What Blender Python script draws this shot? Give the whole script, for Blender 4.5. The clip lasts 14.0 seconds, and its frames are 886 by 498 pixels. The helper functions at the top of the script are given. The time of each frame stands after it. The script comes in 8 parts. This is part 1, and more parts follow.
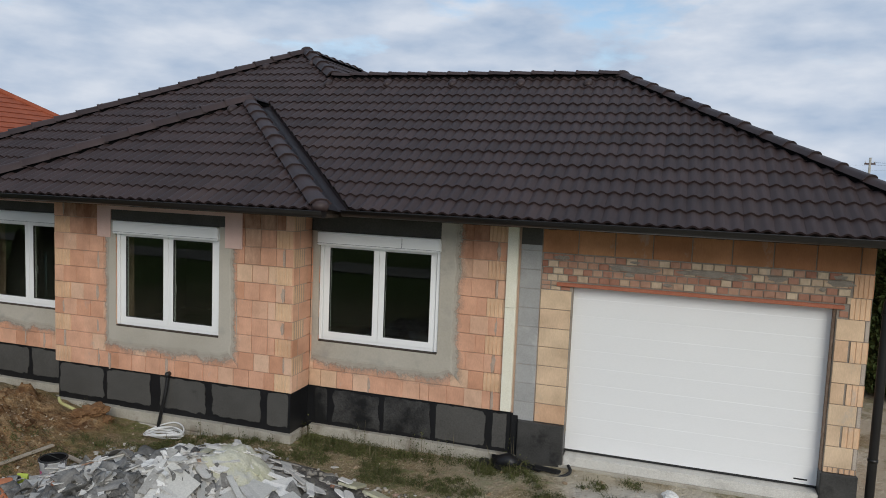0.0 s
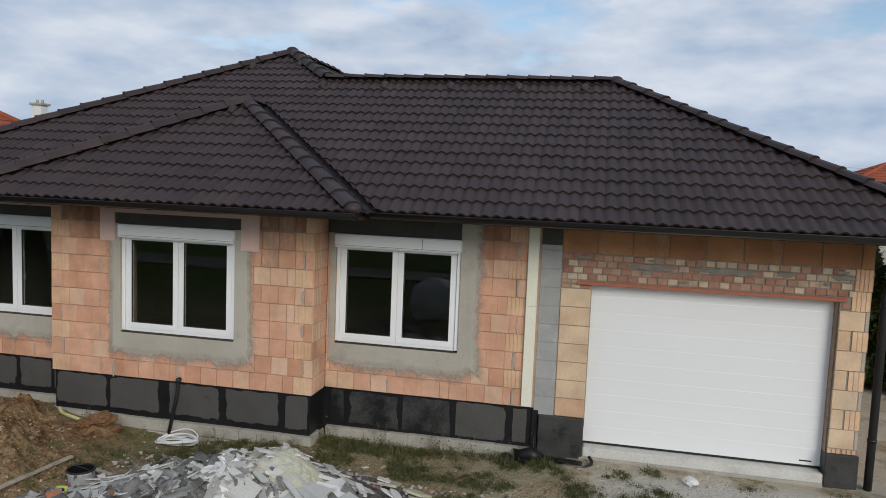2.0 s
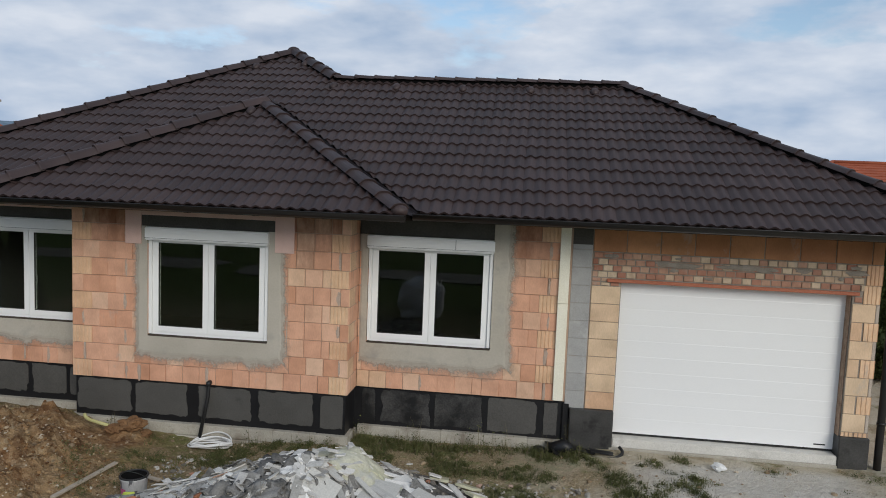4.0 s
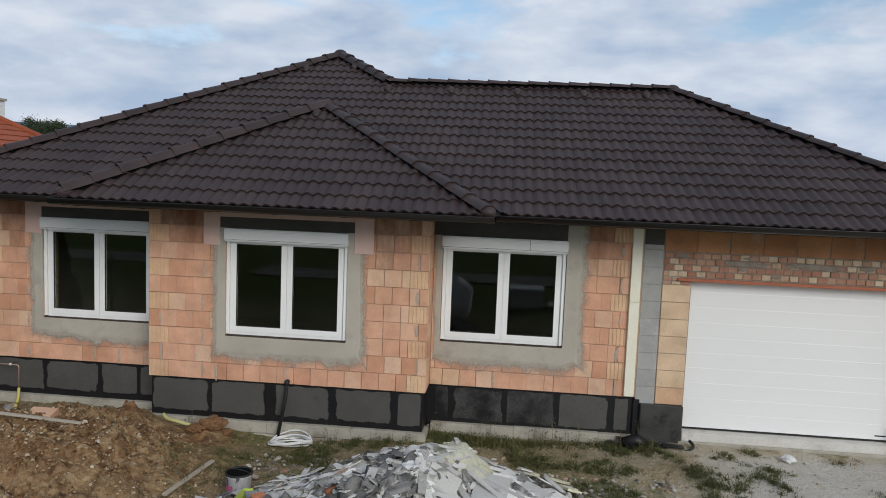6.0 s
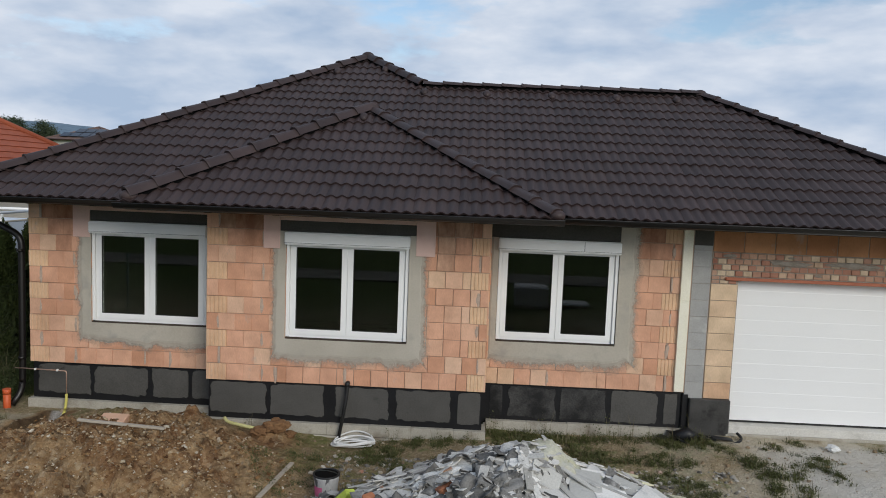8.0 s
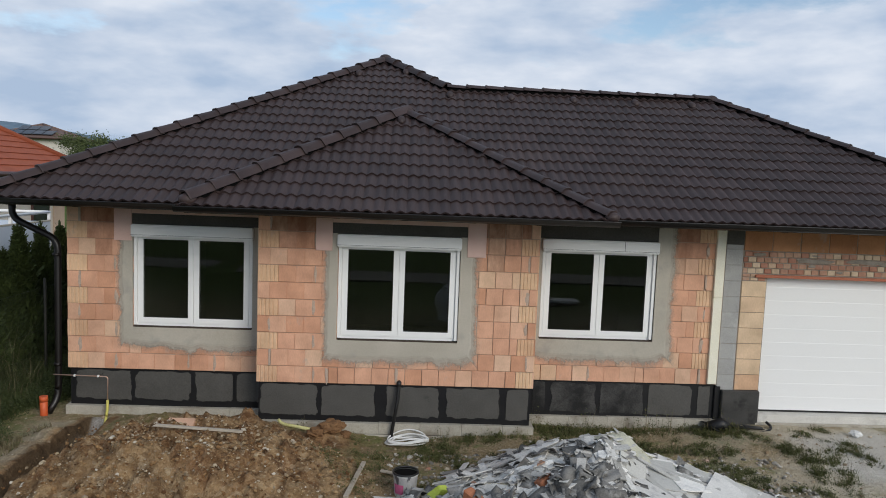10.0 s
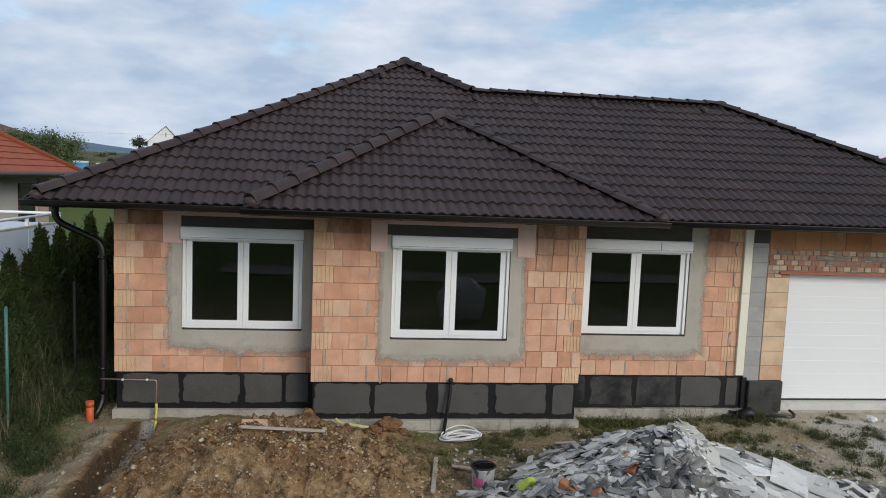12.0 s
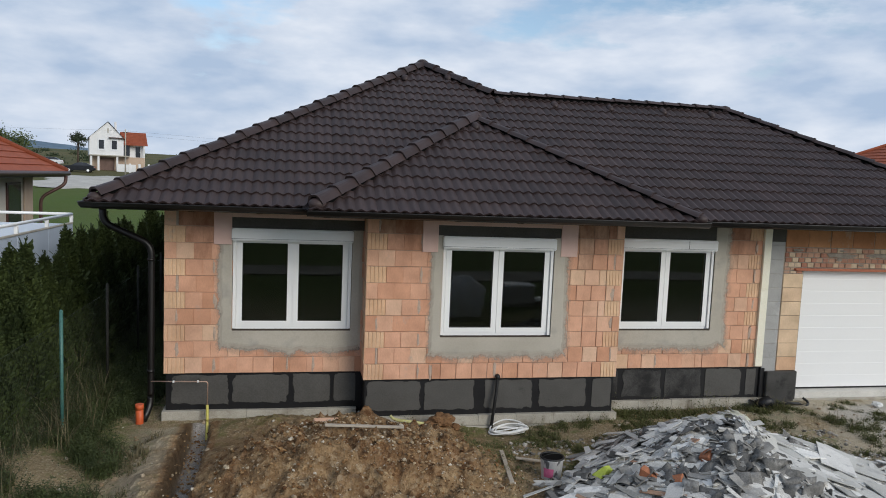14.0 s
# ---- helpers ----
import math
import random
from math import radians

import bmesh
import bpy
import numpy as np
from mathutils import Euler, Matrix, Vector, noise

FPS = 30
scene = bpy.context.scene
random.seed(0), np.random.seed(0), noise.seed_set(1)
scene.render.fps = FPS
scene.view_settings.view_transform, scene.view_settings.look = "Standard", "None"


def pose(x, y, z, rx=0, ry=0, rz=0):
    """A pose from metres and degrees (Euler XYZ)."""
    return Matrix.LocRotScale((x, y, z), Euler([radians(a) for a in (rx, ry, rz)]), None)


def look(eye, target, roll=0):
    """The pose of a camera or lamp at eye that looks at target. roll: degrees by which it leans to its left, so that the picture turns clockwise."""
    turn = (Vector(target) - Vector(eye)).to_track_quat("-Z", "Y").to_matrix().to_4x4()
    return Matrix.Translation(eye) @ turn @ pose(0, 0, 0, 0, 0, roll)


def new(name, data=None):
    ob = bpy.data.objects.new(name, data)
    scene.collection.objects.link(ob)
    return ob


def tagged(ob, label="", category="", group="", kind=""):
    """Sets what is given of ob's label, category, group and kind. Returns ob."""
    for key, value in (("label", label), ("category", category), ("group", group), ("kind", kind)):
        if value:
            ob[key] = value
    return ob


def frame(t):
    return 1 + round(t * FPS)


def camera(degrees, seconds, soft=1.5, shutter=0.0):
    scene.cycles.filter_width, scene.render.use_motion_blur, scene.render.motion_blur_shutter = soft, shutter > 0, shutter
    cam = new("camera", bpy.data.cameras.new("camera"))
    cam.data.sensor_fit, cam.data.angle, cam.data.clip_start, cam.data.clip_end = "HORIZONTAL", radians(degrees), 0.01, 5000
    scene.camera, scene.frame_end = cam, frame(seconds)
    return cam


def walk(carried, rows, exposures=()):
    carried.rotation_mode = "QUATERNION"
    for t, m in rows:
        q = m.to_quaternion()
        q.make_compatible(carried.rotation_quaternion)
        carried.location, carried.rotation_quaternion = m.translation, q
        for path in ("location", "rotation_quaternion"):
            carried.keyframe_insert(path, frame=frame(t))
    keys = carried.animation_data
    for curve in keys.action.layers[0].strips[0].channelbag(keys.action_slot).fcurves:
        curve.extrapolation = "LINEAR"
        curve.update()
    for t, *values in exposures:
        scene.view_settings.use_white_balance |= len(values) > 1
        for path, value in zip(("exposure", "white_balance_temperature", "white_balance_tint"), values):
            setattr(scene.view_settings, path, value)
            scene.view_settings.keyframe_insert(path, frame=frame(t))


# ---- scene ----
cam = camera(62.8, 14.0, soft=0.95)
METRES, EYE, TILT, LEAN, TURN = 10.35, 3.5, 0.0, 0.0, 17.7
ROWS = [
    (0.0, 0.0, 0.0, 0.0, 0.22, -5.43, -2.32),
    (0.5, -0.0283, -0.0037, -0.0002, -1.24, -5.38, -2.32),
    (1.0, -0.0588, -0.007, -0.0001, -2.73, -5.34, -2.31),
    (1.5, -0.0909, -0.01, -0.0005, -4.19, -5.29, -2.3),
    (2.0, -0.1237, -0.0126, -0.0006, -5.62, -5.28, -2.3),
    (4.5, -0.2827, -0.0168, 0.0014, -10.89, -5.33, -2.27),
    (5.0, -0.3155, -0.0164, 0.0004, -11.11, -5.31, -2.29),
    (5.5, -0.35, -0.0153, 0.0008, -11.54, -5.38, -2.26),
    (6.0, -0.3853, -0.0137, -0.0001, -12.04, -5.33, -2.25),
    (6.5, -0.4199, -0.0117, 0.0, -12.56, -5.36, -2.25),
    (7.0, -0.4556, -0.0083, 0.0005, -13.34, -5.38, -2.23),
    (7.5, -0.4917, -0.0045, 0.0011, -14.35, -5.41, -2.22),
    (8.0, -0.528, 0.0012, 0.003, -15.43, -5.41, -2.21),
    (10.5, -0.7171, 0.0311, 0.0037, -21.06, -5.39, -2.24),
    (11.0, -0.755, 0.0381, 0.0036, -22.18, -5.41, -2.28),
    (11.5, -0.7938, 0.0479, 0.0044, -23.28, -5.4, -2.25),
    (12.0, -0.8333, 0.0586, 0.0052, -24.4, -5.43, -2.25),
    (12.5, -0.8716, 0.0691, 0.0058, -25.51, -5.44, -2.31),
    (13.0, -0.9097, 0.0805, 0.0065, -26.63, -5.42, -2.32),
    (13.5, -0.9475, 0.0921, 0.0063, -27.76, -5.42, -2.34),
    (14.0, -0.9865, 0.102, 0.0058, -28.95, -5.45, -2.37),
]
walk(cam, [(t, pose(0, 0, EYE, TILT, LEAN, TURN) @ pose(METRES * x, METRES * y, METRES * z, 90 + pitch, roll, yaw)) for t, x, y, z, yaw, pitch, roll in ROWS],
     exposures=[(0.0, -0.15), (5.0, -0.12), (8.0, -0.07), (11.0, -0.03), (14.0, 0.0)])

# ---- light: bright broken cloud over a weak sun from behind the viewer ----
SUN_ELEV, SUN_AZ = 26.5, 147.0
world = bpy.data.worlds.new("sky")
scene.world = world
world.use_nodes = True
wt = world.node_tree
wt.nodes.clear()
w_out = wt.nodes.new("ShaderNodeOutputWorld")
w_sky = wt.nodes.new("ShaderNodeTexSky")
w_sky.sky_type, w_sky.sun_disc = "NISHITA", False
w_sky.sun_elevation, w_sky.sun_rotation = radians(SUN_ELEV), radians(SUN_AZ)
w_geo = wt.nodes.new("ShaderNodeTexCoord")
w_map = wt.nodes.new("ShaderNodeMapping")
w_map.inputs["Scale"].default_value = (1.0, 1.0, 2.8)
w_map.inputs["Location"].default_value = (3.1, 1.7, 0.35)
w_noise = wt.nodes.new("ShaderNodeTexNoise")
w_noise.inputs["Scale"].default_value = 4.2
w_noise.inputs["Detail"].default_value = 9.0
w_noise.inputs["Roughness"].default_value = 0.56
w_ramp = wt.nodes.new("ShaderNodeValToRGB")
w_ramp.color_ramp.elements[0].position, w_ramp.color_ramp.elements[1].position = 0.42, 0.53
w_noise2 = wt.nodes.new("ShaderNodeTexNoise")
w_noise2.inputs["Scale"].default_value = 8.0
w_noise2.inputs["Detail"].default_value = 8.0
w_cloud = wt.nodes.new("ShaderNodeValToRGB")
w_cloud.color_ramp.elements[0].position, w_cloud.color_ramp.elements[0].color = 0.34, (0.425, 0.54, 0.715, 1)
w_cloud.color_ramp.elements[1].position, w_cloud.color_ramp.elements[1].color = 0.68, (0.74, 0.80, 0.90, 1)
w_gain = wt.nodes.new("ShaderNodeMix")
w_gain.data_type, w_gain.blend_type = "RGBA", "MULTIPLY"
w_gain.inputs[0].default_value = 1.0
w_gain.inputs[7].default_value = (0.15, 0.15, 0.15, 1)
w_mix = wt.nodes.new("ShaderNodeMix")
w_mix.data_type = "RGBA"
w_bg = wt.nodes.new("ShaderNodeBackground")
w_bg.inputs["Strength"].default_value = 1.0
wl = wt.links.new
wl(w_geo.outputs["Generated"], w_map.inputs["Vector"])
wl(w_map.outputs["Vector"], w_noise.inputs["Vector"])
wl(w_map.outputs["Vector"], w_noise2.inputs["Vector"])
w_sep = wt.nodes.new("ShaderNodeSeparateXYZ")
w_low = wt.nodes.new("ShaderNodeMapRange")          # cloud closes in towards the horizon
w_low.inputs["From Min"].default_value, w_low.inputs["From Max"].default_value = 0.0, 0.30
w_low.inputs["To Min"].default_value, w_low.inputs["To Max"].default_value = 0.22, 0.0
w_add = wt.nodes.new("ShaderNodeMath")
w_add.operation = "ADD"
wl(w_geo.outputs["Generated"], w_sep.inputs[0])
wl(w_sep.outputs["Z"], w_low.inputs["Value"])
wl(w_noise.outputs[0], w_add.inputs[0])
wl(w_low.outputs[0], w_add.inputs[1])
wl(w_add.outputs[0], w_ramp.inputs[0])
wl(w_noise2.outputs[0], w_cloud.inputs[0])
wl(w_sky.outputs[0], w_gain.inputs[6])
wl(w_ramp.outputs[0], w_mix.inputs[0])
wl(w_gain.outputs[2], w_mix.inputs[6])
wl(w_cloud.outputs[0], w_mix.inputs[7])
wl(w_mix.outputs[2], w_bg.inputs["Color"])
wl(w_bg.outputs[0], w_out.inputs[0])

sun_data = bpy.data.lights.new("sun", "SUN")
sun_data.energy, sun_data.angle, sun_data.color = 1.84, radians(31), (1.0, 0.965, 0.895)
sun = new("sun", sun_data)
sun_dir = Vector((math.sin(radians(SUN_AZ)) * math.cos(radians(SUN_ELEV)), math.cos(radians(SUN_AZ)) * math.cos(radians(SUN_ELEV)), math.sin(radians(SUN_ELEV))))
sun.matrix_world = look(sun_dir * 60, (0, 0, 0))


# ---- materials ----
def nodes_of(name, rough=0.8, metal=0.0, spec=0.5):
    m = bpy.data.materials.new(name)
    m.use_nodes = True
    b = m.node_tree.nodes["Principled BSDF"]
    b.inputs["Roughness"].default_value, b.inputs["Metallic"].default_value = rough, metal
    b.inputs["Specular IOR Level"].default_value = spec
    return m, m.node_tree, b


def add(tree, kind, **inputs):
    n = tree.nodes.new(kind)
    for k, v in inputs.items():
        n.inputs[k.replace("_", " ")].default_value = v
    return n


def coords(tree, scale=(1, 1, 1)):
    """Object-space metres in the world, so that shared meshes do not repeat."""
    g = tree.nodes.new("ShaderNodeNewGeometry")
    mp = tree.nodes.new("ShaderNodeMapping")
    mp.inputs["Scale"].default_value = scale
    tree.links.new(g.outputs["Position"], mp.inputs["Vector"])
    return mp.outputs["Vector"]


def noise_tex(tree, vec, scale, detail=5.0, rough=0.55):
    n = add(tree, "ShaderNodeTexNoise", Scale=scale, Detail=detail, Roughness=rough)
    tree.links.new(vec, n.inputs["Vector"])
    return n.outputs[0]


def ramp(tree, fac, stops):
    r = tree.nodes.new("ShaderNodeValToRGB")
    e = r.color_ramp.elements
    while len(e) < len(stops):
        e.new(0.5)
    for el, (p, c) in zip(e, stops):
        el.position, el.color = p, (*c, 1) if len(c) == 3 else c
    tree.links.new(fac, r.inputs[0])
    return r.outputs[0]


def mix(tree, fac, a, b, blend="MIX"):
    n = tree.nodes.new("ShaderNodeMix")
    n.data_type, n.blend_type = "RGBA", blend
    for i, v in ((0, fac), (6, a), (7, b)):
        if isinstance(v, (int, float)):
            n.inputs[i].default_value = v
        elif isinstance(v, tuple):
            n.inputs[i].default_value = (*v, 1)
        else:
            tree.links.new(v, n.inputs[i])
    return n.outputs[2]


def bump(tree, b, height, strength=0.3, dist=0.01):
    n = add(tree, "ShaderNodeBump", Strength=strength, Distance=dist)
    tree.links.new(height, n.inputs["Height"])
    tree.links.new(n.outputs[0], b.inputs["Normal"])


def surface(name, c1, c2, scale=8.0, fine=60.0, rough=0.8, metal=0.0, spec=0.4, bumpy=0.25, dist=0.006, spread=0.0, stain=None, stain_scale=1.5, stain_at=(0.55, 0.7), stretch=(1, 1, 1), grain=0.35):
    """Two colours in patches, a fine grain, an optional stain, and a spread of brightness from piece to piece."""
    m, t, b = nodes_of(name, rough, metal, spec)
    v = coords(t, stretch)
    n1, n2 = noise_tex(t, v, scale), noise_tex(t, v, fine, 3.0)
    col = ramp(t, n1, [(0.33, c1), (0.67, c2)])
    col = mix(t, grain, col, ramp(t, n2, [(0.3, tuple(x * 0.72 for x in c1)), (0.7, tuple(min(1, x * 1.22) for x in c2))]))
    if stain:
        col = mix(t, ramp(t, noise_tex(t, v, stain_scale, 6.0, 0.62), [(stain_at[0], (0, 0, 0)), (stain_at[1], (1, 1, 1))]), col, stain)
    if spread:
        info = t.nodes.new("ShaderNodeObjectInfo")
        lo, hi = 1 - spread, 1 + spread * 0.6
        col = mix(t, 1.0, col, ramp(t, info.outputs["Random"], [(0, (lo, lo, lo)), (1, (hi, hi, hi))]), "MULTIPLY")
    t.links.new(col, b.inputs["Base Color"])
    bump(t, b, mix(t, 0.5, n1, n2), bumpy, dist)
    return m


def brick_material(name, stops, spread_scale=3.0):
    """Fired clay: a hue of its own for each piece, cloudy patches, faint combing, grey mortar smears."""
    m, t, b = nodes_of(name, 0.9, 0, 0.25)
    v = coords(t)
    info = t.nodes.new("ShaderNodeObjectInfo")
    base = ramp(t, info.outputs["Random"], stops)
    cloud = noise_tex(t, v, spread_scale, 5)
    fine = noise_tex(t, coords(t, (1, 1, 0.15)), 160, 3)
    col = mix(t, 1.0, base, ramp(t, cloud, [(0.3, (0.80, 0.78, 0.76)), (0.72, (1.12, 1.12, 1.12))]), "MULTIPLY")
    col = mix(t, 0.5, col, mix(t, 1.0, col, ramp(t, fine, [(0.3, (0.82, 0.80, 0.78)), (0.7, (1.12, 1.12, 1.1))]), "MULTIPLY"))
    smear = ramp(t, noise_tex(t, coords(t, (1.6, 1.6, 1.0)), 2.6, 7, 0.66), [(0.62, (0, 0, 0)), (0.74, (0.55, 0.55, 0.55))])
    col = mix(t, smear, col, (0.40, 0.36, 0.32))
    t.links.new(col, b.inputs["Base Color"])
    bump(t, b, fine, 0.35, 0.003)
    return m


M = {}
M["brick"] = brick_material("fired_clay", [(0.0, (0.575, 0.30, 0.185)), (0.2, (0.63, 0.34, 0.22)), (0.4, (0.69, 0.395, 0.265)), (0.6, (0.645, 0.355, 0.235)), (0.82, (0.70, 0.435, 0.30)), (0.95, (0.715, 0.475, 0.335)), (1.0, (0.69, 0.47, 0.315))])
for nm, lo, hi in (("stained", 0.42, 0.86), ("damp", 0.04, 0.50)):     # the same clay browned in blotches, stain and eaves shade in one colour
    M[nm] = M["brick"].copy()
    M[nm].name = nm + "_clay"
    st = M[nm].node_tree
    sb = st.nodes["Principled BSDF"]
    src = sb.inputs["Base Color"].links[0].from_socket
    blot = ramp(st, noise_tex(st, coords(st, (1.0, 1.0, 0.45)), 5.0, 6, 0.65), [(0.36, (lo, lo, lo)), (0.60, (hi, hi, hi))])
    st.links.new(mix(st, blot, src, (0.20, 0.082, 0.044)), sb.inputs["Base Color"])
M["ribbed"] = brick_material("pale_fired_clay", [(0.0, (0.66, 0.41, 0.255)), (0.5, (0.71, 0.49, 0.315)), (1.0, (0.68, 0.44, 0.285))])
M["yellow"] = brick_material("ochre_fired_clay", [(0.0, (0.62, 0.44, 0.295)), (0.4, (0.67, 0.51, 0.35)), (0.7, (0.64, 0.46, 0.305)), (1.0, (0.60, 0.385, 0.245))])
M["lintel_block"] = brick_material("orange_lintel_clay", [(0.0, (0.40, 0.185, 0.088)), (0.5, (0.46, 0.23, 0.112)), (1.0, (0.37, 0.165, 0.080))])
M["small"] = brick_material("reused_solid_brick", [(0.0, (0.34, 0.155, 0.105)), (0.25, (0.43, 0.225, 0.155)), (0.45, (0.49, 0.31, 0.215)), (0.6, (0.42, 0.22, 0.155)), (0.75, (0.55, 0.40, 0.28)), (0.9, (0.60, 0.48, 0.345)), (1.0, (0.58, 0.45, 0.32))], 9)
M["mortar"] = surface("mortar", (0.36, 0.245, 0.175), (0.47, 0.34, 0.25), 6, 90, 0.95)
M["pointing"] = surface("grey_pointing_mortar", (0.39, 0.325, 0.265), (0.48, 0.41, 0.34), 6, 90, 0.95)
M["smear"] = surface("brownish_mortar_smear", (0.37, 0.285, 0.225), (0.50, 0.385, 0.30), 14, 70, 0.95)
M["old_mortar"] = surface("grey_brown_old_mortar", (0.21, 0.18, 0.145), (0.33, 0.29, 0.24), 9, 70, 0.95, bumpy=0.6)
M["valley"] = surface("brown_valley_sheet", (0.026, 0.019, 0.020), (0.034, 0.025, 0.026), 3, 50, 0.42, spec=0.5, bumpy=0.1)
M["plaster"] = surface("grey_base_coat", (0.40, 0.365, 0.30), (0.475, 0.435, 0.365), 1.6, 45, 0.92, bumpy=0.2, dist=0.004, stain=(0.35, 0.325, 0.28), stain_scale=2.2, grain=0.15)
def thin_film(name, colour):
    """A thin scraped film of base coat that breaks up towards its rim."""
    m, t, b = nodes_of(name, 0.92, 0, 0.3)
    v = coords(t)
    t.links.new(ramp(t, noise_tex(t, v, 9, 4), [(0.3, tuple(c * 0.9 for c in colour)), (0.7, tuple(c * 1.1 for c in colour))]), b.inputs["Base Color"])
    a = t.nodes.new("ShaderNodeAttribute")
    a.attribute_name = "cover"
    patchy = mix(t, 0.5, noise_tex(t, v, 7, 5, 0.6), noise_tex(t, v, 38, 4, 0.6))
    total = t.nodes.new("ShaderNodeMath")
    total.operation = "ADD"
    t.links.new(a.outputs["Fac"], total.inputs[0])
    t.links.new(patchy, total.inputs[1])
    t.links.new(ramp(t, total.outputs[0], [(0.45, (0, 0, 0)), (0.75, (0.25, 0.25, 0.25)), (1.25, (0.9, 0.9, 0.9))]), b.inputs["Alpha"])
    return m


M["film"] = thin_film("scraped_base_coat_film", (0.42, 0.375, 0.31))
# window lintel grey, darkened with the eaves shade; also for the column top
M["lintel"] = surface("dark_grey_facing", (0.060, 0.056, 0.048), (0.088, 0.083, 0.072), 3, 45, 0.9, bumpy=0.2)
M["pvc"] = surface("white_plastic", (0.83, 0.83, 0.81), (0.855, 0.855, 0.835), 1.0, 30, 0.32, bumpy=0.01, spec=0.5, grain=0.03)
M["pvc_grey"] = surface("off_white_aluminium", (0.82, 0.82, 0.80), (0.85, 0.85, 0.83), 1.5, 30, 0.42, bumpy=0.01, grain=0.04)
M["door"] = surface("white_woodgrain_steel", (0.80, 0.80, 0.785), (0.83, 0.83, 0.815), 0.8, 140, 0.42, bumpy=0.06, dist=0.002, stretch=(0.25, 1, 1), grain=0.05)
M["tile"] = surface("dark_brown_concrete_tile", (0.0325, 0.0202, 0.0192), (0.045, 0.0285, 0.0270), 2.2, 130, 0.58, bumpy=0.3, dist=0.003, spread=0.22, stain=(0.046, 0.029, 0.0255), stain_scale=0.9, stain_at=(0.5, 0.72))
# matt black that puts the shade of gaps and hollows into colour
M["roll"] = surface("black_hollow_shade", (0.003, 0.003, 0.003), (0.005, 0.005, 0.005), 5, 60, 0.95, spec=0.1)
M["cap"] = surface("brown_ridge_tile", (0.038, 0.0238, 0.0222), (0.051, 0.0325, 0.0302), 3, 130, 0.58, bumpy=0.3, dist=0.003, spread=0.25)
M["gutter"] = surface("dark_brown_painted_metal", (0.007, 0.0055, 0.005), (0.011, 0.009, 0.008), 4, 40, 0.4, spec=0.5, bumpy=0.05)
M["timber"] = surface("stained_timber", (0.032, 0.023, 0.017), (0.058, 0.040, 0.028), 5, 60, 0.8, stretch=(0.3, 1, 1))
M["bitumen"] = surface("black_bitumen", (0.006, 0.006, 0.007), (0.012, 0.012, 0.013), 5, 60, 0.45, spec=0.4, bumpy=0.4)
M["board"] = surface("grey_coated_insulation_board", (0.062, 0.059, 0.053), (0.092, 0.088, 0.080), 2.0, 55, 0.62, bumpy=0.4, stain=(0.016, 0.016, 0.016), stain_scale=2.6, stain_at=(0.63, 0.76))
M["pier_coat"] = surface("glossy_bitumen_coat", (0.032, 0.031, 0.029), (0.066, 0.064, 0.060), 3, 50, 0.42, bumpy=0.5, stain=(0.010, 0.010, 0.010), stain_scale=4)
M["board_black"] = surface("half_coated_insulation_board", (0.012, 0.012, 0.012), (0.070, 0.068, 0.064), 4.5, 40, 0.5, bumpy=0.6, dist=0.01, stain=(0.010, 0.010, 0.010), stain_scale=2.2, stain_at=(0.48, 0.62))
M["concrete"] = surface("cast_concrete", (0.33, 0.305, 0.25), (0.45, 0.42, 0.355), 4, 70, 0.92, stain=(0.22, 0.185, 0.14), stain_scale=3)
M["sill"] = surface("fresh_pale_concrete", (0.54, 0.52, 0.47), (0.66, 0.64, 0.59), 3, 70, 0.92, stain=(0.40, 0.38, 0.34), stain_scale=2.5)
M["eps"] = surface("cream_polystyrene", (0.78, 0.735, 0.58), (0.83, 0.80, 0.67), 5, 120, 0.9, bumpy=0.15)
M["xps"] = surface("pink_insulation_foam", (0.66, 0.44, 0.37), (0.73, 0.52, 0.45), 5, 120, 0.9, bumpy=0.15)
M["aac"] = surface("grey_concrete_block", (0.315, 0.312, 0.298), (0.395, 0.390, 0.372), 3, 90, 0.95, spread=0.09, stain=(0.45, 0.44, 0.42), stain_scale=4, stain_at=(0.6, 0.72))
M["red_steel"] = surface("red_brown_lintel", (0.36, 0.115, 0.065), (0.44, 0.16, 0.09), 6, 60, 0.8)
M["frame_brown"] = surface("brown_mortared_reveal", (0.24, 0.145, 0.09), (0.42, 0.30, 0.215), 12, 60, 0.85)
M["rubber"] = surface("black_rubber", (0.012, 0.012, 0.012), (0.02, 0.02, 0.02), 6, 40, 0.6)
M["render_in"] = surface("bare_interior_plaster", (0.22, 0.21, 0.19), (0.28, 0.27, 0.25), 3, 40, 0.95)

gm, gt, gb = nodes_of("window_glass", 0.0, 0, 0.5)
gb.inputs["Transmission Weight"].default_value = 1.0
gb.inputs["IOR"].default_value = 1.5
gb.inputs["Base Color"].default_value = (0.31, 0.345, 0.32, 1)
M["glass"] = gm


# ---- builders ----
def link_mesh(name, verts, faces, mat, parent=None, label="", smooth=()):
    me = bpy.data.meshes.new(name)
    me.from_pydata([tuple(v) for v in verts], [], faces)
    me.update()
    if mat:
        me.materials.append(mat)
    if smooth is True:
        me.polygons.foreach_set("use_smooth", [True] * len(me.polygons))
    ob = new(name, me)
    if parent:
        ob.parent = parent
    if label:
        ob["label"] = label
    return ob


def part(name, bm, material, parent=None, label=""):
    me = bpy.data.meshes.new(name)
    bmesh.ops.recalc_face_normals(bm, faces=bm.faces)
    bm.to_mesh(me)
    bm.free()
    me.materials.append(material)
    ob = new(name, me)
    if parent:
        ob.parent = parent
    if label:
        ob["label"] = label
    return ob


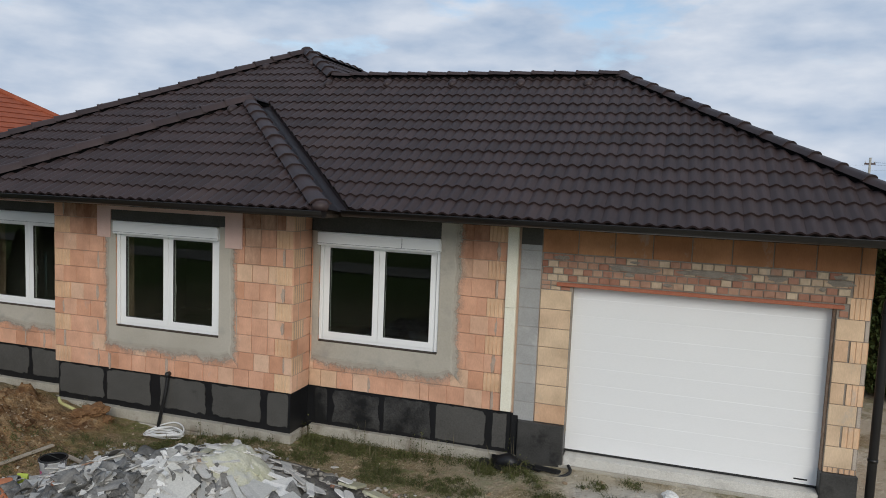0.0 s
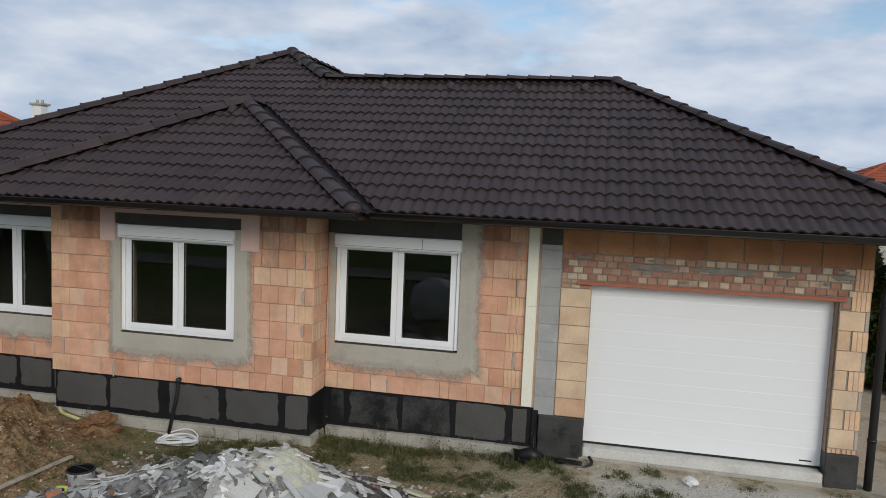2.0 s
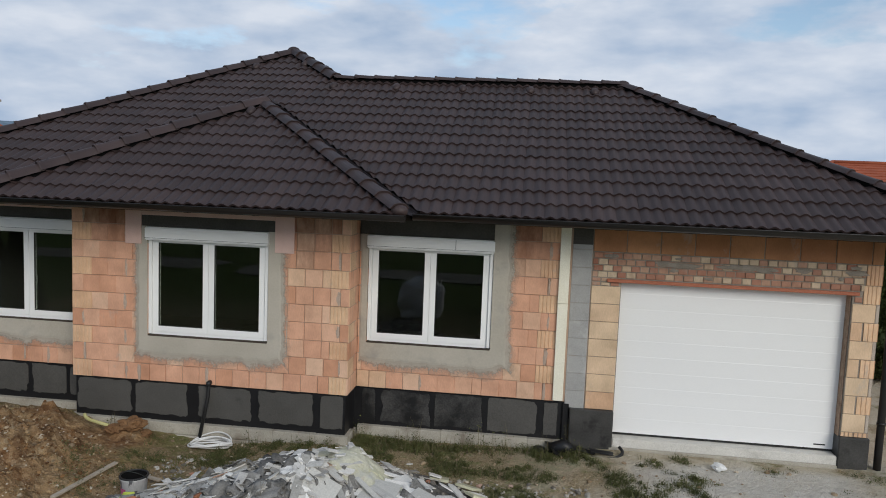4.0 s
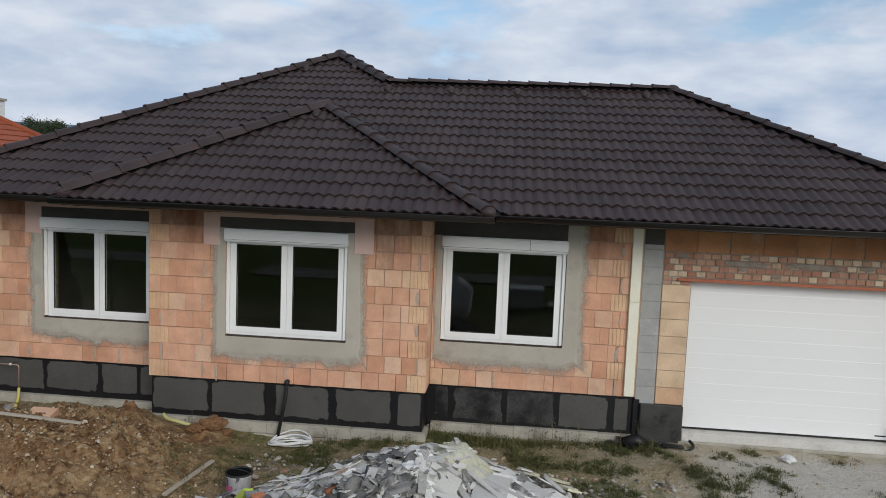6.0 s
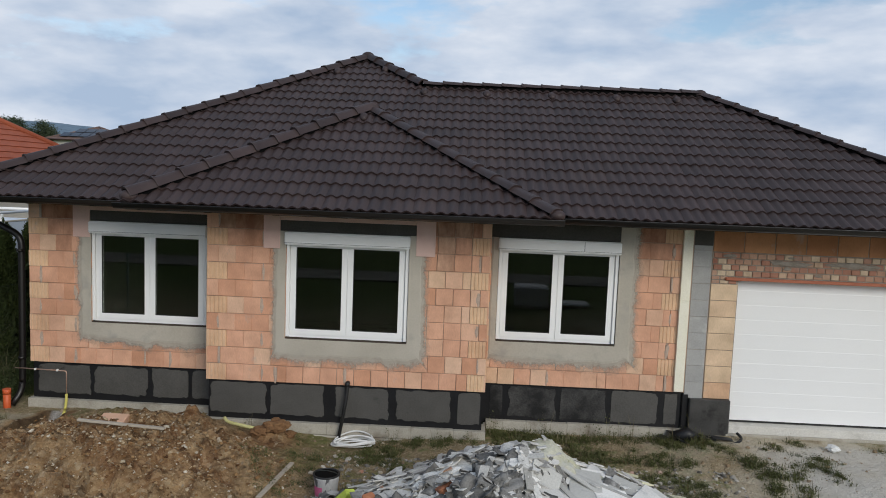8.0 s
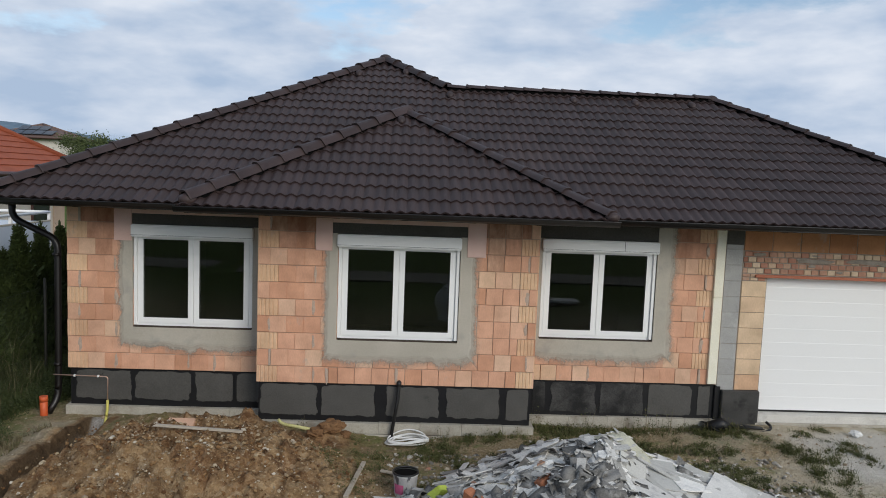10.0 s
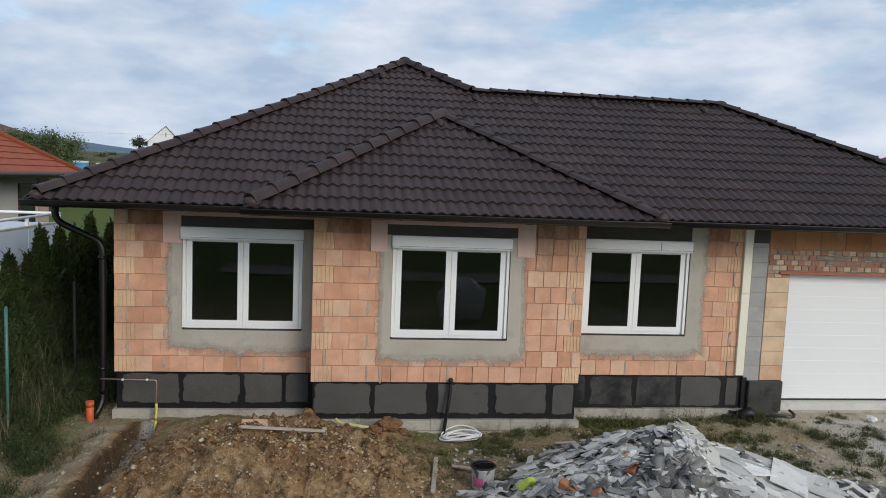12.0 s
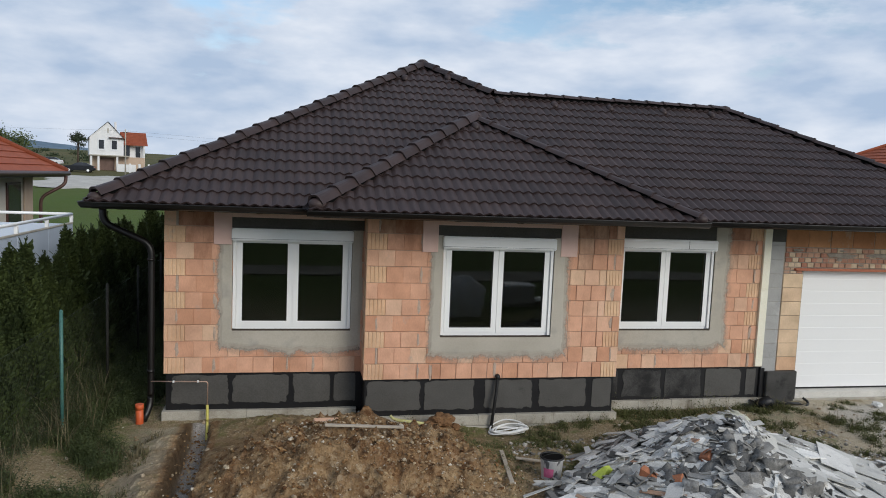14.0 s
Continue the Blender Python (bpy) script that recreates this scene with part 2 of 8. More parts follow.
def empty(name, label, category, kind="", group="", at=(0, 0, 0)):
    ob = new(name)
    ob.location = at
    ob.empty_display_size = 0.1
    return tagged(ob, label, category, group, kind)


def box(bm, x0, x1, y0, y1, z0, z1):
    return bmesh.ops.create_cube(bm, size=1.0, matrix=Matrix.Translation(((x0 + x1) / 2, (y0 + y1) / 2, (z0 + z1) / 2)) @ Matrix.Diagonal((x1 - x0, y1 - y0, z1 - z0, 1)))["verts"]


def soft_box(x0, x1, y0, y1, z0, z1, r=0.004, seg=1):
    bm = bmesh.new()
    box(bm, x0, x1, y0, y1, z0, z1)
    if r:
        bmesh.ops.bevel(bm, geom=list(bm.edges), offset=r, segments=seg, affect="EDGES")
    return bm


def tube(path, radius, sides=10, closed=False, cap=True):
    """A round bar along a list of points, as a bmesh."""
    bm = bmesh.new()
    pts = [Vector(p) for p in path]
    rings, n = [], len(pts)
    side = None
    for i, p in enumerate(pts):
        a, b = (pts[i - 1], pts[(i + 1) % n]) if closed else (pts[max(i - 1, 0)], pts[min(i + 1, n - 1)])
        d = (b - a).normalized()
        if side is None:
            side = d.orthogonal().normalized()
        side = (side - d * side.dot(d)).normalized()
        up = d.cross(side)
        r = radius[i] if isinstance(radius, (list, tuple)) else radius
        rings.append([bm.verts.new(p + side * (r * math.cos(k * math.tau / sides)) + up * (r * math.sin(k * math.tau / sides))) for k in range(sides)])
    for i in range(n if closed else n - 1):
        r0, r1 = rings[i], rings[(i + 1) % n]
        for k in range(sides):
            f = bm.faces.new((r0[k], r0[(k + 1) % sides], r1[(k + 1) % sides], r1[k]))
            f.smooth = True
    if cap and not closed:
        bm.faces.new(rings[0][::-1])
        bm.faces.new(rings[-1])
    return bm


def bend(points, r=0.06, n=5):
    """Rounds the corners of a broken line."""
    pts = [Vector(p) for p in points]
    out = [pts[0]]
    for a, b, c in zip(pts, pts[1:], pts[2:]):
        p, q = b + (a - b).normalized() * min(r, (a - b).length / 2), b + (c - b).normalized() * min(r, (c - b).length / 2)
        out += [p.lerp(b, t).lerp(b.lerp(q, t), t) for t in [k / n for k in range(n + 1)]]
    return out + [pts[-1]]


# ---- plan of the house ----
XL, XR = -11.97, 2.17            # outer side walls
YM, YB = 9.20, 8.70              # main front, bay front
BX0, BX1 = -9.01, -4.89          # bay
ZB = 0.48                        # underside of the brickwork
COURSE = 0.25
ZW = 3.09                        # top of the front walls
W_Z0, W_Z1 = 1.16, 2.57          # window frames
WINDOWS = {1: (-10.98, -9.20, YM), 2: (-7.84, -6.07, YB), 3: (-4.75, -2.97, YM)}
GX0, GX1, GZ0, GZ1 = -1.19, 1.82, 0.02, 2.22   # garage opening
SLOPE = 0.541
ZE = 3.10                        # roof surface at the eaves
EX0, EX1, EY = -12.80, 3.07, 8.33  # eaves lines of the main roof
BEX0, BEX1, BEY = -9.87, -4.04, 7.83  # eaves lines of the bay roof
APEX_X, APEX_Y = -7.47, 13.66
RIDGE_Y = 12.40
BACK_Y, WING_Y = 21.5, 16.47     # rear eaves of the main body and of the garage wing
RIDGE_X0, RIDGE_X1 = APEX_X + (APEX_Y - RIDGE_Y), EX1 - (RIDGE_Y - EY)
MAIN_X1 = 2 * APEX_X - EX0       # hidden right eaves line of the main body
BAY_X = (BEX0 + BEX1) / 2
BAY_APEX_Y = BEY + (BEX1 - BEX0) / 2


def z_at(run):
    return ZE + SLOPE * run


# ---- front walls: masonry core, then single bricks ----
def cut(rects, hole):
    """Rectangles (x0, x1, z0, z1) minus one hole."""
    a, b, c, d = hole
    out = []
    for x0, x1, z0, z1 in rects:
        if a >= x1 or b <= x0 or c >= z1 or d <= z0:
            out.append((x0, x1, z0, z1))
            continue
        if a > x0:
            out.append((x0, a, z0, z1))
        if b < x1:
            out.append((b, x1, z0, z1))
        m0, m1 = max(a, x0), min(b, x1)
        if c > z0:
            out.append((m0, m1, z0, c))
        if d < z1:
            out.append((m0, m1, d, z1))
    return out


def wall_core(name, label, x0, x1, y0, y1, z0, z1, holes=()):
    """A wall along x with its openings cut through, as one mesh."""
    bm = bmesh.new()
    rects = [(x0, x1, z0, z1)]
    for h in holes:
        rects = cut(rects, h)
    for a, b, c, d in rects:
        box(bm, a, b, y0, y1, c, d)
    bmesh.ops.remove_doubles(bm, verts=bm.verts, dist=0.0005)
    return tagged(part(name, bm, M["mortar"]), label, "wall", kind="structure")


brick_meshes = {}


def brick_mesh(w, h, d, kind, mat):
    """A block whose face looks along -y, its lower left front corner at the origin. plain: eased edges; ribbed: grooved end."""
    key = (round(w, 3), round(h, 3), round(d, 3), kind, mat.name)
    if key in brick_meshes:
        return brick_meshes[key]
    v, f = [], []
    if kind == "ribbed":
        n = max(3, round(w / 0.055))
        step, prof = w / n, []
        for i in range(n):
            a = i * step
            prof += [(a, 0.0), (a + step * 0.66, 0.0), (a + step * 0.74, 0.008), (a + step * 0.90, 0.008)]
        prof.append((w, 0.0))
        for x, y in prof:
            v += [(x, y, 0.0), (x, y, h)]
        for i in range(len(prof) - 1):
            f.append((2 * i, 2 * i + 2, 2 * i + 3, 2 * i + 1))
        k = len(v)
        v += [(0, d, 0), (w, d, 0), (w, d, h), (0, d, h)]
        f += [(1, 2 * len(prof) - 1, k + 2, k + 3), (0, k, k + 1, 2 * len(prof) - 2), (0, 1, k + 3, k), (2 * len(prof) - 2, k + 1, k + 2, 2 * len(prof) - 1)]
    else:
        e = 0.005
        v = [(e, 0, e), (w - e, 0, e), (w - e, 0, h - e), (e, 0, h - e), (0, e, 0), (w, e, 0), (w, e, h), (0, e, h), (0, d, 0), (w, d, 0), (w, d, h), (0, d, h)]
        f = [(0, 1, 2, 3)]
        for i in range(4):
            j = (i + 1) % 4
            f += [(i, i + 4, j + 4, j), (i + 4, i + 8, j + 8, j + 4)]
    me = bpy.data.meshes.new("brick")
    me.from_pydata(v, [], f)
    me.materials.append(mat)
    me.update()
    brick_meshes[key] = me
    return me


def lay(parent, x0, x1, z0, z1, y, mat, kind="plain", depth=0.05, holes=(), joint=0.005, wobble=0.0045, name="brick", bed=0.0085):
    """One block, less the openings, as objects under its wall."""
    rects = [(x0 + joint / 2, x1 - joint / 2, z0, z1 - max(joint, bed))]
    for h in holes:
        rects = cut(rects, h)
    for a, b, c, d in rects:
        if b - a < 0.03 or d - c < 0.03:
            continue
        me = brick_mesh(round(b - a, 2), round(d - c, 3), depth, kind, mat)
        ob = new(name, me)
        ob.parent = parent
        ob.location = (a, y + random.uniform(-wobble, wobble), c)


def course_wall(parent, x0, x1, y, rows, holes, left_end, right_end, seed):
    """Courses of 25 cm blocks, with grooved end blocks every second course at an outer corner."""
    rnd = random.Random(seed)
    for r in range(rows):
        z0, z1 = ZB + r * COURSE, min(ZB + (r + 1) * COURSE, ZW)
        a, b = x0, x1
        if left_end:
            w = (0.30, 0.17)[r % 2]
            lay(parent, a, a + w, z0, z1, y, M["ribbed"] if r % 2 == 0 else M["brick"], "ribbed" if r % 2 == 0 else "plain", holes=holes)
            if r % 2 and rnd.random() < 0.5:
                lay(parent, a + w, a + w + 0.035, z0, z1, y + 0.001, M["pointing"], holes=holes, joint=0.002, name="mortar_fill")
                a += 0.035
            a += w
        if right_end:
            w = (0.27, 0.13)[(r + right_end) % 2]
            ribbed = (r + right_end) % 2 == 0
            lay(parent, b - w, b, z0, z1, y, M["ribbed"] if ribbed else M["brick"], "ribbed" if ribbed else "plain", holes=holes)
            if not ribbed and rnd.random() < 0.5:
                lay(parent, b - w - 0.03, b - w, z0, z1, y + 0.001, M["pointing"], holes=holes, joint=0.002, name="mortar_fill")
                b -= 0.03
            b -= w
        x = a
        if not left_end:
            x -= (0.0, 0.125)[r % 2] + 0.06
        odd = rnd.randrange(3, 9)
        k = 0
        while x < b - 0.03:
            w = 0.25
            if k == odd:
                w = rnd.choice((0.14, 0.18, 0.31))
            e = min(x + w, b)
            if b - e < 0.09:
                e = b
            if e > a + 0.03:
                # top courses take browner clay, with the eaves' shade in its colour
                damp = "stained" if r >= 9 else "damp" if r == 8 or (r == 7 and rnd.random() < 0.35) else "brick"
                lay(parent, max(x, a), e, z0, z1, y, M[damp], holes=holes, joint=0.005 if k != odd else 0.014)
            x, k = e, k + 1


def lintel_hole(i):
    x0, x1, _ = WINDOWS[i]
    return (x0 - 0.03, x1 + 0.03, W_Z1 + 0.1, ZW)


def window_hole(i):
    x0, x1, _ = WINDOWS[i]
    return (x0 - 0.01, x1 + 0.01, W_Z0 - 0.02, W_Z1 + 0.15)


wall_left = wall_core("wall_front_left", "unplastered orange hollow clay brick wall beside the bay", XL, BX0, YM + 0.014, YM + 0.38, ZB, ZW, [window_hole(1)])
wall_bay = wall_core("wall_bay", "unplastered orange brick bay wall projecting forward", BX0, BX1, YB + 0.014, YB + 0.38, ZB, ZW, [window_hole(2)])
wall_mid = wall_core("wall_front_middle", "unplastered orange brick wall between bay and garage", BX1, -1.60, YM + 0.014, YM + 0.38, ZB, ZW, [window_hole(3)])
wall_gar = wall_core("wall_garage", "patchwork brick wall around the garage opening", -1.60, XR, YM + 0.012, YM + 0.38, 0.293, ZW, [(GX0, GX1, 0.0, GZ1)])
wall_gar.data.materials[0] = M["old_mortar"]

course_wall(wall_left, XL, BX0, YM, 11, [window_hole(1), lintel_hole(1)], True, 0, 1)
course_wall(wall_bay, BX0, BX1, YB, 11, [window_hole(2), lintel_hole(2)], True, 2, 2)
course_wall(wall_mid, BX1, -2.03, YM, 11, [window_hole(3), lintel_hole(3)], False, 1, 3)

# the bay's two returns, blocks facing sideways
for side, x in (("left", BX0), ("right", BX1)):
    bm = bmesh.new()
    box(bm, min(x, x + (0.03 if side == "left" else -0.03)) + (0.0 if side == "left" else -0.32), max(x, x - 0.03) + (0.32 if side == "left" else 0.0) - (0.0 if side == "left" else 0.03), YB + 0.385, YM + 0.36, ZB, ZW)
    ret = tagged(part("wall_bay_" + side, bm, M["mortar"]), "short orange brick return wall of the bay", "wall", kind="structure")
    for r in range(10):
        z0 = ZB + r * COURSE
        for a, b in ((0.0, 0.30), (0.30, 0.5)) if r % 2 else ((0.0, 0.16), (0.16, 0.5)):
            grooved = r % 2 and a == 0
            me = brick_mesh(b - a - 0.008, COURSE - 0.008, 0.03, "ribbed" if grooved else "plain", M["ribbed"] if grooved else M["brick"])
            ob = new("brick", me)
            ob.parent = ret
            s = 1 if side == "right" else -1
            ob.matrix_basis = Matrix.Translation((x + s * 0.001, YB + (a + 0.004 if s > 0 else b - 0.004), z0)) @ Matrix.Rotation(s * math.pi / 2, 4, "Z")

# side and rear walls, and the ceiling and floor that close the rooms
for nm, lab, bx in (("wall_west", "bare plastered side wall", (XL, XL + 0.35, YM + 0.39, BACK_Y - 0.85, -0.2, ZW)),
                    ("wall_east", "side wall of orange brick", (XR - 0.35, XR, YM + 0.39, WING_Y - 0.85, -0.2, ZW)),
                    ("wall_north", "rear wall with bare plaster", (XL + 0.36, XR - 0.36, WING_Y - 1.2, WING_Y - 0.85, -0.2, ZW)),
                    ("wall_partition", "bare plastered inner wall", (-1.75, -1.62, YM + 0.42, WING_Y - 1.22, -0.1, ZW))):
    bm = bmesh.new()
    box(bm, *bx)
    tagged(part(nm, bm, M["brick"] if nm == "wall_east" else M["render_in"]), lab, "wall", kind="structure")
bm = bmesh.new()
box(bm, XL + 0.36, XR - 0.36, YM + 0.40, WING_Y - 1.22, -0.12, 0.06)
tagged(part("floor", bm, M["concrete"]), "bare concrete floor slab inside the house", "floor", kind="structure")
bm = bmesh.new()
box(bm, XL + 0.02, XR - 0.02, YM + 0.40, WING_Y - 0.87, ZW + 0.003, ZW + 0.12)
box(bm, BX0 + 0.02, BX1 - 0.02, YB + 0.05, YM + 0.395, ZW + 0.003, ZW + 0.12)
tagged(part("ceiling", bm, M["render_in"]), "bare concrete ceiling of the rooms", "ceiling", kind="structure")


# ---- plaster round the windows ----
def plaster_ring(parent, hole, left, right, below, up_left, up_right, y, seed, flat_left=False, flat_right=False):
    """A trowelled skim round an opening, with a ragged outer edge and a real thickness."""
    a, b, c, d = hole
    rnd = Vector((seed * 7.3, seed * 3.1, 0))
    n = 200
    inner, outer = [], []
    per = [(a, d), (a, c), (b, c), (b, d)]
    left, right, below = left + 0.03, right + 0.03, below + 0.03
    per[0], per[3] = (a, d + up_left), (b, d + up_right)
    o = [(a - left, d + up_left), (a - left, c - below), (b + right, c - below), (b + right, d + up_right)]
    for k in range(n + 1):
        s = 3 * k / n
        i = min(int(s), 2)
        f = s - i
        p = Vector(per[i]).lerp(Vector(per[i + 1]), f)
        q = Vector(o[i]).lerp(Vector(o[i + 1]), f)
        w = noise.noise(Vector((q.x * 2.1, q.y * 2.1, 0)) + rnd) * 0.045 + noise.noise(Vector((q.x * 7, q.y * 7, 5)) + rnd) * 0.030 + noise.noise(Vector((q.x * 22, q.y * 22, 9)) + rnd) * 0.016
        if i == 0 and not flat_left:
            q.x += w
        if i == 1:
            q.y += w * 1.3 + (0.07 * (1 - min(1, min(f, 1 - f) * 9)))
        if i == 2 and not flat_right:
            q.x += w
        inner.append(p)
        outer.append(q)
    v, fcs = [], []
    for p, q in zip(inner, outer):
        m = p.lerp(q, 0.62)
        v += [(p.x, y - 0.014, p.y), (m.x, y - 0.012, m.y), (q.x, y + 0.009, q.y), (q.x, y + 0.04, q.y), (p.x, y + 0.16, p.y)]
    for k in range(n):
        i, j = 5 * k, 5 * k + 5
        for s0, s1 in ((0, 1), (1, 2), (2, 3), (4, 0)):
            fcs.append((i + s0, i + s1, j + s1, j + s0))
    patch = link_mesh("plaster_patch", v, fcs, M["plaster"], parent, "rough grey base coat round the window")
    v, fcs, cover = [], [], []
    for k, (p, q) in enumerate(zip(inner, outer)):
        side = min(int(3 * k / n), 2)
        i, rim, e = p.lerp(q, 0.70), p.lerp(q, 0.80), p.lerp(q, 1.16 + 0.16 * noise.noise((q.x * 3, q.y * 3, seed)))
        v += [(i.x, y - 0.0095, i.y), (rim.x, y - 0.0065, rim.y), (e.x, y - 0.004, e.y)]
        cover += [0.9, 0.5, 0.0]
        if k and not (side == 0 and flat_left) and not (side == 2 and flat_right) and side == min(int(3 * (k - 1) / n), 2):
            a, b = 3 * k - 3, 3 * k
            fcs += [(a, b, b + 1, a + 1), (a + 1, b + 1, b + 2, a + 2)]
    film = link_mesh("plaster_smear", v, fcs, M["film"], parent, "thin scraped base coat fading over the bricks")
    film.data.attributes.new("cover", "FLOAT", "POINT").data.foreach_set("value", cover)
    return patch


plaster_ring(wall_left, window_hole(1), 0.18, 0.16, 0.34, 0.0, 0.0, YM, 1, flat_right=True)
plaster_ring(wall_bay, window_hole(2), 0.17, 0.24, 0.33, 0.0, 0.0, YB, 2)
plaster_ring(wall_mid, window_hole(3), 0.10, 0.27, 0.33, 0.0, 0.35, YM, 3, flat_left=True)

# dark plastered lintel over each roller box, eaves shade in its grey, and pink foam cheeks beside it
for wall, i, cheeks in ((wall_left, 1, ((-11.26, -11.0),)), (wall_bay, 2, ((-8.175, -7.935), (-5.965, -5.69))), (wall_mid, 3, ())):
    x0, x1, y = WINDOWS[i]
    l0, l1 = {1: (-10.998, BX0 - 0.003), 2: (-7.933, -5.967), 3: (BX1 + 0.004, -2.945)}[i]
    part("lintel", soft_box(l0, l1, y - 0.007, y + 0.05, W_Z1 + 0.147, ZW - 0.01, 0.004), M["lintel"], wall, "dark grey lintel over the window, eaves shade in its colour")
    for a, b in cheeks:
        bm = soft_box(a, b, y - 0.026, y - 0.004, 2.46 if a < -6 else 2.43, ZW - 0.02, 0.003)
        part("foam_cheek", bm, M["xps"], wall, "pink rigid foam board beside the lintel")
    if cheeks:
        a, b = (cheeks[0][1], cheeks[1][0]) if len(cheeks) > 1 else (cheeks[0][1], BX0 - 0.003)
        part("foam_strip", soft_box(a + 0.003, b - 0.003, y - 0.026, y - 0.009, ZW - 0.215, ZW - 0.02, 0.003), M["xps"], wall, "pink rigid foam strip under the eaves")


# ---- windows ----
def window(i):
    x0, x1, y = WINDOWS[i]
    w = empty("window_%d" % i, "white plastic two-sash window with roller shutter box above", "window", "structure", at=(x0, y, W_Z0))
    inv = Matrix.Translation((-x0, -y, -W_Z0))
    fy0, fy1 = y + 0.035, y + 0.115
    mid = (x0 + x1) / 2

    def put(name, bm, mat, parent=w, label=""):
        bm.transform(inv)
        return part(name, bm, mat, parent, label)

    def ring(a, b, c, d, t, ya, yb, r=0.006):
        bm = bmesh.new()
        for q in ((a, a + t, c, d), (b - t, b, c, d), (a + t, b - t, c, c + t), (a + t, b - t, d - t, d)):
            box(bm, q[0], q[1], ya, yb, q[2], q[3])
        bmesh.ops.remove_doubles(bm, verts=bm.verts, dist=0.0004)
        return bm

    frame_ob = put("window_frame", ring(x0 + 0.012, x1 - 0.012, W_Z0, W_Z1 + 0.04, 0.055, fy0 + 0.012, fy1), M["pvc"])
    put("mullion", soft_box(mid - 0.02, mid + 0.02, fy0 + 0.014, fy1 - 0.002, W_Z0 + 0.056, W_Z1 - 0.016, 0.003), M["pvc"])
    for a, b in ((x0 + 0.055, mid - 0.004), (mid + 0.004, x1 - 0.055)):
        s = put("sash", ring(a, b, W_Z0 + 0.045, W_Z1 - 0.003, 0.080, fy0, fy1 - 0.015), M["pvc"])
        g = put("pane", soft_box(a + 0.075, b - 0.075, fy0 + 0.03, fy0 + 0.036, W_Z0 + 0.120, W_Z1 - 0.078, 0), M["glass"])
        g.visible_shadow = False
        gk = bmesh.new()
        for q in ((a + 0.080, a + 0.086, W_Z0 + 0.125, W_Z1 - 0.083), (b - 0.086, b - 0.080, W_Z0 + 0.125, W_Z1 - 0.083), (a + 0.086, b - 0.086, W_Z0 + 0.125, W_Z0 + 0.131), (a + 0.086, b - 0.086, W_Z1 - 0.089, W_Z1 - 0.083)):
            box(gk, q[0], q[1], fy0 + 0.004, fy0 + 0.029, q[2], q[3])
        put("gasket", gk, M["rubber"], label="thin black glazing gasket")
        hx = a + 0.035 if a > mid - 0.1 else b - 0.035
        if a > mid - 0.1:
            hb = tube([(hx, fy1 + 0.02, 1.80), (hx, fy1 + 0.05, 1.80), (hx, fy1 + 0.05, 1.68)], 0.009, 6)
            put("window_handle", hb, M["pvc_grey"], label="grey metal window handle")
    # shutter box, a bevelled hood with a lower lip, and guide rails down both sides
    bm = soft_box(x0 - 0.02, x1 + 0.02, y - 0.075, y + 0.033, W_Z1 - 0.045, W_Z1 + 0.142, 0.014, 2)
    bx = put("roller_box", bm, M["pvc_grey"], label="white aluminium roller shutter box")
    put("box_seam", soft_box(x0 - 0.022, x1 + 0.022, y - 0.077, y - 0.070, W_Z1 - 0.016, W_Z1 - 0.012, 0), M["rubber"])
    for a in (x0 - 0.004, x1 - 0.044):
        put("guide_rail", soft_box(a, a + 0.048, y + 0.008, y + 0.046, W_Z0 + 0.01, W_Z1 - 0.047, 0.004), M["pvc"])
    put("window_sill", soft_box(x0 - 0.01, x1 + 0.012, y - 0.004, y + 0.12, W_Z0 - 0.03, W_Z0 - 0.003, 0.003), M["timber"], label="dark strip under the window frame")
    # dark room side: reveal behind the frame stays part of the wall
    return w


for i in WINDOWS:
    window(i)
box_joint = soft_box(-3.50, -3.494, YM - 0.078, YM - 0.069, W_Z1 - 0.010, W_Z1 + 0.13, 0)
jo = part("box_joint", box_joint, M["rubber"], bpy.data.objects["window_3"])
jo.matrix_parent_inverse = Matrix.Translation((-WINDOWS[3][0], -YM, -W_Z0))


# ---- garage wall: foam strip, block column, piers, patched courses ----
part("foam_edge_strip", soft_box(-2.045, -1.905, YM - 0.045, YM + 0.028, 0.50, 1.88, 0.003), M["eps"], wall_mid, "cream polystyrene strip in the wall joint")
part("foam_edge_strip", soft_box(-2.045, -1.905, YM - 0.045, YM + 0.028, 1.884, ZW - 0.02, 0.003), M["eps"], wall_mid)
for r in range(11):
    lay(wall_mid, -1.875, -1.602, 0.40 + r * 0.25, min(0.65 + r * 0.25, ZW - 0.01), YM + 0.006, M["aac"], joint=0.001, wobble=0.0015, name="concrete_block", bed=0.0025)
# dark grey strip over the topmost part of the block column
part("sealing_coat", soft_box(-1.873, -1.604, YM - 0.001, YM + 0.004, 2.72, ZW - 0.012, 0.0008), M["lintel"], wall_mid, "dark grey strip at the top of the block column")
for r in range(7):
    lay(wall_gar, -1.595, -1.195, 0.41 + r * 0.25, 0.66 + r * 0.25, YM, M["yellow"], joint=0.006)
    z0 = 0.36 + r * 0.25
    if r % 2:
        lay(wall_gar, GX1 + 0.004, GX1 + 0.15, z0, z0 + 0.25, YM, M["yellow"])
        lay(wall_gar, GX1 + 0.17, XR, z0, z0 + 0.25, YM, M["ribbed"], "ribbed")
    else:
        lay(wall_gar, GX1 + 0.004, XR - 0.05, z0, z0 + 0.25, YM, M["yellow"])
        lay(wall_gar, XR - 0.05, XR, z0, z0 + 0.25, YM + 0.004, M["pointing"], name="mortar_fill")
for a, b in ((GX1 + 0.004, GX1 + 0.17), (GX1 + 0.175, XR)):
    lay(wall_gar, a, b, 0.295, 0.36, YM, M["ribbed"], "ribbed")
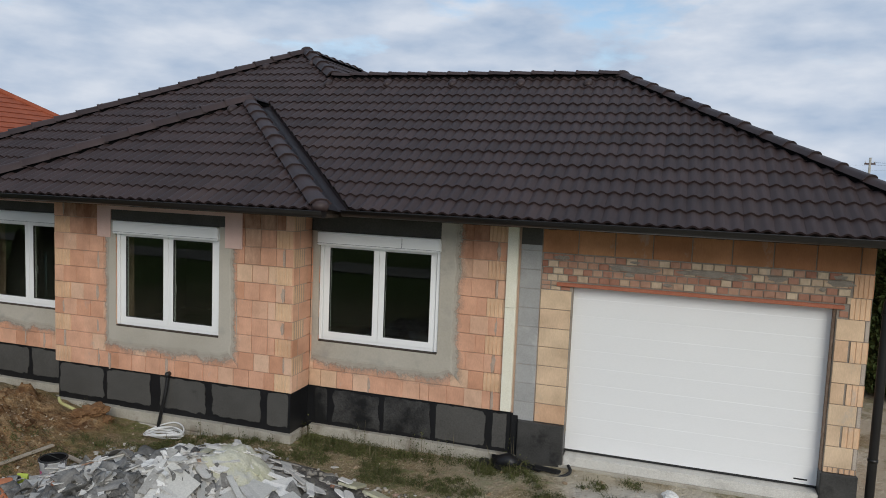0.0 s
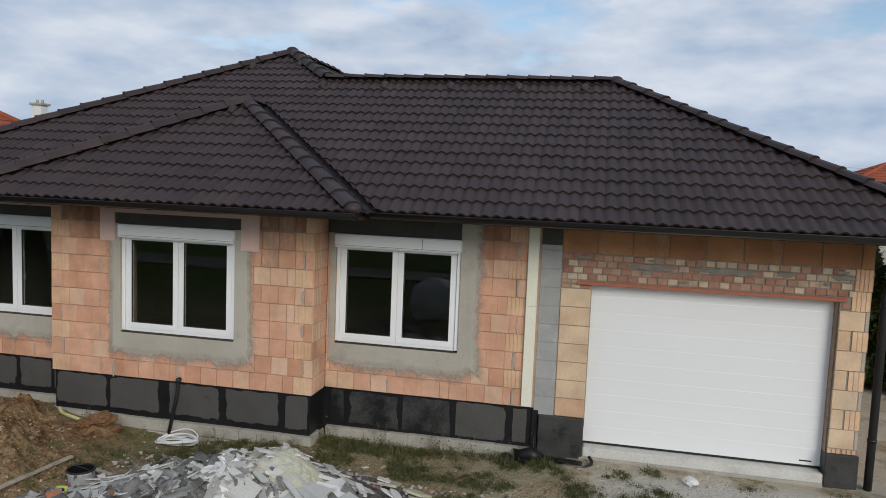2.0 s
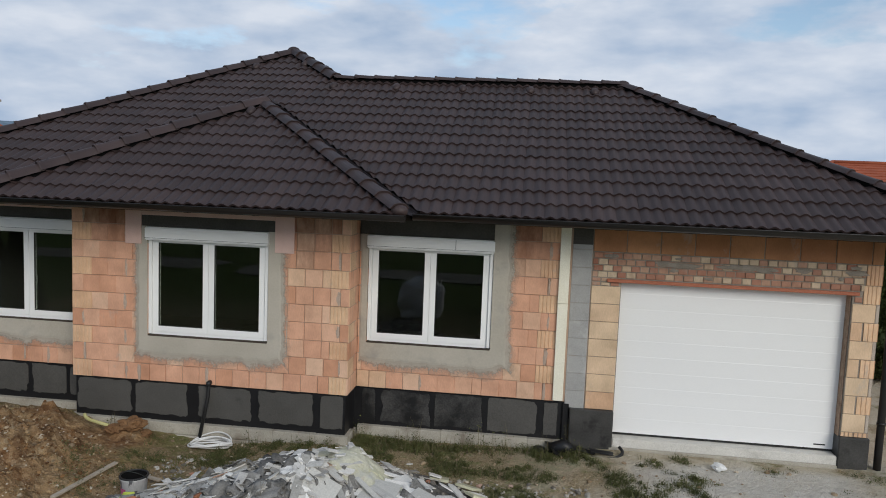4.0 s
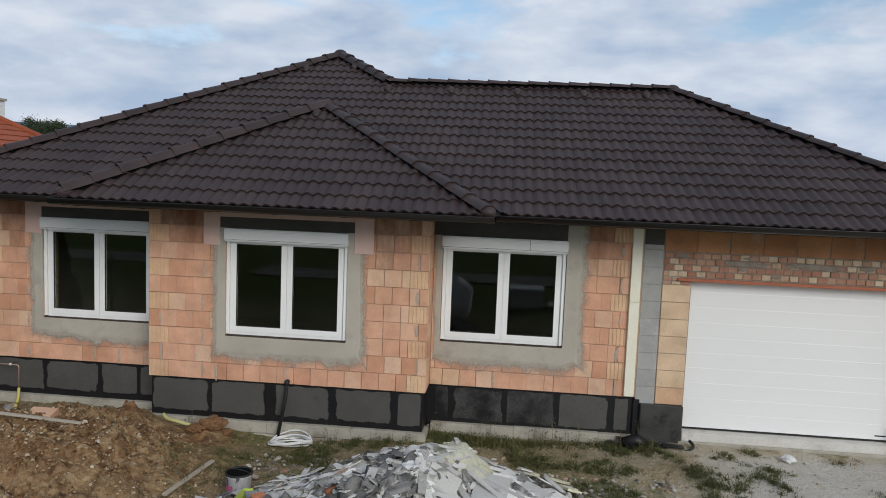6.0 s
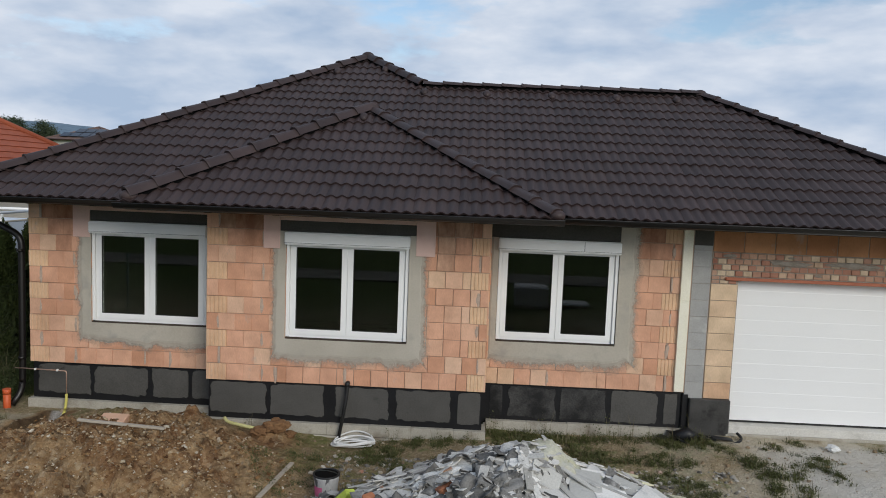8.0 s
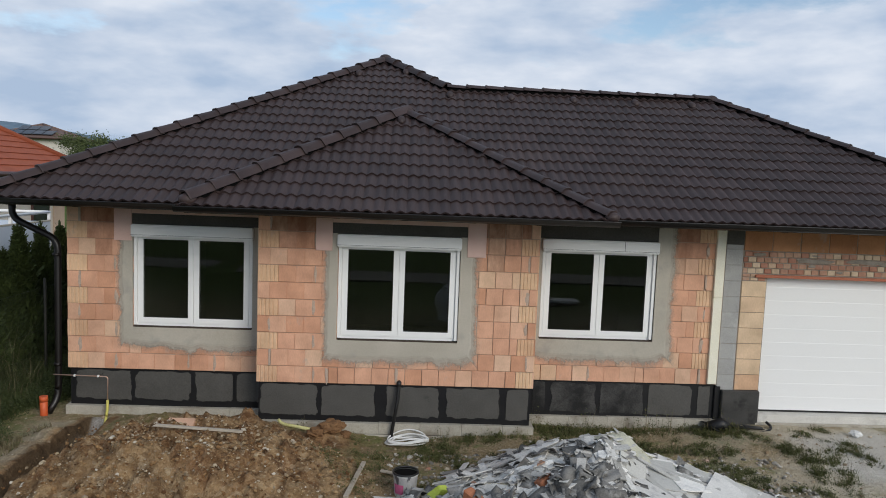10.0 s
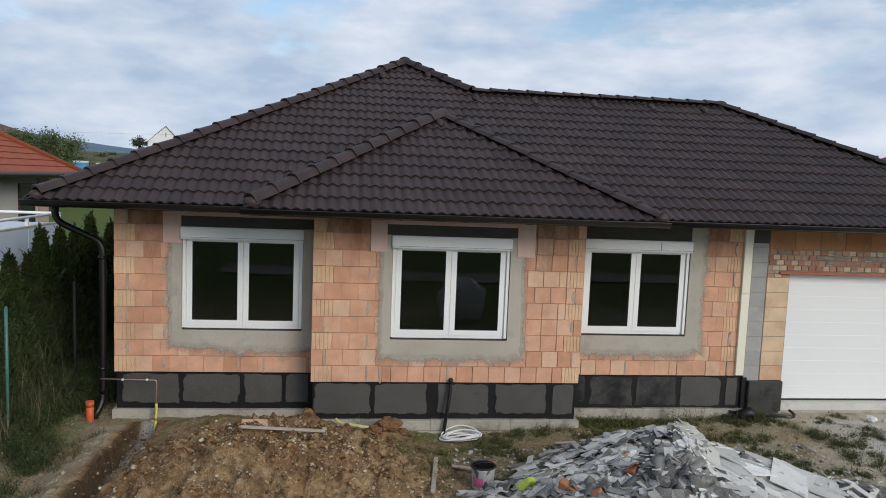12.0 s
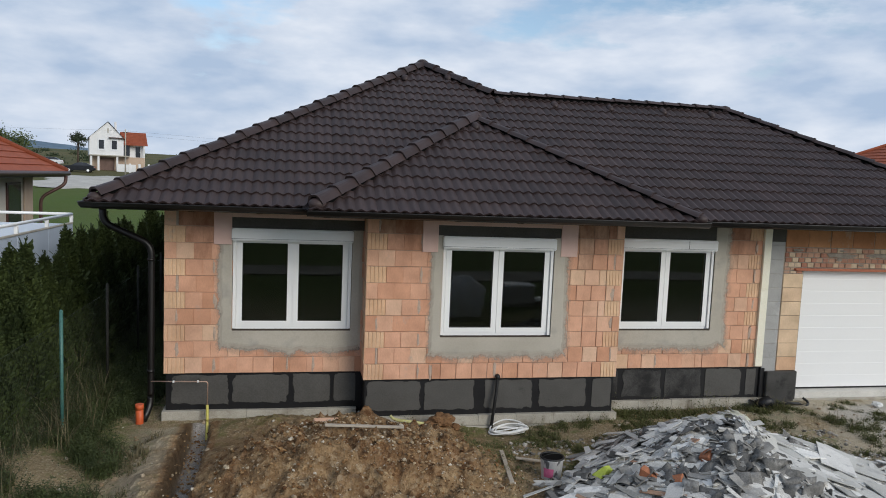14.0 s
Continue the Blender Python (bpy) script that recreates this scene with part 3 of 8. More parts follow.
lay(wall_gar, GX1 + 0.13, XR, 2.11, 2.36, YM, M["ribbed"], "ribbed")
lay(wall_gar, GX1 + 0.15, XR, 2.36, 2.635, YM, M["ribbed"], "ribbed")
lay(wall_gar, GX1 + 0.02, GX1 + 0.125, 2.125, 2.205, YM, M["small"], joint=0.012)
rnd = random.Random(5)
for r in range(4):                      # reused brick headers over the opening, in running bond
    z0 = 2.282 + r * 0.0885
    x = -1.595 + (0.0, 0.064)[r % 2] - 0.05
    end = GX1 + 0.14
    while x < end - 0.05:
        w = 0.127 + rnd.uniform(-0.006, 0.006)
        lay(wall_gar, max(x, -1.595), min(x + w, end), z0, z0 + 0.084, YM + rnd.uniform(-0.005, 0.005), M["small"], joint=0.010)
        x += w
for r in range(2):                      # and two more courses on the inner pier
    for k in range(3):
        lay(wall_gar, -1.595 + k * 0.127, -1.468 + k * 0.127, 2.165 + r * 0.0585, 2.222 + r * 0.0585, YM, M["small"], joint=0.012)
x = -1.595
while x < XR - 0.05:                    # large lintel blocks under the eaves
    e = min(x + 0.452, XR)
    lay(wall_gar, x, e, 2.638, ZW - 0.02, YM, M["lintel_block"], joint=0.008)
    x = e
part("lintel_flange", soft_box(GX0 - 0.20, GX1 + 0.07, YM - 0.035, YM + 0.38, GZ1 - 0.002, GZ1 + 0.043, 0.005), M["red_steel"], wall_gar, "red-brown lintel edge over the garage door")

# mortar daubs on the patched courses
rnd = random.Random(11)
for k in range(24):
    cx, cz = (rnd.uniform(-0.9, 1.9), 2.50 + rnd.uniform(-0.012, 0.012)) if k < 17 else (rnd.uniform(-1.4, 1.9), rnd.choice((2.33, 2.42, 2.58)))
    w, h = (rnd.uniform(0.08, 0.20), rnd.uniform(0.022, 0.038)) if k < 17 else (rnd.uniform(0.03, 0.08), rnd.uniform(0.012, 0.028))
    pts = []
    for a in range(12):
        rr = 1 + rnd.uniform(-0.3, 0.3)
        pts.append((cx + w * rr * math.cos(a * math.tau / 12), YM - 0.009, cz + h * rr * math.sin(a * math.tau / 12)))
    v = pts + [(p[0], YM + 0.02, p[2]) for p in pts] + [(cx, YM - 0.017, cz)]
    f = [(24, (a + 1) % 12, a) for a in range(12)] + [(a, (a + 1) % 12, 12 + (a + 1) % 12, 12 + a) for a in range(12)]
    link_mesh("mortar_daub", v, f, M["old_mortar"], wall_gar)

# thin grey mortar smears pressed out of upright joints
def smear(parent, cx, cz, y, w, h, rnd):
    ring = []
    for a in range(14):
        rr = 1 + rnd.uniform(-0.35, 0.35)
        ring.append((cx + w * rr * math.cos(a * math.tau / 14), cz + h * rr * math.sin(a * math.tau / 14)))
    v = [(x, y - 0.0045, z) for x, z in ring] + [(x, y + 0.01, z) for x, z in ring] + [(cx, y - 0.008, cz)]
    f = [(28, (a + 1) % 14, a) for a in range(14)] + [(a, (a + 1) % 14, 14 + (a + 1) % 14, 14 + a) for a in range(14)]
    link_mesh("mortar_smear", v, f, M["smear"], parent)


for wall, x, y, odd in ((wall_left, XL + 0.18, YM, 1), (wall_bay, BX0 + 0.18, YB, 1), (wall_bay, BX0 + 0.83, YB, 0), (wall_bay, BX1 - 0.145, YB, 1), (wall_mid, -2.175, YM, 0), (wall_left, XL + 0.72, YM, 0)):
    for r in range(10):
        if r % 2 == odd and rnd.random() < 0.8:
            smear(wall, x + rnd.gauss(0, 0.010), ZB + r * COURSE + 0.12, y, rnd.uniform(0.014, 0.030), rnd.uniform(0.09, 0.125), rnd)
for wall, x, y in ((wall_left, -10.15, YM), (wall_left, -9.75, YM), (wall_bay, -7.98, YB), (wall_bay, -6.95, YB), (wall_mid, -3.95, YM)):
    smear(wall, x, ZB + 0.12, y, rnd.uniform(0.014, 0.028), 0.115, rnd)

# ---- garage door ----
door = empty("door_1", "white sectional garage door, closed, with woodgrain panels", "garage door", "structure", at=(0, 9.36, GZ0))
panels = 5
for k in range(panels):
    h = (GZ1 + 0.06 - GZ0 - 0.03) / panels
    z0 = 0.03 + k * h
    bm = bmesh.new()
    prof = []
    for j in range(2):                    # two flutes to each panel, each with a lip that leans back
        za, zb = z0 + j * h / 2, z0 + (j + 1) * h / 2
        prof += [(0.0, za), (0.0, zb - 0.008), (0.0018, zb - 0.0005)]
    prof += [(0.04, z0 + h - 0.0005), (0.04, z0)]
    ends = [[bm.verts.new((x, y, z)) for y, z in prof] for x in (GX0 - 0.10, GX1 - 0.018)]
    for i in range(len(prof)):
        j = (i + 1) % len(prof)
        bm.faces.new((ends[0][i], ends[1][i], ends[1][j], ends[0][j]))
    bm.faces.new(ends[0])
    bm.faces.new(ends[1][::-1])
    part("door_panel", bm, M["door"], door)
part("bottom_seal", soft_box(GX0 - 0.10, GX1 - 0.018, 0.0, 0.035, 0.0, 0.028, 0.004), M["rubber"], door, "black rubber bottom seal")
part("maker_plate", soft_box(GX1 - 0.27, GX1 - 0.12, -0.004, 0.002, 0.075, 0.093, 0.001), M["rubber"], door, "small dark maker's plate")
bm = bmesh.new()
box(bm, GX1 - 0.016, GX1 - 0.003, -0.12, 0.06, 0.0, GZ1 - GZ0 - 0.002)
part("door_frame", bm, M["frame_brown"], door, "mottled mortar reveal beside the door")
bm = bmesh.new()
box(bm, GX0 - 0.18, GX1 + 0.1, 0.05, 0.09, 0.0, GZ1 - GZ0 + 0.1)
part("door_back", bm, M["rubber"], door)

# ---- plinth: bitumen coat, coated boards, concrete footing ----
plinth = wall_core("plinth", "black bitumen-coated plinth with grey insulation boards", XL + 0.03, -1.9, YM + 0.035, YM + 0.36, -0.14, ZB - 0.004)
plinth.data.materials[0] = M["bitumen"]
bm = bmesh.new()
box(bm, BX0 + 0.03, BX1 - 0.03, YB + 0.035, YM + 0.032, -0.14, ZB - 0.004)
part("bay_plinth", bm, M["bitumen"], plinth)


def coated_board(x0, x1, y, z0, z1, seed, mat):
    """A dark grey board with worn, wavy edges where the black coat laps over it."""
    n, pts = 96, []
    for k in range(n):
        s = 4 * k / n
        i, f = int(s), s - int(s)
        c = [(x0, z0), (x1, z0), (x1, z1), (x0, z1)]
        p = Vector(c[i]).lerp(Vector(c[(i + 1) % 4]), f)
        m = Vector(((x0 + x1) / 2, (z0 + z1) / 2))
        w = noise.noise(Vector((p.x * 5 + seed, p.y * 5, seed))) * 0.15 + noise.noise(Vector((p.x * 19 + seed, p.y * 19, seed))) * 0.06 + (0.10 if i == 0 else 0.0) + 0.03 + 0.03 * math.sin(seed * 5)
        corner = 1 - min(1, min(f, 1 - f) * 6)
        p = p.lerp(m, max(0.0, w + corner * 0.05) * 0.8)
        pts.append(p)
    v = [(p.x, y - 0.006, p.y) for p in pts] + [(p.x, y + 0.004, p.y) for p in pts]
    f = [tuple(range(n))] + [(k, k + n, (k + 1) % n + n, (k + 1) % n) for k in range(n)]
    return link_mesh("insulation_board", v, f, mat, plinth)


for a, b in ((-11.86, -11.02), (-10.97, -10.12), (-10.06, -9.48), (-9.42, -9.08)):
    coated_board(a, b, YM + 0.034, -0.03, ZB - 0.03, a, M["board"])
for a, b in ((-8.96, -8.10), (-8.05, -7.25), (-7.10, -6.28), (-6.20, -5.38), (-5.28, -4.95)):
    coated_board(a, b, YB + 0.034, -0.04, ZB - 0.03, a, M["board"])
for a, b in ((-4.80, -4.60), (-4.52, -3.78), (-3.72, -3.02), (-2.95, -2.25), (-2.16, -1.96)):
    coated_board(a, b, YM + 0.034, -0.06, ZB - 0.03, a, M["board_black"] if a < -3 else M["board"])
part("pier_plinth", soft_box(-1.80, GX0 - 0.004, YM - 0.06, YM + 0.36, -0.30, 0.405, 0.012), M["pier_coat"], plinth, "dark grey coated pier base beside the door")
part("pier_plinth", soft_box(GX1 - 0.02, XR + 0.02, YM - 0.03, YM + 0.36, -0.30, 0.290, 0.012), M["pier_coat"], plinth)
part("plinth_corner", soft_box(-1.90, -1.803, YM + 0.0, YM + 0.36, -0.30, 0.46, 0.01), M["bitumen"], plinth)

footing = empty("footing", "pale concrete strip footing under the plinth", "footing", "structure")
for a, b, y in ((XL - 0.02, BX0 - 0.05, YM), (BX0 - 0.04, BX1 + 0.03, YB), (BX1 + 0.04, -1.81, YM)):
    x = a
    while x < b - 0.05:
        e = min(x + 0.62, b)
        if b - e < 0.15:
            e = b
        part("footing_block", soft_box(x + 0.0006, e - 0.0006, y - 0.05 + random.uniform(-0.002, 0.002), y + 0.33, -0.262, -0.10 + random.uniform(-0.004, 0.004) + (0.02 if a > BX1 else 0), 0.006), M["concrete"], footing)
        x = e
for a, b, y in ((XL - 0.03, BX0 - 0.05, YM), (BX0 - 0.045, BX1 + 0.045, YB), (BX1 + 0.05, -1.81, YM)):
    part("footing_strip", soft_box(a, b, y - 0.075, y + 0.33, -0.60, -0.266, 0.01), M["concrete"], footing)
part("door_sill", soft_box(GX0 - 0.001, GX1 - 0.022, YM - 0.02, YM + 0.60, -0.5, GZ0 - 0.006, 0.012, 2), M["sill"], footing, "pale concrete sill under the garage door")
part("sill_ledge", soft_box(GX0 - 0.05, GX1 - 0.03, YM - 0.06, YM - 0.023, -0.5, -0.10, 0.008), M["concrete"], footing)
part("bay_footing_side", soft_box(BX1 + 0.0, BX1 + 0.03, YB + 0.29, YM - 0.06, -0.55, -0.11, 0.008), M["concrete"], footing)
# ---- roof ----
roof = empty("roof", "hipped roof of dark brown wavy concrete tiles", "roof", "structure")
TW, TL, LAP = 0.30, 0.345, 0.05
WAVES, SEG = 2, 12


def tile_profile(u):
    """Height of the wavy tile across its width: broad rolls and narrow troughs."""
    c = 0.5 + 0.5 * math.cos(math.tau * (u / (TW / WAVES) - 0.5))
    return 0.034 * (c ** 0.85)


def tile_data():
    v, f = [], []
    for i in range(SEG + 1):
        u = TW * i / SEG
        h = tile_profile(u)
        v += [(u, 0.0, h + 0.028), (u, TL + LAP, h)]
    for i in range(SEG):
        f.append((2 * i, 2 * i + 2, 2 * i + 3, 2 * i + 1))
    k = len(v)
    for i in range(SEG + 1):
        u = TW * i / SEG
        h = tile_profile(u)
        v += [(u, 0.0, h + 0.028), (u, 0.002, h + 0.002)]
    for i in range(SEG):
        f.append((k + 2 * i, k + 2 * i + 1, k + 2 * i + 3, k + 2 * i + 2))
    return v, f


TILE_V, TILE_F = tile_data()
tile_mesh = bpy.data.meshes.new("roof_tile")
tile_mesh.from_pydata(TILE_V, [], TILE_F)
tile_mesh.polygons.foreach_set("use_smooth", [True] * SEG + [False] * SEG)
tile_mesh.materials.append(M["tile"])
tile_mesh.update()


def slope_tiles(origin, along, width, rows, planes, near=None):
    """Lays tiles on one slope. planes(u, v) gives the cuts (a, b, c), keeping a*u + b*v <= c, for a tile whose middle is at (u, v).
    near: the stretch (u0, u1, v0, v1) whose tiles are objects of their own; the rest is one joined part."""
    up_plan = Vector((-along.y, along.x, 0))
    up = (up_plan + Vector((0, 0, SLOPE))).normalized()
    normal = along.cross(up).normalized()
    m = Matrix((along, up, normal)).transposed().to_4x4()
    m.translation = origin
    rest_v, rest_f, single = [], [], 0
    for r in range(rows):
        for c in range(-1, math.ceil(width / TW) + 1):
            u, v = c * TW, r * TL - 0.03
            jog = random.uniform(-0.004, 0.004)
            cuts = planes(u + TW / 2, v + TL / 2)
            if cuts is None:
                continue
            corners = [(u, v), (u + TW, v), (u, v + TL + LAP), (u + TW, v + TL + LAP)]
            worst = [max(a * x + b * y - q for x, y in corners) for a, b, q in cuts]
            best = [min(a * x + b * y - q for x, y in corners) for a, b, q in cuts]
            if max(best, default=-1) > -0.02:
                continue
            place = m @ Matrix.Translation((u, v + jog, random.uniform(0, 0.003)))
            crossing = [k for k, w in enumerate(worst) if w > 0.001]
            is_near = near and near[0] <= u <= near[1] and near[2] <= v <= near[3] and single < 300
            if is_near and not crossing:
                ob = new("roof_tile", tile_mesh)
                ob.parent, ob.matrix_basis = roof, place
                single += 1
                continue
            if crossing:
                bm = bmesh.new()
                bm.from_mesh(tile_mesh)
                for k in crossing:
                    a, b, q = cuts[k]
                    n = Vector((a, b, 0))
                    d = (q - a * u - b * (v + jog)) / n.length_squared
                    bmesh.ops.bisect_plane(bm, geom=bm.verts[:] + bm.edges[:] + bm.faces[:], plane_co=n * d, plane_no=n, clear_outer=True)
                if not bm.faces:
                    bm.free()
                    continue
                if is_near:
                    me = bpy.data.meshes.new("roof_tile")
                    bm.to_mesh(me)
                    me.materials.append(M["tile"])
                    ob = new("roof_tile", me)
                    ob.parent, ob.matrix_basis = roof, place
                    single += 1
                    bm.free()
                    continue
                bm.verts.index_update()
                vs, fs = [x.co.copy() for x in bm.verts], [tuple(x.index for x in y.verts) for y in bm.faces]
                bm.free()
            else:
                vs, fs = [Vector(x) for x in TILE_V], TILE_F
            k = len(rest_v)
            rest_v += [place @ x for x in vs]
            rest_f += [tuple(k + i for i in y) for y in fs]
    if rest_v:
        ob = link_mesh("tile_field", rest_v, rest_f, M["tile_field"], roof)
        ob.data.polygons.foreach_set("use_smooth", [True] * len(ob.data.polygons))
        bm = bmesh.new()
        bm.from_mesh(ob.data)
        for e in bm.edges:
            if len(e.link_faces) == 2 and e.calc_face_angle(0) > 0.9:
                e.smooth = False
        bm.to_mesh(ob.data)
        bm.free()
        tagged(ob, kind="stuff")


tf = M["tile"].copy()
tf.name = "dark_brown_concrete_tile_field"
for nd in tf.node_tree.nodes:
    if nd.type == "OBJECT_INFO":
        g = tf.node_tree.nodes.new("ShaderNodeNewGeometry")
        for lk in list(nd.outputs["Random"].links):
            tf.node_tree.links.new(g.outputs["Random Per Island"], lk.to_socket)
        break
M["tile_field"] = tf

K = math.sqrt(1 + SLOPE * SLOPE)      # slope length over run


def front_cuts(u, v):
    x, run = EX0 + u, v / K
    cuts = []
    bay_half = (BEX1 - BEX0) / 2
    # under the bay roof nothing is laid; at its valleys the tiles are cut
    inside = min(x - BEX0, BEX1 - x)
    if inside > run + 0.30:
        return None
    if abs(x - BAY_X) < bay_half + 0.4 and run < bay_half:
        if x < BAY_X:
            cuts.append((1, -1 / K, BEX0 - EX0 - 0.10))
        else:
            cuts.append((-1, -1 / K, -(BEX1 - EX0) - 0.13))
    if x < RIDGE_X0:
        cuts += [(-1, 1 / K, 0.0), (1, 1 / K, (APEX_X - EX0) + (APEX_Y - EY))]
    else:
        cuts += [(0, 1, (RIDGE_Y - EY) * K), (1, 1 / K, EX1 - EX0)]
    return cuts


slope_tiles(Vector((EX0, EY, ZE - 0.02)), Vector((1, 0, 0)), EX1 - EX0, 19, front_cuts, near=(5.0, 99, -1, 2.2))
half = (BEX1 - BEX0) / 2
slope_tiles(Vector((BEX0, BEY, ZE - 0.02)), Vector((1, 0, 0)), 2 * half, 10, lambda u, v: [(-1, 1 / K, 0), (1, 1 / K, 2 * half)], near=(-1, 99, -1, 99))
step = EY - BEY
# sheet-metal valleys fill the narrow side slopes of the bay
def valley(sx):
    ex = BEX1 if sx > 0 else BEX0
    lo0, lo1 = Vector((ex - sx * 0.02, BEY + 0.02, ZE + 0.012)), Vector((ex + sx * 0.10, EY - 0.02, ZE - 0.03))
    hi0, hi1 = Vector((BAY_X, BAY_APEX_Y, z_at(half) + 0.012)), Vector((BAY_X + sx * 0.10, BAY_APEX_Y + step, z_at(half) - 0.03))
    bm = bmesh.new()
    rows_v = []
    for k in range(9):
        q = k / 8
        e0, e1 = lo0.lerp(hi0, q), lo1.lerp(hi1, q)
        mid = e0.lerp(e1, 0.72) - Vector((0, 0, 0.03))
        lip = e1 + Vector((sx * 0.01, 0.01, 0.03))
        rows_v.append([bm.verts.new(e) for e in (e0, mid, e1, lip)])
    for r0, r1 in zip(rows_v, rows_v[1:]):
        for j in range(3):
            bm.faces.new((r0[j], r0[j + 1], r1[j + 1], r1[j]))
    bmesh.ops.solidify(bm, geom=bm.faces[:], thickness=0.004)
    part("valley_sheet", bm, M["valley"], roof, "smooth dark brown metal valley sheet")


valley(1)
valley(-1)
# west, right side of the main body, wing end and the rear
depth = BACK_Y - EY
main_w = MAIN_X1 - EX0
slope_tiles(Vector((EX0, BACK_Y, ZE - 0.02)), Vector((0, -1, 0)), depth, 19, lambda u, v: [(-1, 1 / K, 0), (1, 1 / K, depth), (0, 1, main_w / 2 * K)])
slope_tiles(Vector((MAIN_X1, EY, ZE - 0.02)), Vector((0, 1, 0)), depth, 19, lambda u, v: None if v / K < 3.3 and u < WING_Y - EY - 0.2 else [(-1, 1 / K, 0), (1, 1 / K, depth), (0, 1, main_w / 2 * K)])
wing_d = WING_Y - EY
slope_tiles(Vector((EX1, EY, ZE - 0.02)), Vector((0, 1, 0)), wing_d, 15, lambda u, v: [(-1, 1 / K, 0), (1, 1 / K, wing_d), (0, 1, wing_d / 2 * K)])
slope_tiles(Vector((EX1, WING_Y, ZE - 0.02)), Vector((-1, 0, 0)), EX1 - RIDGE_X0, 15, lambda u, v: [(-1, 1 / K, 0), (0, 1, (WING_Y - RIDGE_Y) * K), (1, -1 / K, EX1 - MAIN_X1)])
slope_tiles(Vector((MAIN_X1, BACK_Y, ZE - 0.02)), Vector((-1, 0, 0)), main_w, 19, lambda u, v: [(-1, 1 / K, 0), (1, 1 / K, main_w)])


def deck(name, pts, thick=0.09):
    """Boarding under the tiles: a plane polygon with thickness."""
    bm = bmesh.new()
    f = bm.faces.new([bm.verts.new(p) for p in pts])
    r = bmesh.ops.extrude_face_region(bm, geom=[f])
    bmesh.ops.translate(bm, verts=[e for e in r["geom"] if isinstance(e, bmesh.types.BMVert)], vec=(0, 0, -thick))
    return part(name, bm, M["timber"], roof)


ins, low = 0.05, 0.055


def P(x, y, run):
    return (x, y, ZE - low + SLOPE * run)


z_apex, z_ridge = APEX_Y - EY, RIDGE_Y - EY
R1 = BACK_Y - (APEX_X - EX0)
deck("roof_boarding", [P(EX0 + ins, EY + ins, ins), P(EX1 - ins, EY + ins, ins), P(RIDGE_X1, RIDGE_Y, z_ridge), P(RIDGE_X0, RIDGE_Y, z_ridge), P(APEX_X, APEX_Y, z_apex)])
deck("roof_boarding", [P(EX0 + ins, EY + ins, ins), P(APEX_X, APEX_Y, z_apex), P(APEX_X, R1, z_apex), P(EX0 + ins, BACK_Y - ins, ins)])
deck("roof_boarding", [P(EX1 - ins, EY + ins, ins), P(EX1 - ins, WING_Y - ins, ins), P(RIDGE_X1, RIDGE_Y, z_ridge)])
deck("roof_boarding", [P(EX1 - ins, WING_Y - ins, ins), P(MAIN_X1, WING_Y - ins, ins), P(RIDGE_X0, RIDGE_Y, z_ridge), P(RIDGE_X1, RIDGE_Y, z_ridge)])
deck("roof_boarding", [P(MAIN_X1 - ins, WING_Y, ins), P(MAIN_X1 - ins, BACK_Y - ins, ins), P(APEX_X, R1, z_apex), P(APEX_X, APEX_Y, z_apex), P(RIDGE_X0, RIDGE_Y, z_ridge)])
deck("roof_boarding", [P(MAIN_X1 - ins, BACK_Y - ins, ins), P(EX0 + ins, BACK_Y - ins, ins), P(APEX_X, R1, z_apex)])
bz = half
deck("roof_boarding", [P(BEX0 + ins, BEY + ins, ins), P(BEX1 - ins, BEY + ins, ins), P(BAY_X, BAY_APEX_Y, bz)])
deck("roof_boarding", [P(BEX1 - ins, BEY + ins, ins), P(BEX1 - ins, EY + ins, ins), P(BAY_X, BAY_APEX_Y + step, bz), P(BAY_X, BAY_APEX_Y, bz)])
deck("roof_boarding", [P(BEX0 + ins, EY + ins, ins), P(BEX0 + ins, BEY + ins, ins), P(BAY_X, BAY_APEX_Y, bz), P(BAY_X, BAY_APEX_Y + step, bz)])


# ---- ridge and hip caps ----
def cap_mesh(length, r0, r1, rise=0.54):
    """A half-round cap, wider and raised at its lower end, with a lip."""
    v, f, n = [], [], 9
    shape = [(1.0, 0.0), (0.84, 0.36), (0.65, 0.74), (0.40, 0.97), (0.0, 1.02)]
    shape += [(-a, b) for a, b in shape[-2::-1]]
    rings = [(0.0, r0 + 0.007, 0.006), (0.028, r0 + 0.007, 0.006), (0.034, r0, 0.002), (length, r1, -0.012)]
    for y, r, lift in rings:
        for a, b in shape:
            v.append((r * a, y, lift + r * rise * b))
    for i in range(len(rings) - 1):
        for k in range(n - 1):
            f.append((i * n + k, i * n + k + 1, (i + 1) * n + k + 1, (i + 1) * n + k))
    j = len(v)
    for a, b in shape:
        v += [(rings[0][1] * a, 0, 0.006 + rings[0][1] * rise * b), ((r0 - 0.018) * a, 0.004, -0.006 + (r0 - 0.018) * rise * b)]
    for k in range(n - 1):
        f.append((j + 2 * k, j + 2 * k + 1, j + 2 * k + 3, j + 2 * k + 2))
    me = bpy.data.meshes.new("ridge_tile")
    me.from_pydata(v, [], f)
    me.polygons.foreach_set("use_smooth", [True] * (3 * (n - 1)) + [False] * (n - 1))
    me.materials.append(M["cap"])
    me.update()
    return me


cap = cap_mesh(0.45, 0.138, 0.124, 0.48)
tall_cap = cap_mesh(0.45, 0.142, 0.128, 0.70)
high_cap = cap_mesh(0.45, 0.142, 0.128, 0.82)


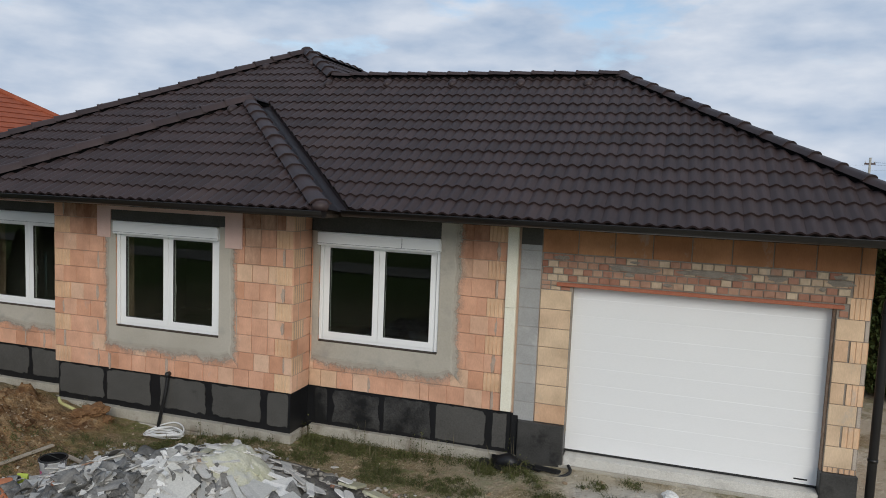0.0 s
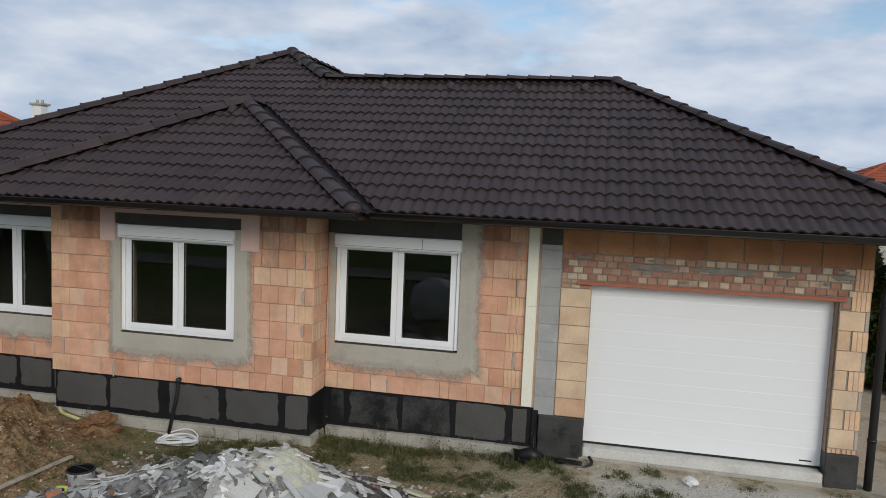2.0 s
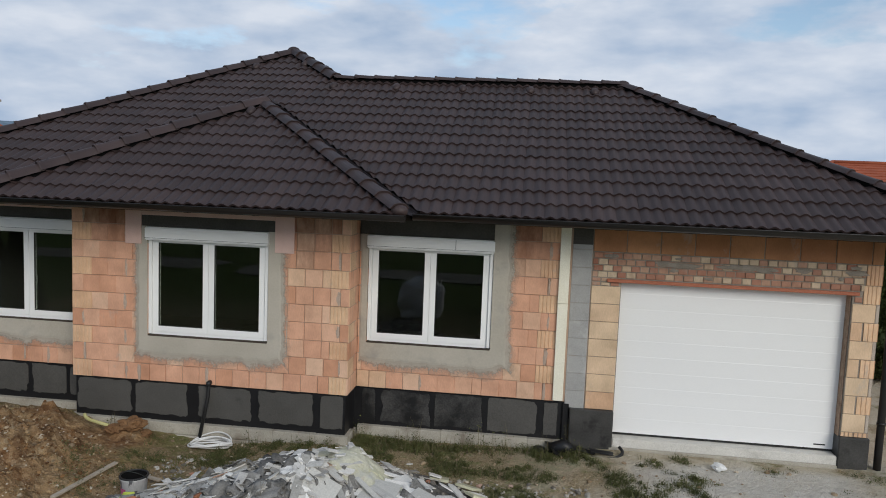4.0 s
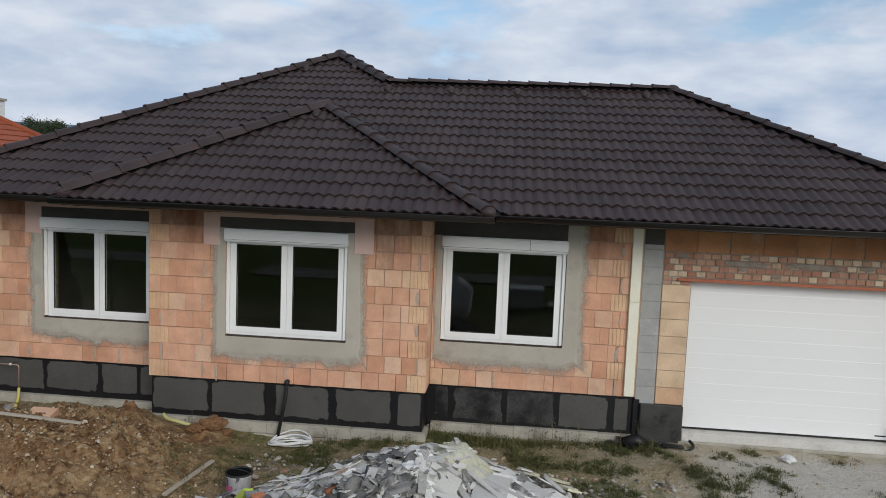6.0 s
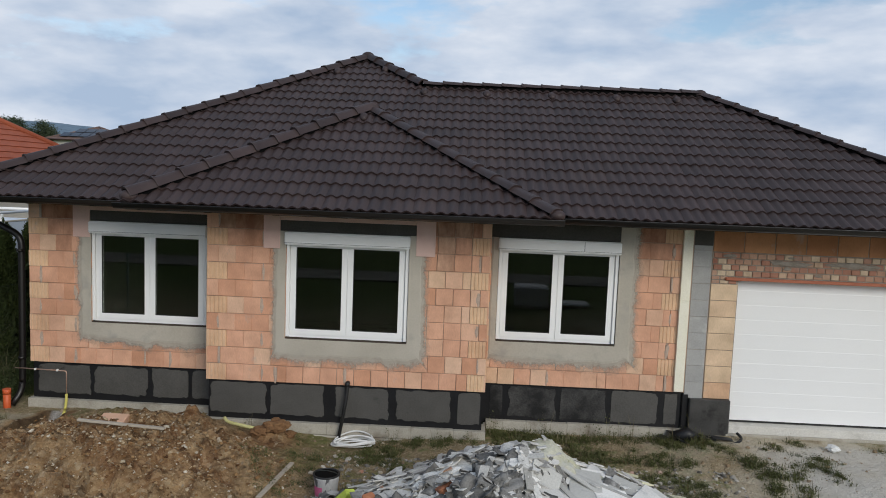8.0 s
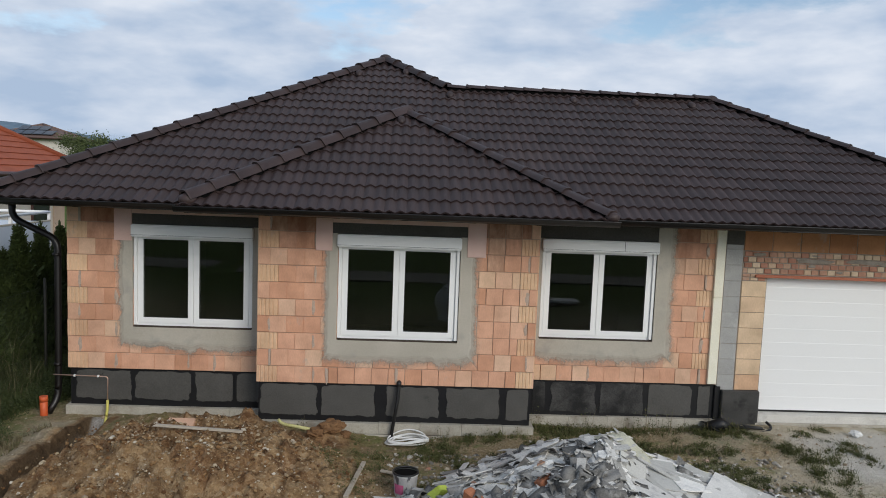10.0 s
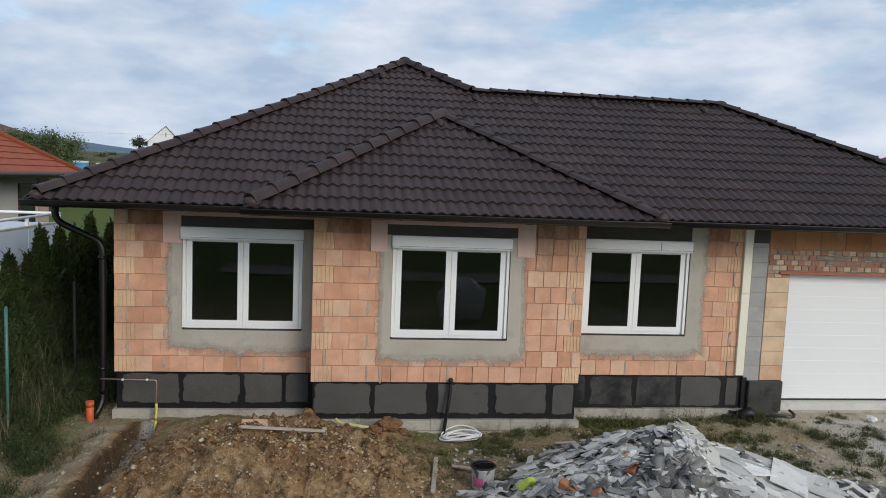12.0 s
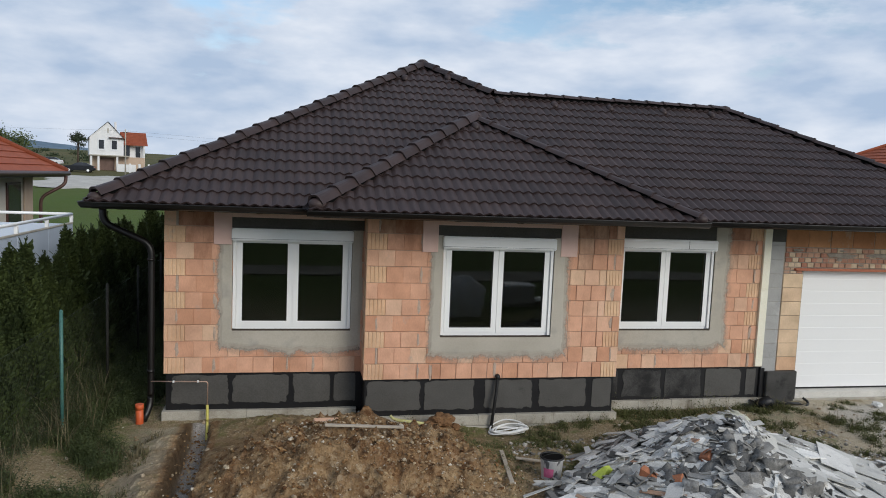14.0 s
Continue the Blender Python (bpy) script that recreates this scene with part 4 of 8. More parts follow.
def caps(a, b, pitch=0.38, lift=0.036, mesh=cap):
    a, b = Vector(a), Vector(b)
    d = (b - a).normalized()
    side = d.cross(Vector((0, 0, 1))).normalized()
    up = side.cross(d)
    n = max(1, round((b - a).length / pitch))
    bm = bmesh.new()
    ring = [[bm.verts.new(e + side * s + up * h) for s, h in ((-0.092, -0.03), (-0.088, lift - 0.010), (0.0, lift + 0.024), (0.088, lift - 0.010), (0.092, -0.03), (0.0, -0.07))] for e in (a + d * 0.03, b)]
    for i in range(6):
        bm.faces.new((ring[0][i], ring[0][(i + 1) % 6], ring[1][(i + 1) % 6], ring[1][i]))
    bm.faces.new(ring[0])
    bm.faces.new(ring[1][::-1])
    # added black filler gives the shadow gap under the caps as colour
    part("ridge_roll", bm, M["roll"], roof, "black filler under the caps for the shadow gap")
    for k in range(n):
        p = a.lerp(b, k / n) + up * (lift + random.uniform(-0.004, 0.004))
        m = Matrix((side, d, up)).transposed().to_4x4()
        m = m @ Matrix.Rotation(random.uniform(-0.012, 0.012), 4, "Z")
        m.translation = p
        ob = new("ridge_tile", mesh)
        ob.parent, ob.matrix_basis = roof, m


def Q(x, y, run):
    return (x, y, ZE + SLOPE * run - 0.005)


caps(Q(EX0 + 0.09, EY + 0.09, 0.09), Q(APEX_X, APEX_Y, z_apex), lift=0.024, mesh=tall_cap)
caps(Q(RIDGE_X0, RIDGE_Y, z_ridge), Q(APEX_X, APEX_Y, z_apex), lift=0.030, mesh=tall_cap)
caps(Q(RIDGE_X0, RIDGE_Y, z_ridge), Q(RIDGE_X1, RIDGE_Y, z_ridge))
caps(Q(EX1, EY, 0), Q(RIDGE_X1, RIDGE_Y, z_ridge))
caps(Q(EX1, WING_Y, 0), Q(RIDGE_X1, RIDGE_Y, z_ridge))
caps(Q(APEX_X, APEX_Y, z_apex), Q(APEX_X, R1, z_apex))
caps(Q(EX0, BACK_Y, 0), Q(APEX_X, R1, z_apex))
caps(Q(MAIN_X1, BACK_Y, 0), Q(APEX_X, R1, z_apex))
caps(Q(BEX0 + 0.07, BEY + 0.07, 0.07), Q(BAY_X, BAY_APEX_Y, half), lift=0.030, mesh=high_cap)
caps(Q(BEX1 - 0.05, BEY + 0.05, 0.05), Q(BAY_X, BAY_APEX_Y, half), lift=0.026)
caps(Q(BAY_X, BAY_APEX_Y, half), Q(BAY_X, BAY_APEX_Y + step, half))


def end_cap(at, r=0.135):
    bm = bmesh.new()
    bmesh.ops.create_uvsphere(bm, u_segments=14, v_segments=8, radius=r, matrix=Matrix.Translation(Vector(at) + Vector((0, 0, 0.015))) @ Matrix.Diagonal((1, 1, 0.72, 1)))
    bmesh.ops.bisect_plane(bm, geom=bm.verts[:] + bm.edges[:] + bm.faces[:], plane_co=(at[0], at[1], at[2] - 0.05), plane_no=(0, 0, -1), clear_outer=True)
    for f in bm.faces:
        f.smooth = True
    part("hip_junction_cap", bm, M["cap"], roof)


for at in (Q(APEX_X, APEX_Y, z_apex + 0.06), Q(RIDGE_X1, RIDGE_Y, z_ridge), Q(BAY_X, BAY_APEX_Y, half)):
    end_cap(at)
end_cap(Q(BEX0 + 0.09, BEY + 0.09, 0.09), 0.128)
end_cap(Q(BEX1 - 0.04, BEY + 0.04, 0.03), 0.108)
for at in (Q(EX0 + 0.08, EY + 0.08, 0.05), Q(EX1 - 0.06, EY + 0.06, 0.03)):
    end_cap(at, 0.10)


# ---- vent tiles: small raised cowls a course below the ridges ----
def vent(x, run, y_eave=EY):
    bm = bmesh.new()
    bmesh.ops.create_uvsphere(bm, u_segments=12, v_segments=8, radius=0.075, matrix=Matrix.Diagonal((1.0, 1.6, 0.85, 1)))
    for f in bm.faces:
        f.smooth = True
    ob = part("vent_tile", bm, M["tile"], roof, "brown ventilation tile with raised cowl")
    ob.matrix_basis = Matrix.Translation((x, y_eave + run, ZE + SLOPE * run + 0.035)) @ Matrix.Rotation(math.atan(SLOPE), 4, "X")


for x in (-6.16, -5.00, -3.80, -2.61, -1.50):
    vent(x, RIDGE_Y - EY - 0.33)
vent(-7.95, 4.55)
vent(-7.02, 4.72)
vent(-7.03, half - 0.36, BEY)


# ---- fascia, soffit and gutters ----
def eaves_board(a, b):
    (x0, y0), (x1, y1) = a, b
    d = Vector((x1 - x0, y1 - y0, 0)).normalized()
    n = Vector((d.y, -d.x, 0))
    bm = bmesh.new()
    p = [Vector((x0, y0, 0)) + n * -0.05, Vector((x1, y1, 0)) + n * -0.05]
    q = [v - n * 0.03 for v in p]
    vs = [bm.verts.new((*v.xy, z)) for z in (ZE - 0.10, ZE - 0.015) for v in (p[0], p[1], q[1], q[0])]
    for f in ((0, 1, 2, 3), (4, 7, 6, 5), (0, 4, 5, 1), (1, 5, 6, 2), (2, 6, 7, 3), (3, 7, 4, 0)):
        bm.faces.new([vs[i] for i in f])
    return part("fascia", bm, M["timber"], roof, "dark stained timber fascia board")


def gutter(a, b, z=ZE - 0.035, r=0.072):
    """A half-round channel with a rolled rim and closed ends."""
    a, b = Vector((*a, z)), Vector((*b, z))
    d = (b - a).normalized()
    n = Vector((d.y, -d.x, 0))
    bm = bmesh.new()
    prof = [(math.cos(t), math.sin(t)) for t in [math.pi + math.pi * k / 10 for k in range(11)]]
    prof = [(c * r, s * r) for c, s in prof] + [(r + 0.009, 0.010), (r + 0.001, 0.013), (r - 0.006, 0.004)]
    inner = [(c * (r - 0.004), s * (r - 0.004)) for c, s in [(math.cos(t), math.sin(t)) for t in [math.tau - math.pi * k / 10 for k in range(11)]]]
    loop = prof + inner
    rings = [[bm.verts.new(e + n * (c + 0.045) + Vector((0, 0, s))) for c, s in loop] for e in (a, b)]
    m = len(loop)
    for k in range(m):
        bm.faces.new((rings[0][k], rings[1][k], rings[1][(k + 1) % m], rings[0][(k + 1) % m])).smooth = True
    for ring in rings:
        bm.faces.new([ring[k] for k in range(11)])
    return part("gutter", bm, M["gutter"], roof, "dark brown half-round metal gutter")


for a, b in (((EX0, EY), (BEX0, EY)), ((BEX0 + 0.03, EY), (BEX0 + 0.03, BEY)), ((BEX0, BEY), (BEX1, BEY)), ((BEX1 - 0.03, BEY), (BEX1 - 0.03, EY)), ((BEX1, EY), (EX1, EY)), ((EX0, BACK_Y), (EX0, EY)), ((EX1, EY), (EX1, WING_Y)), ((EX1, WING_Y), (MAIN_X1, WING_Y)), ((MAIN_X1, BACK_Y), (EX0, BACK_Y))):
    eaves_board(a, b)
for a, b in (((EX0 - 0.06, EY), (BEX0 - 0.05, EY)), ((BEX0 - 0.05, BEY), (BEX1 + 0.05, BEY)), ((BEX1 + 0.06, EY), (EX1 + 0.06, EY)), ((EX0, BACK_Y), (EX0, EY)), ((EX1, EY), (EX1, WING_Y))):
    gutter(a, b)
# boarded soffit under the front overhang
bm = bmesh.new()
box(bm, EX0 + 0.08, BEX0 + 0.05, EY + 0.08, YM + 0.05, ZE - 0.075, ZE - 0.05)
box(bm, BEX0 + 0.08, BEX1 - 0.08, BEY + 0.08, YB + 0.05, ZE - 0.075, ZE - 0.05)
box(bm, BEX1 - 0.05, EX1 - 0.08, EY + 0.08, YM + 0.05, ZE - 0.075, ZE - 0.05)
part("soffit", bm, M["timber"], roof, "dark stained boarded soffit under the eaves")
# rafter feet
for k in range(18):
    x = EX0 + 0.35 + k * 0.92
    y0 = (BEY if BEX0 < x < BEX1 else EY) + 0.10
    y1 = (YB if BEX0 < x < BEX1 else YM) - 0.003
    part("rafter_foot", soft_box(x, x + 0.09, y0, y1, ZE - 0.125, ZE - 0.077, 0.004), M["timber"], roof)

# ---- downpipes ----
def downpipe(points, label):
    top = empty("downpipe", label, "downpipe", at=points[-1])
    bm = tube(bend(points, 0.16, 6), 0.05, 12)
    bm.transform(Matrix.Translation(-Vector(points[-1])))
    part("pipe", bm, M["gutter"], top)
    bm = tube([(p - Vector(points[-1])) for p in (Vector(points[0]) + Vector((0, 0, 0.06)), Vector(points[0]) - Vector((0, 0, 0.12)))], [0.060, 0.052], 12)
    part("outlet", bm, M["gutter"], top)
    for z in (2.2, 0.5):
        bm = tube([(0, 0, z - points[-1][2] - 0.02), (0, 0, z - points[-1][2] + 0.02)], 0.056, 12)
        bm.transform(Matrix.Translation((points[-2][0] - points[-1][0], points[-2][1] - points[-1][1], 0)))
        part("bracket", bm, M["gutter"], top)
    return top


downpipe([(-12.86, 9.38, ZE - 0.10), (-12.86, 9.37, 2.73), (-12.17, 9.34, 2.42), (-12.17, 9.32, 0.25), (-12.17, 9.30, -0.03), (-12.24, YM - 0.06, -0.22)], "dark brown metal downpipe with swan-neck bend at the house corner")
downpipe([(3.12, 9.38, ZE - 0.10), (3.12, 9.37, 2.73), (2.33, YM + 0.02, 2.42), (2.33, YM + 0.02, 0.25), (2.33, YM + 0.02, -0.25)], "dark brown metal downpipe beside the garage")
# ---- ground ----
def smooth(a, b, x):
    t = max(0.0, min(1.0, (x - a) / (b - a)))
    return t * t * (3 - 2 * t)


def bump_at(x, y, cx, cy, rx, ry):
    return math.exp(-(((x - cx) / rx) ** 2 + ((y - cy) / ry) ** 2))


def trench_line(y):
    return -11.375 + 0.03 * (8.0 - y)


def ground_z(x, y):
    z = -0.24
    z += 0.10 * smooth(-2.6, -0.6, x) * smooth(5.5, 8.5, y) + 0.02 * smooth(-0.8, 1.5, x) * smooth(8.2, 8.95, y)
    near = smooth(60, 25, abs(x + 5)) * smooth(45, 20, abs(y - 6))
    z += near * (0.05 * noise.noise((x * 0.7, y * 0.7, 0.3)) + 0.022 * noise.noise((x * 2.7, y * 2.7, 1.3)) + 0.012 * noise.noise((x * 9, y * 9, 2.1)))
    # spoil heap
    h = 0.66 * bump_at(x, y, -9.15, 6.15, 1.45, 1.05) + 0.31 * bump_at(x, y, -10.3, 6.3, 0.8, 0.9) + 0.20 * bump_at(x, y, -8.2, 6.9, 0.8, 0.7) + 0.13 * bump_at(x, y, -7.85, 8.30, 0.26, 0.2)
    h += 0.14 * bump_at(x, y, -9.65, 7.2, 0.6, 0.5) - 0.08 * bump_at(x, y, -9.65, 6.35, 0.5, 0.35) + 0.25 * bump_at(x, y, -9.3, 7.6, 1.1, 0.6) + 0.14 * bump_at(x, y, -10.1, 8.65, 0.9, 0.4) + 0.20 * bump_at(x, y, -9.05, 8.3, 0.5, 0.45)
    if h > 0.01:
        k = min(1, h * 3)
        h += k * (0.12 * noise.noise((x * 1.9, y * 1.9, 7)) + 0.15 * noise.noise((x * 4.5, y * 4.5, 8)) + 0.13 * abs(noise.noise((x * 8, y * 8, 9))) + 0.075 * noise.noise((x * 14, y * 14, 3)) + 0.03 * abs(noise.noise((x * 27, y * 27, 5))))
    z += h - 0.07 * bump_at(x, y, -6.77, 8.40, 0.7, 0.35) - 0.07 * bump_at(x, y, -6.9, 6.4, 0.5, 0.5) - 0.10 * bump_at(x, y, -7.43, 6.0, 0.3, 0.4)
    # trench dug from the yard to the wall
    if 3 < y < 9.0:
        d = abs(x - trench_line(y) - 0.05 * noise.noise((0, y * 1.5, 4)))
        z -= 0.21 * (1 - smooth(0.12, 0.17, d)) * smooth(9.0, 8.8, y)
        side = trench_line(y) - x
        z += 0.11 * smooth(0.14, 0.19, side) * smooth(0.9, 0.30, side) * smooth(8.9, 8.2, y) * (1 + 0.6 * noise.noise((x * 3, y * 3, 5)) + 0.5 * noise.noise((x * 9, y * 9, 5)))
    # bank under the hedge
    z += 0.15 * smooth(-12.6, -14.0, x) * near
    # the land rises gently to the far fields
    far = math.hypot(x + 5, y - 8)
    back = smooth(0.1, 0.7, (y - 8) / max(far, 1))
    z += back * (0.050 * min(65.0, max(0.0, far - 60)) + 0.034 * min(190.0, max(0.0, far - 128)) + 0.004 * min(700.0, max(0.0, far - 318)))
    return z


def axis_steps(lo, hi, step, reach):
    mid = [lo + i * step for i in range(int((hi - lo) / step) + 1)]
    out, d, a = [], step, mid[-1]
    while a < reach:
        d *= 1.22
        a += d
        out.append(a)
    neg, d, a = [], step, lo
    while a > -reach:
        d *= 1.22
        a -= d
        neg.append(a)
    return neg[::-1] + mid + out


gx, gy = axis_steps(-14.6, 4.0, 0.042, 2500), axis_steps(4.0, 9.4, 0.042, 2500)
gv = [(x, y, ground_z(x, y)) for y in gy for x in gx]
nx = len(gx)
gf = [(j * nx + i, j * nx + i + 1, (j + 1) * nx + i + 1, (j + 1) * nx + i) for j in range(len(gy) - 1) for i in range(nx - 1)]
ground = link_mesh("ground", gv, gf, None, None, "", True)
tagged(ground, "rough building-site ground of soil, sand and patchy weeds", "ground", kind="structure")
zones = {"far": [], "soil": [], "sand": [], "grit": [], "meadow": [], "pale": [], "wet": []}
for x, y, z in gv:
    h = bump_at(x, y, -9.15, 6.15, 1.9, 1.5) + bump_at(x, y, -10.3, 6.3, 1.0, 1.2) + bump_at(x, y, -7.9, 8.2, 0.35, 0.3) + 0.8 * bump_at(x, y, -9.3, 7.6, 1.6, 0.9)
    d = abs(x - trench_line(y)) if 3 < y < 9 else 9.0
    zones["soil"].append(min(1, max(h * 1.4, 0.9 * smooth(0.10, 0.16, d) * smooth(0.34, 0.24, d))))
    zones["sand"].append(max(0.6 * bump_at(x, 0, trench_line(y) - 0.50, 0, 0.34, 1) * (1 if 4 < y < 8.9 else 0), smooth(-3.6, -0.7, x + 1.0 * noise.noise((x * 0.9, y * 0.9, 6))) * smooth(30, 14, abs(y - 6)) * smooth(40, 20, x)))
    zones["pale"].append(smooth(0.25, 0.75, bump_at(x, y, 0.9, 7.9, 2.2, 1.8) * (1 + 0.5 * noise.noise((x * 1.1, y * 1.6, 2)) + 0.25 * noise.noise((x * 4, y * 4, 2)))) * smooth(9.0, 8.7, y) * smooth(2.3, 1.5, x) if abs(x) < 9 and y > 0 else 0.0)
    # left wall of the trench, a darker brown
    zones["wet"].append(0.85 * smooth(0.07, 0.12, d) * smooth(0.25, 0.19, d) if x < trench_line(y) else 0.0)
    zones["far"].append(smooth(70, 105, math.hypot(x + 5, y - 8)))
    zones["grit"].append((1 - smooth(0.08, 0.15, abs(x - trench_line(y)))) if 4 < y < 9 else 0.0)
    zones["meadow"].append(max(smooth(14, 17, y), 0.85 * smooth(9.0, 10.2, y) * smooth(-12.0, -12.4, x), smooth(-14.6, -15.6, x), smooth(3.5, -4, y)))
for k, vals in zones.items():
    ground.data.attributes.new(k, "FLOAT", "POINT").data.foreach_set("value", vals)

m, t, b = nodes_of("site_ground", 0.95, 0, 0.2)
v = coords(t)


def zone(name):
    a = t.nodes.new("ShaderNodeAttribute")
    a.attribute_name = name
    return a.outputs["Fac"]


def pebbles(scale, stops):
    """A colour for each small stone or crumb."""
    vo = add(t, "ShaderNodeTexVoronoi", Scale=scale, Randomness=1.0)
    t.links.new(v, vo.inputs["Vector"])
    sep = t.nodes.new("ShaderNodeSeparateColor")
    t.links.new(vo.outputs["Color"], sep.inputs[0])
    return ramp(t, sep.outputs[0], stops), vo.outputs["Distance"]


n_big, n_mid, n_fine = noise_tex(t, v, 0.9, 6), noise_tex(t, v, 7, 6, 0.65), noise_tex(t, v, 55, 4, 0.6)
earth = mix(t, 0.5, ramp(t, n_mid, [(0.3, (0.19, 0.145, 0.082)), (0.7, (0.41, 0.33, 0.20))]), ramp(t, n_fine, [(0.3, (0.13, 0.098, 0.055)), (0.72, (0.40, 0.325, 0.205))]))
clay = mix(t, 0.45, ramp(t, n_mid, [(0.25, (0.15, 0.085, 0.038)), (0.5, (0.34, 0.215, 0.105)), (0.75, (0.54, 0.39, 0.22))]), ramp(t, n_fine, [(0.3, (0.10, 0.064, 0.034)), (0.6, (0.27, 0.185, 0.10)), (0.8, (0.47, 0.39, 0.26))]))
clay = mix(t, ramp(t, noise_tex(t, v, 1.7, 4), [(0.44, (0, 0, 0)), (0.56, (0.75, 0.75, 0.75))]), clay, (0.205, 0.088, 0.033))
clay = mix(t, ramp(t, noise_tex(t, v, 2.3, 5), [(0.52, (0, 0, 0)), (0.66, (0.75, 0.75, 0.75))]), clay, (0.42, 0.285, 0.15))
crumb, crumb_h = pebbles(44, [(0.0, (0.070, 0.040, 0.022)), (0.35, (0.15, 0.088, 0.045)), (0.65, (0.23, 0.145, 0.078)), (0.88, (0.30, 0.215, 0.135)), (0.97, (0.44, 0.38, 0.29)), (1.0, (0.56, 0.52, 0.44))])
grain_c, grain_h = pebbles(85, [(0.0, (0.065, 0.045, 0.03)), (0.5, (0.16, 0.115, 0.075)), (0.85, (0.28, 0.22, 0.15)), (1.0, (0.52, 0.47, 0.39))])
lump, lump_h = pebbles(17, [(0.0, (0.13, 0.066, 0.028)), (0.3, (0.26, 0.145, 0.062)), (0.6, (0.37, 0.24, 0.12)), (0.85, (0.46, 0.335, 0.185)), (1.0, (0.50, 0.42, 0.29))])
clay = mix(t, 0.30, clay, mix(t, 0.5, crumb, grain_c))
clay = mix(t, 0.30, clay, lump)
clay = mix(t, 1.0, clay, ramp(t, noise_tex(t, v, 5.5, 5, 0.62), [(0.36, (0.52, 0.46, 0.42)), (0.50, (0.98, 0.95, 0.92)), (0.66, (1.22, 1.22, 1.2))]), "MULTIPLY")
yard_c, yard_h = pebbles(60, [(0.0, (0.09, 0.068, 0.042)), (0.6, (0.24, 0.19, 0.125)), (0.9, (0.38, 0.325, 0.235)), (1.0, (0.6, 0.56, 0.47))])
earth = mix(t, 0.4, earth, yard_c)
earth = mix(t, 1.0, earth, (1.18, 1.16, 1.10), "MULTIPLY")
sandy = mix(t, 0.4, ramp(t, n_big, [(0.3, (0.47, 0.395, 0.275)), (0.55, (0.55, 0.485, 0.365)), (0.72, (0.66, 0.625, 0.55))]), ramp(t, n_fine, [(0.3, (0.38, 0.325, 0.23)), (0.7, (0.62, 0.57, 0.47))]))
grit = ramp(t, n_fine, [(0.3, (0.22, 0.20, 0.175)), (0.7, (0.46, 0.435, 0.40))])
grass = mix(t, 0.5, ramp(t, n_mid, [(0.3, (0.050, 0.082, 0.014)), (0.7, (0.100, 0.145, 0.030))]), ramp(t, noise_tex(t, v, 0.06, 5), [(0.35, (0.072, 0.130, 0.018)), (0.65, (0.110, 0.140, 0.032))]))
weed = ramp(t, mix(t, 0.5, n_big, n_mid), [(0.49, (0, 0, 0)), (0.58, (0.7, 0.7, 0.7))])
col = mix(t, weed, earth, grass)
col = mix(t, mix(t, 1.0, zone("sand"), ramp(t, noise_tex(t, v, 1.6, 6, 0.6), [(0.36, (0, 0, 0)), (0.50, (1, 1, 1))]), "MULTIPLY"), col, sandy)
dusty = mix(t, 0.5, ramp(t, n_mid, [(0.3, (0.50, 0.465, 0.40)), (0.7, (0.66, 0.63, 0.57))]), ramp(t, n_fine, [(0.3, (0.44, 0.40, 0.33)), (0.7, (0.68, 0.655, 0.60))]))
col = mix(t, mix(t, 1.0, zone("pale"), ramp(t, n_big, [(0.30, (0.7, 0.7, 0.7)), (0.48, (1, 1, 1))]), "MULTIPLY"), col, dusty)
col = mix(t, zone("soil"), col, clay)
col = mix(t, zone("grit"), col, grit)
col = mix(t, zone("wet"), col, ramp(t, n_mid, [(0.3, (0.045, 0.028, 0.015)), (0.7, (0.12, 0.078, 0.042))]))
grass = mix(t, zone("far"), grass, ramp(t, noise_tex(t, v, 0.05, 6, 0.6), [(0.35, (0.075, 0.080, 0.028)), (0.65, (0.135, 0.115, 0.050))]))
col = mix(t, zone("meadow"), col, grass)
t.links.new(col, b.inputs["Base Color"])
bump(t, b, mix(t, 0.5, mix(t, 0.5, n_mid, n_fine), mix(t, 0.5, mix(t, 0.4, crumb_h, grain_h), lump_h)), 1.0, 0.085)
ground.data.materials.append(m)
# ---- small things in the yard ----
m, t, b = nodes_of("mixed_spoil", 0.97, 0, 0.2)
geo = t.nodes.new("ShaderNodeNewGeometry")
col = ramp(t, geo.outputs["Random Per Island"], [(0.0, (0.105, 0.052, 0.024)), (0.3, (0.21, 0.112, 0.048)), (0.6, (0.33, 0.205, 0.098)), (0.85, (0.42, 0.315, 0.185)), (0.96, (0.46, 0.385, 0.275)), (1.0, (0.58, 0.53, 0.44))])
fine = noise_tex(t, coords(t), 70, 4)
t.links.new(mix(t, 1.0, col, ramp(t, fine, [(0.3, (0.65, 0.62, 0.6)), (0.7, (1.2, 1.2, 1.2))]), "MULTIPLY"), b.inputs["Base Color"])
bump(t, b, fine, 0.8, 0.012)
M["spoil"] = m
m, t, b = nodes_of("mixed_pebbles", 0.95, 0, 0.2)
geo = t.nodes.new("ShaderNodeNewGeometry")
col = ramp(t, geo.outputs["Random Per Island"], [(0.0, (0.22, 0.155, 0.095)), (0.5, (0.34, 0.265, 0.18)), (0.8, (0.44, 0.375, 0.28)), (1.0, (0.60, 0.55, 0.46))])
t.links.new(mix(t, 1.0, col, ramp(t, noise_tex(t, coords(t), 60, 4), [(0.3, (0.75, 0.73, 0.7)), (0.7, (1.15, 1.15, 1.15))]), "MULTIPLY"), b.inputs["Base Color"])
M["pebble"] = m
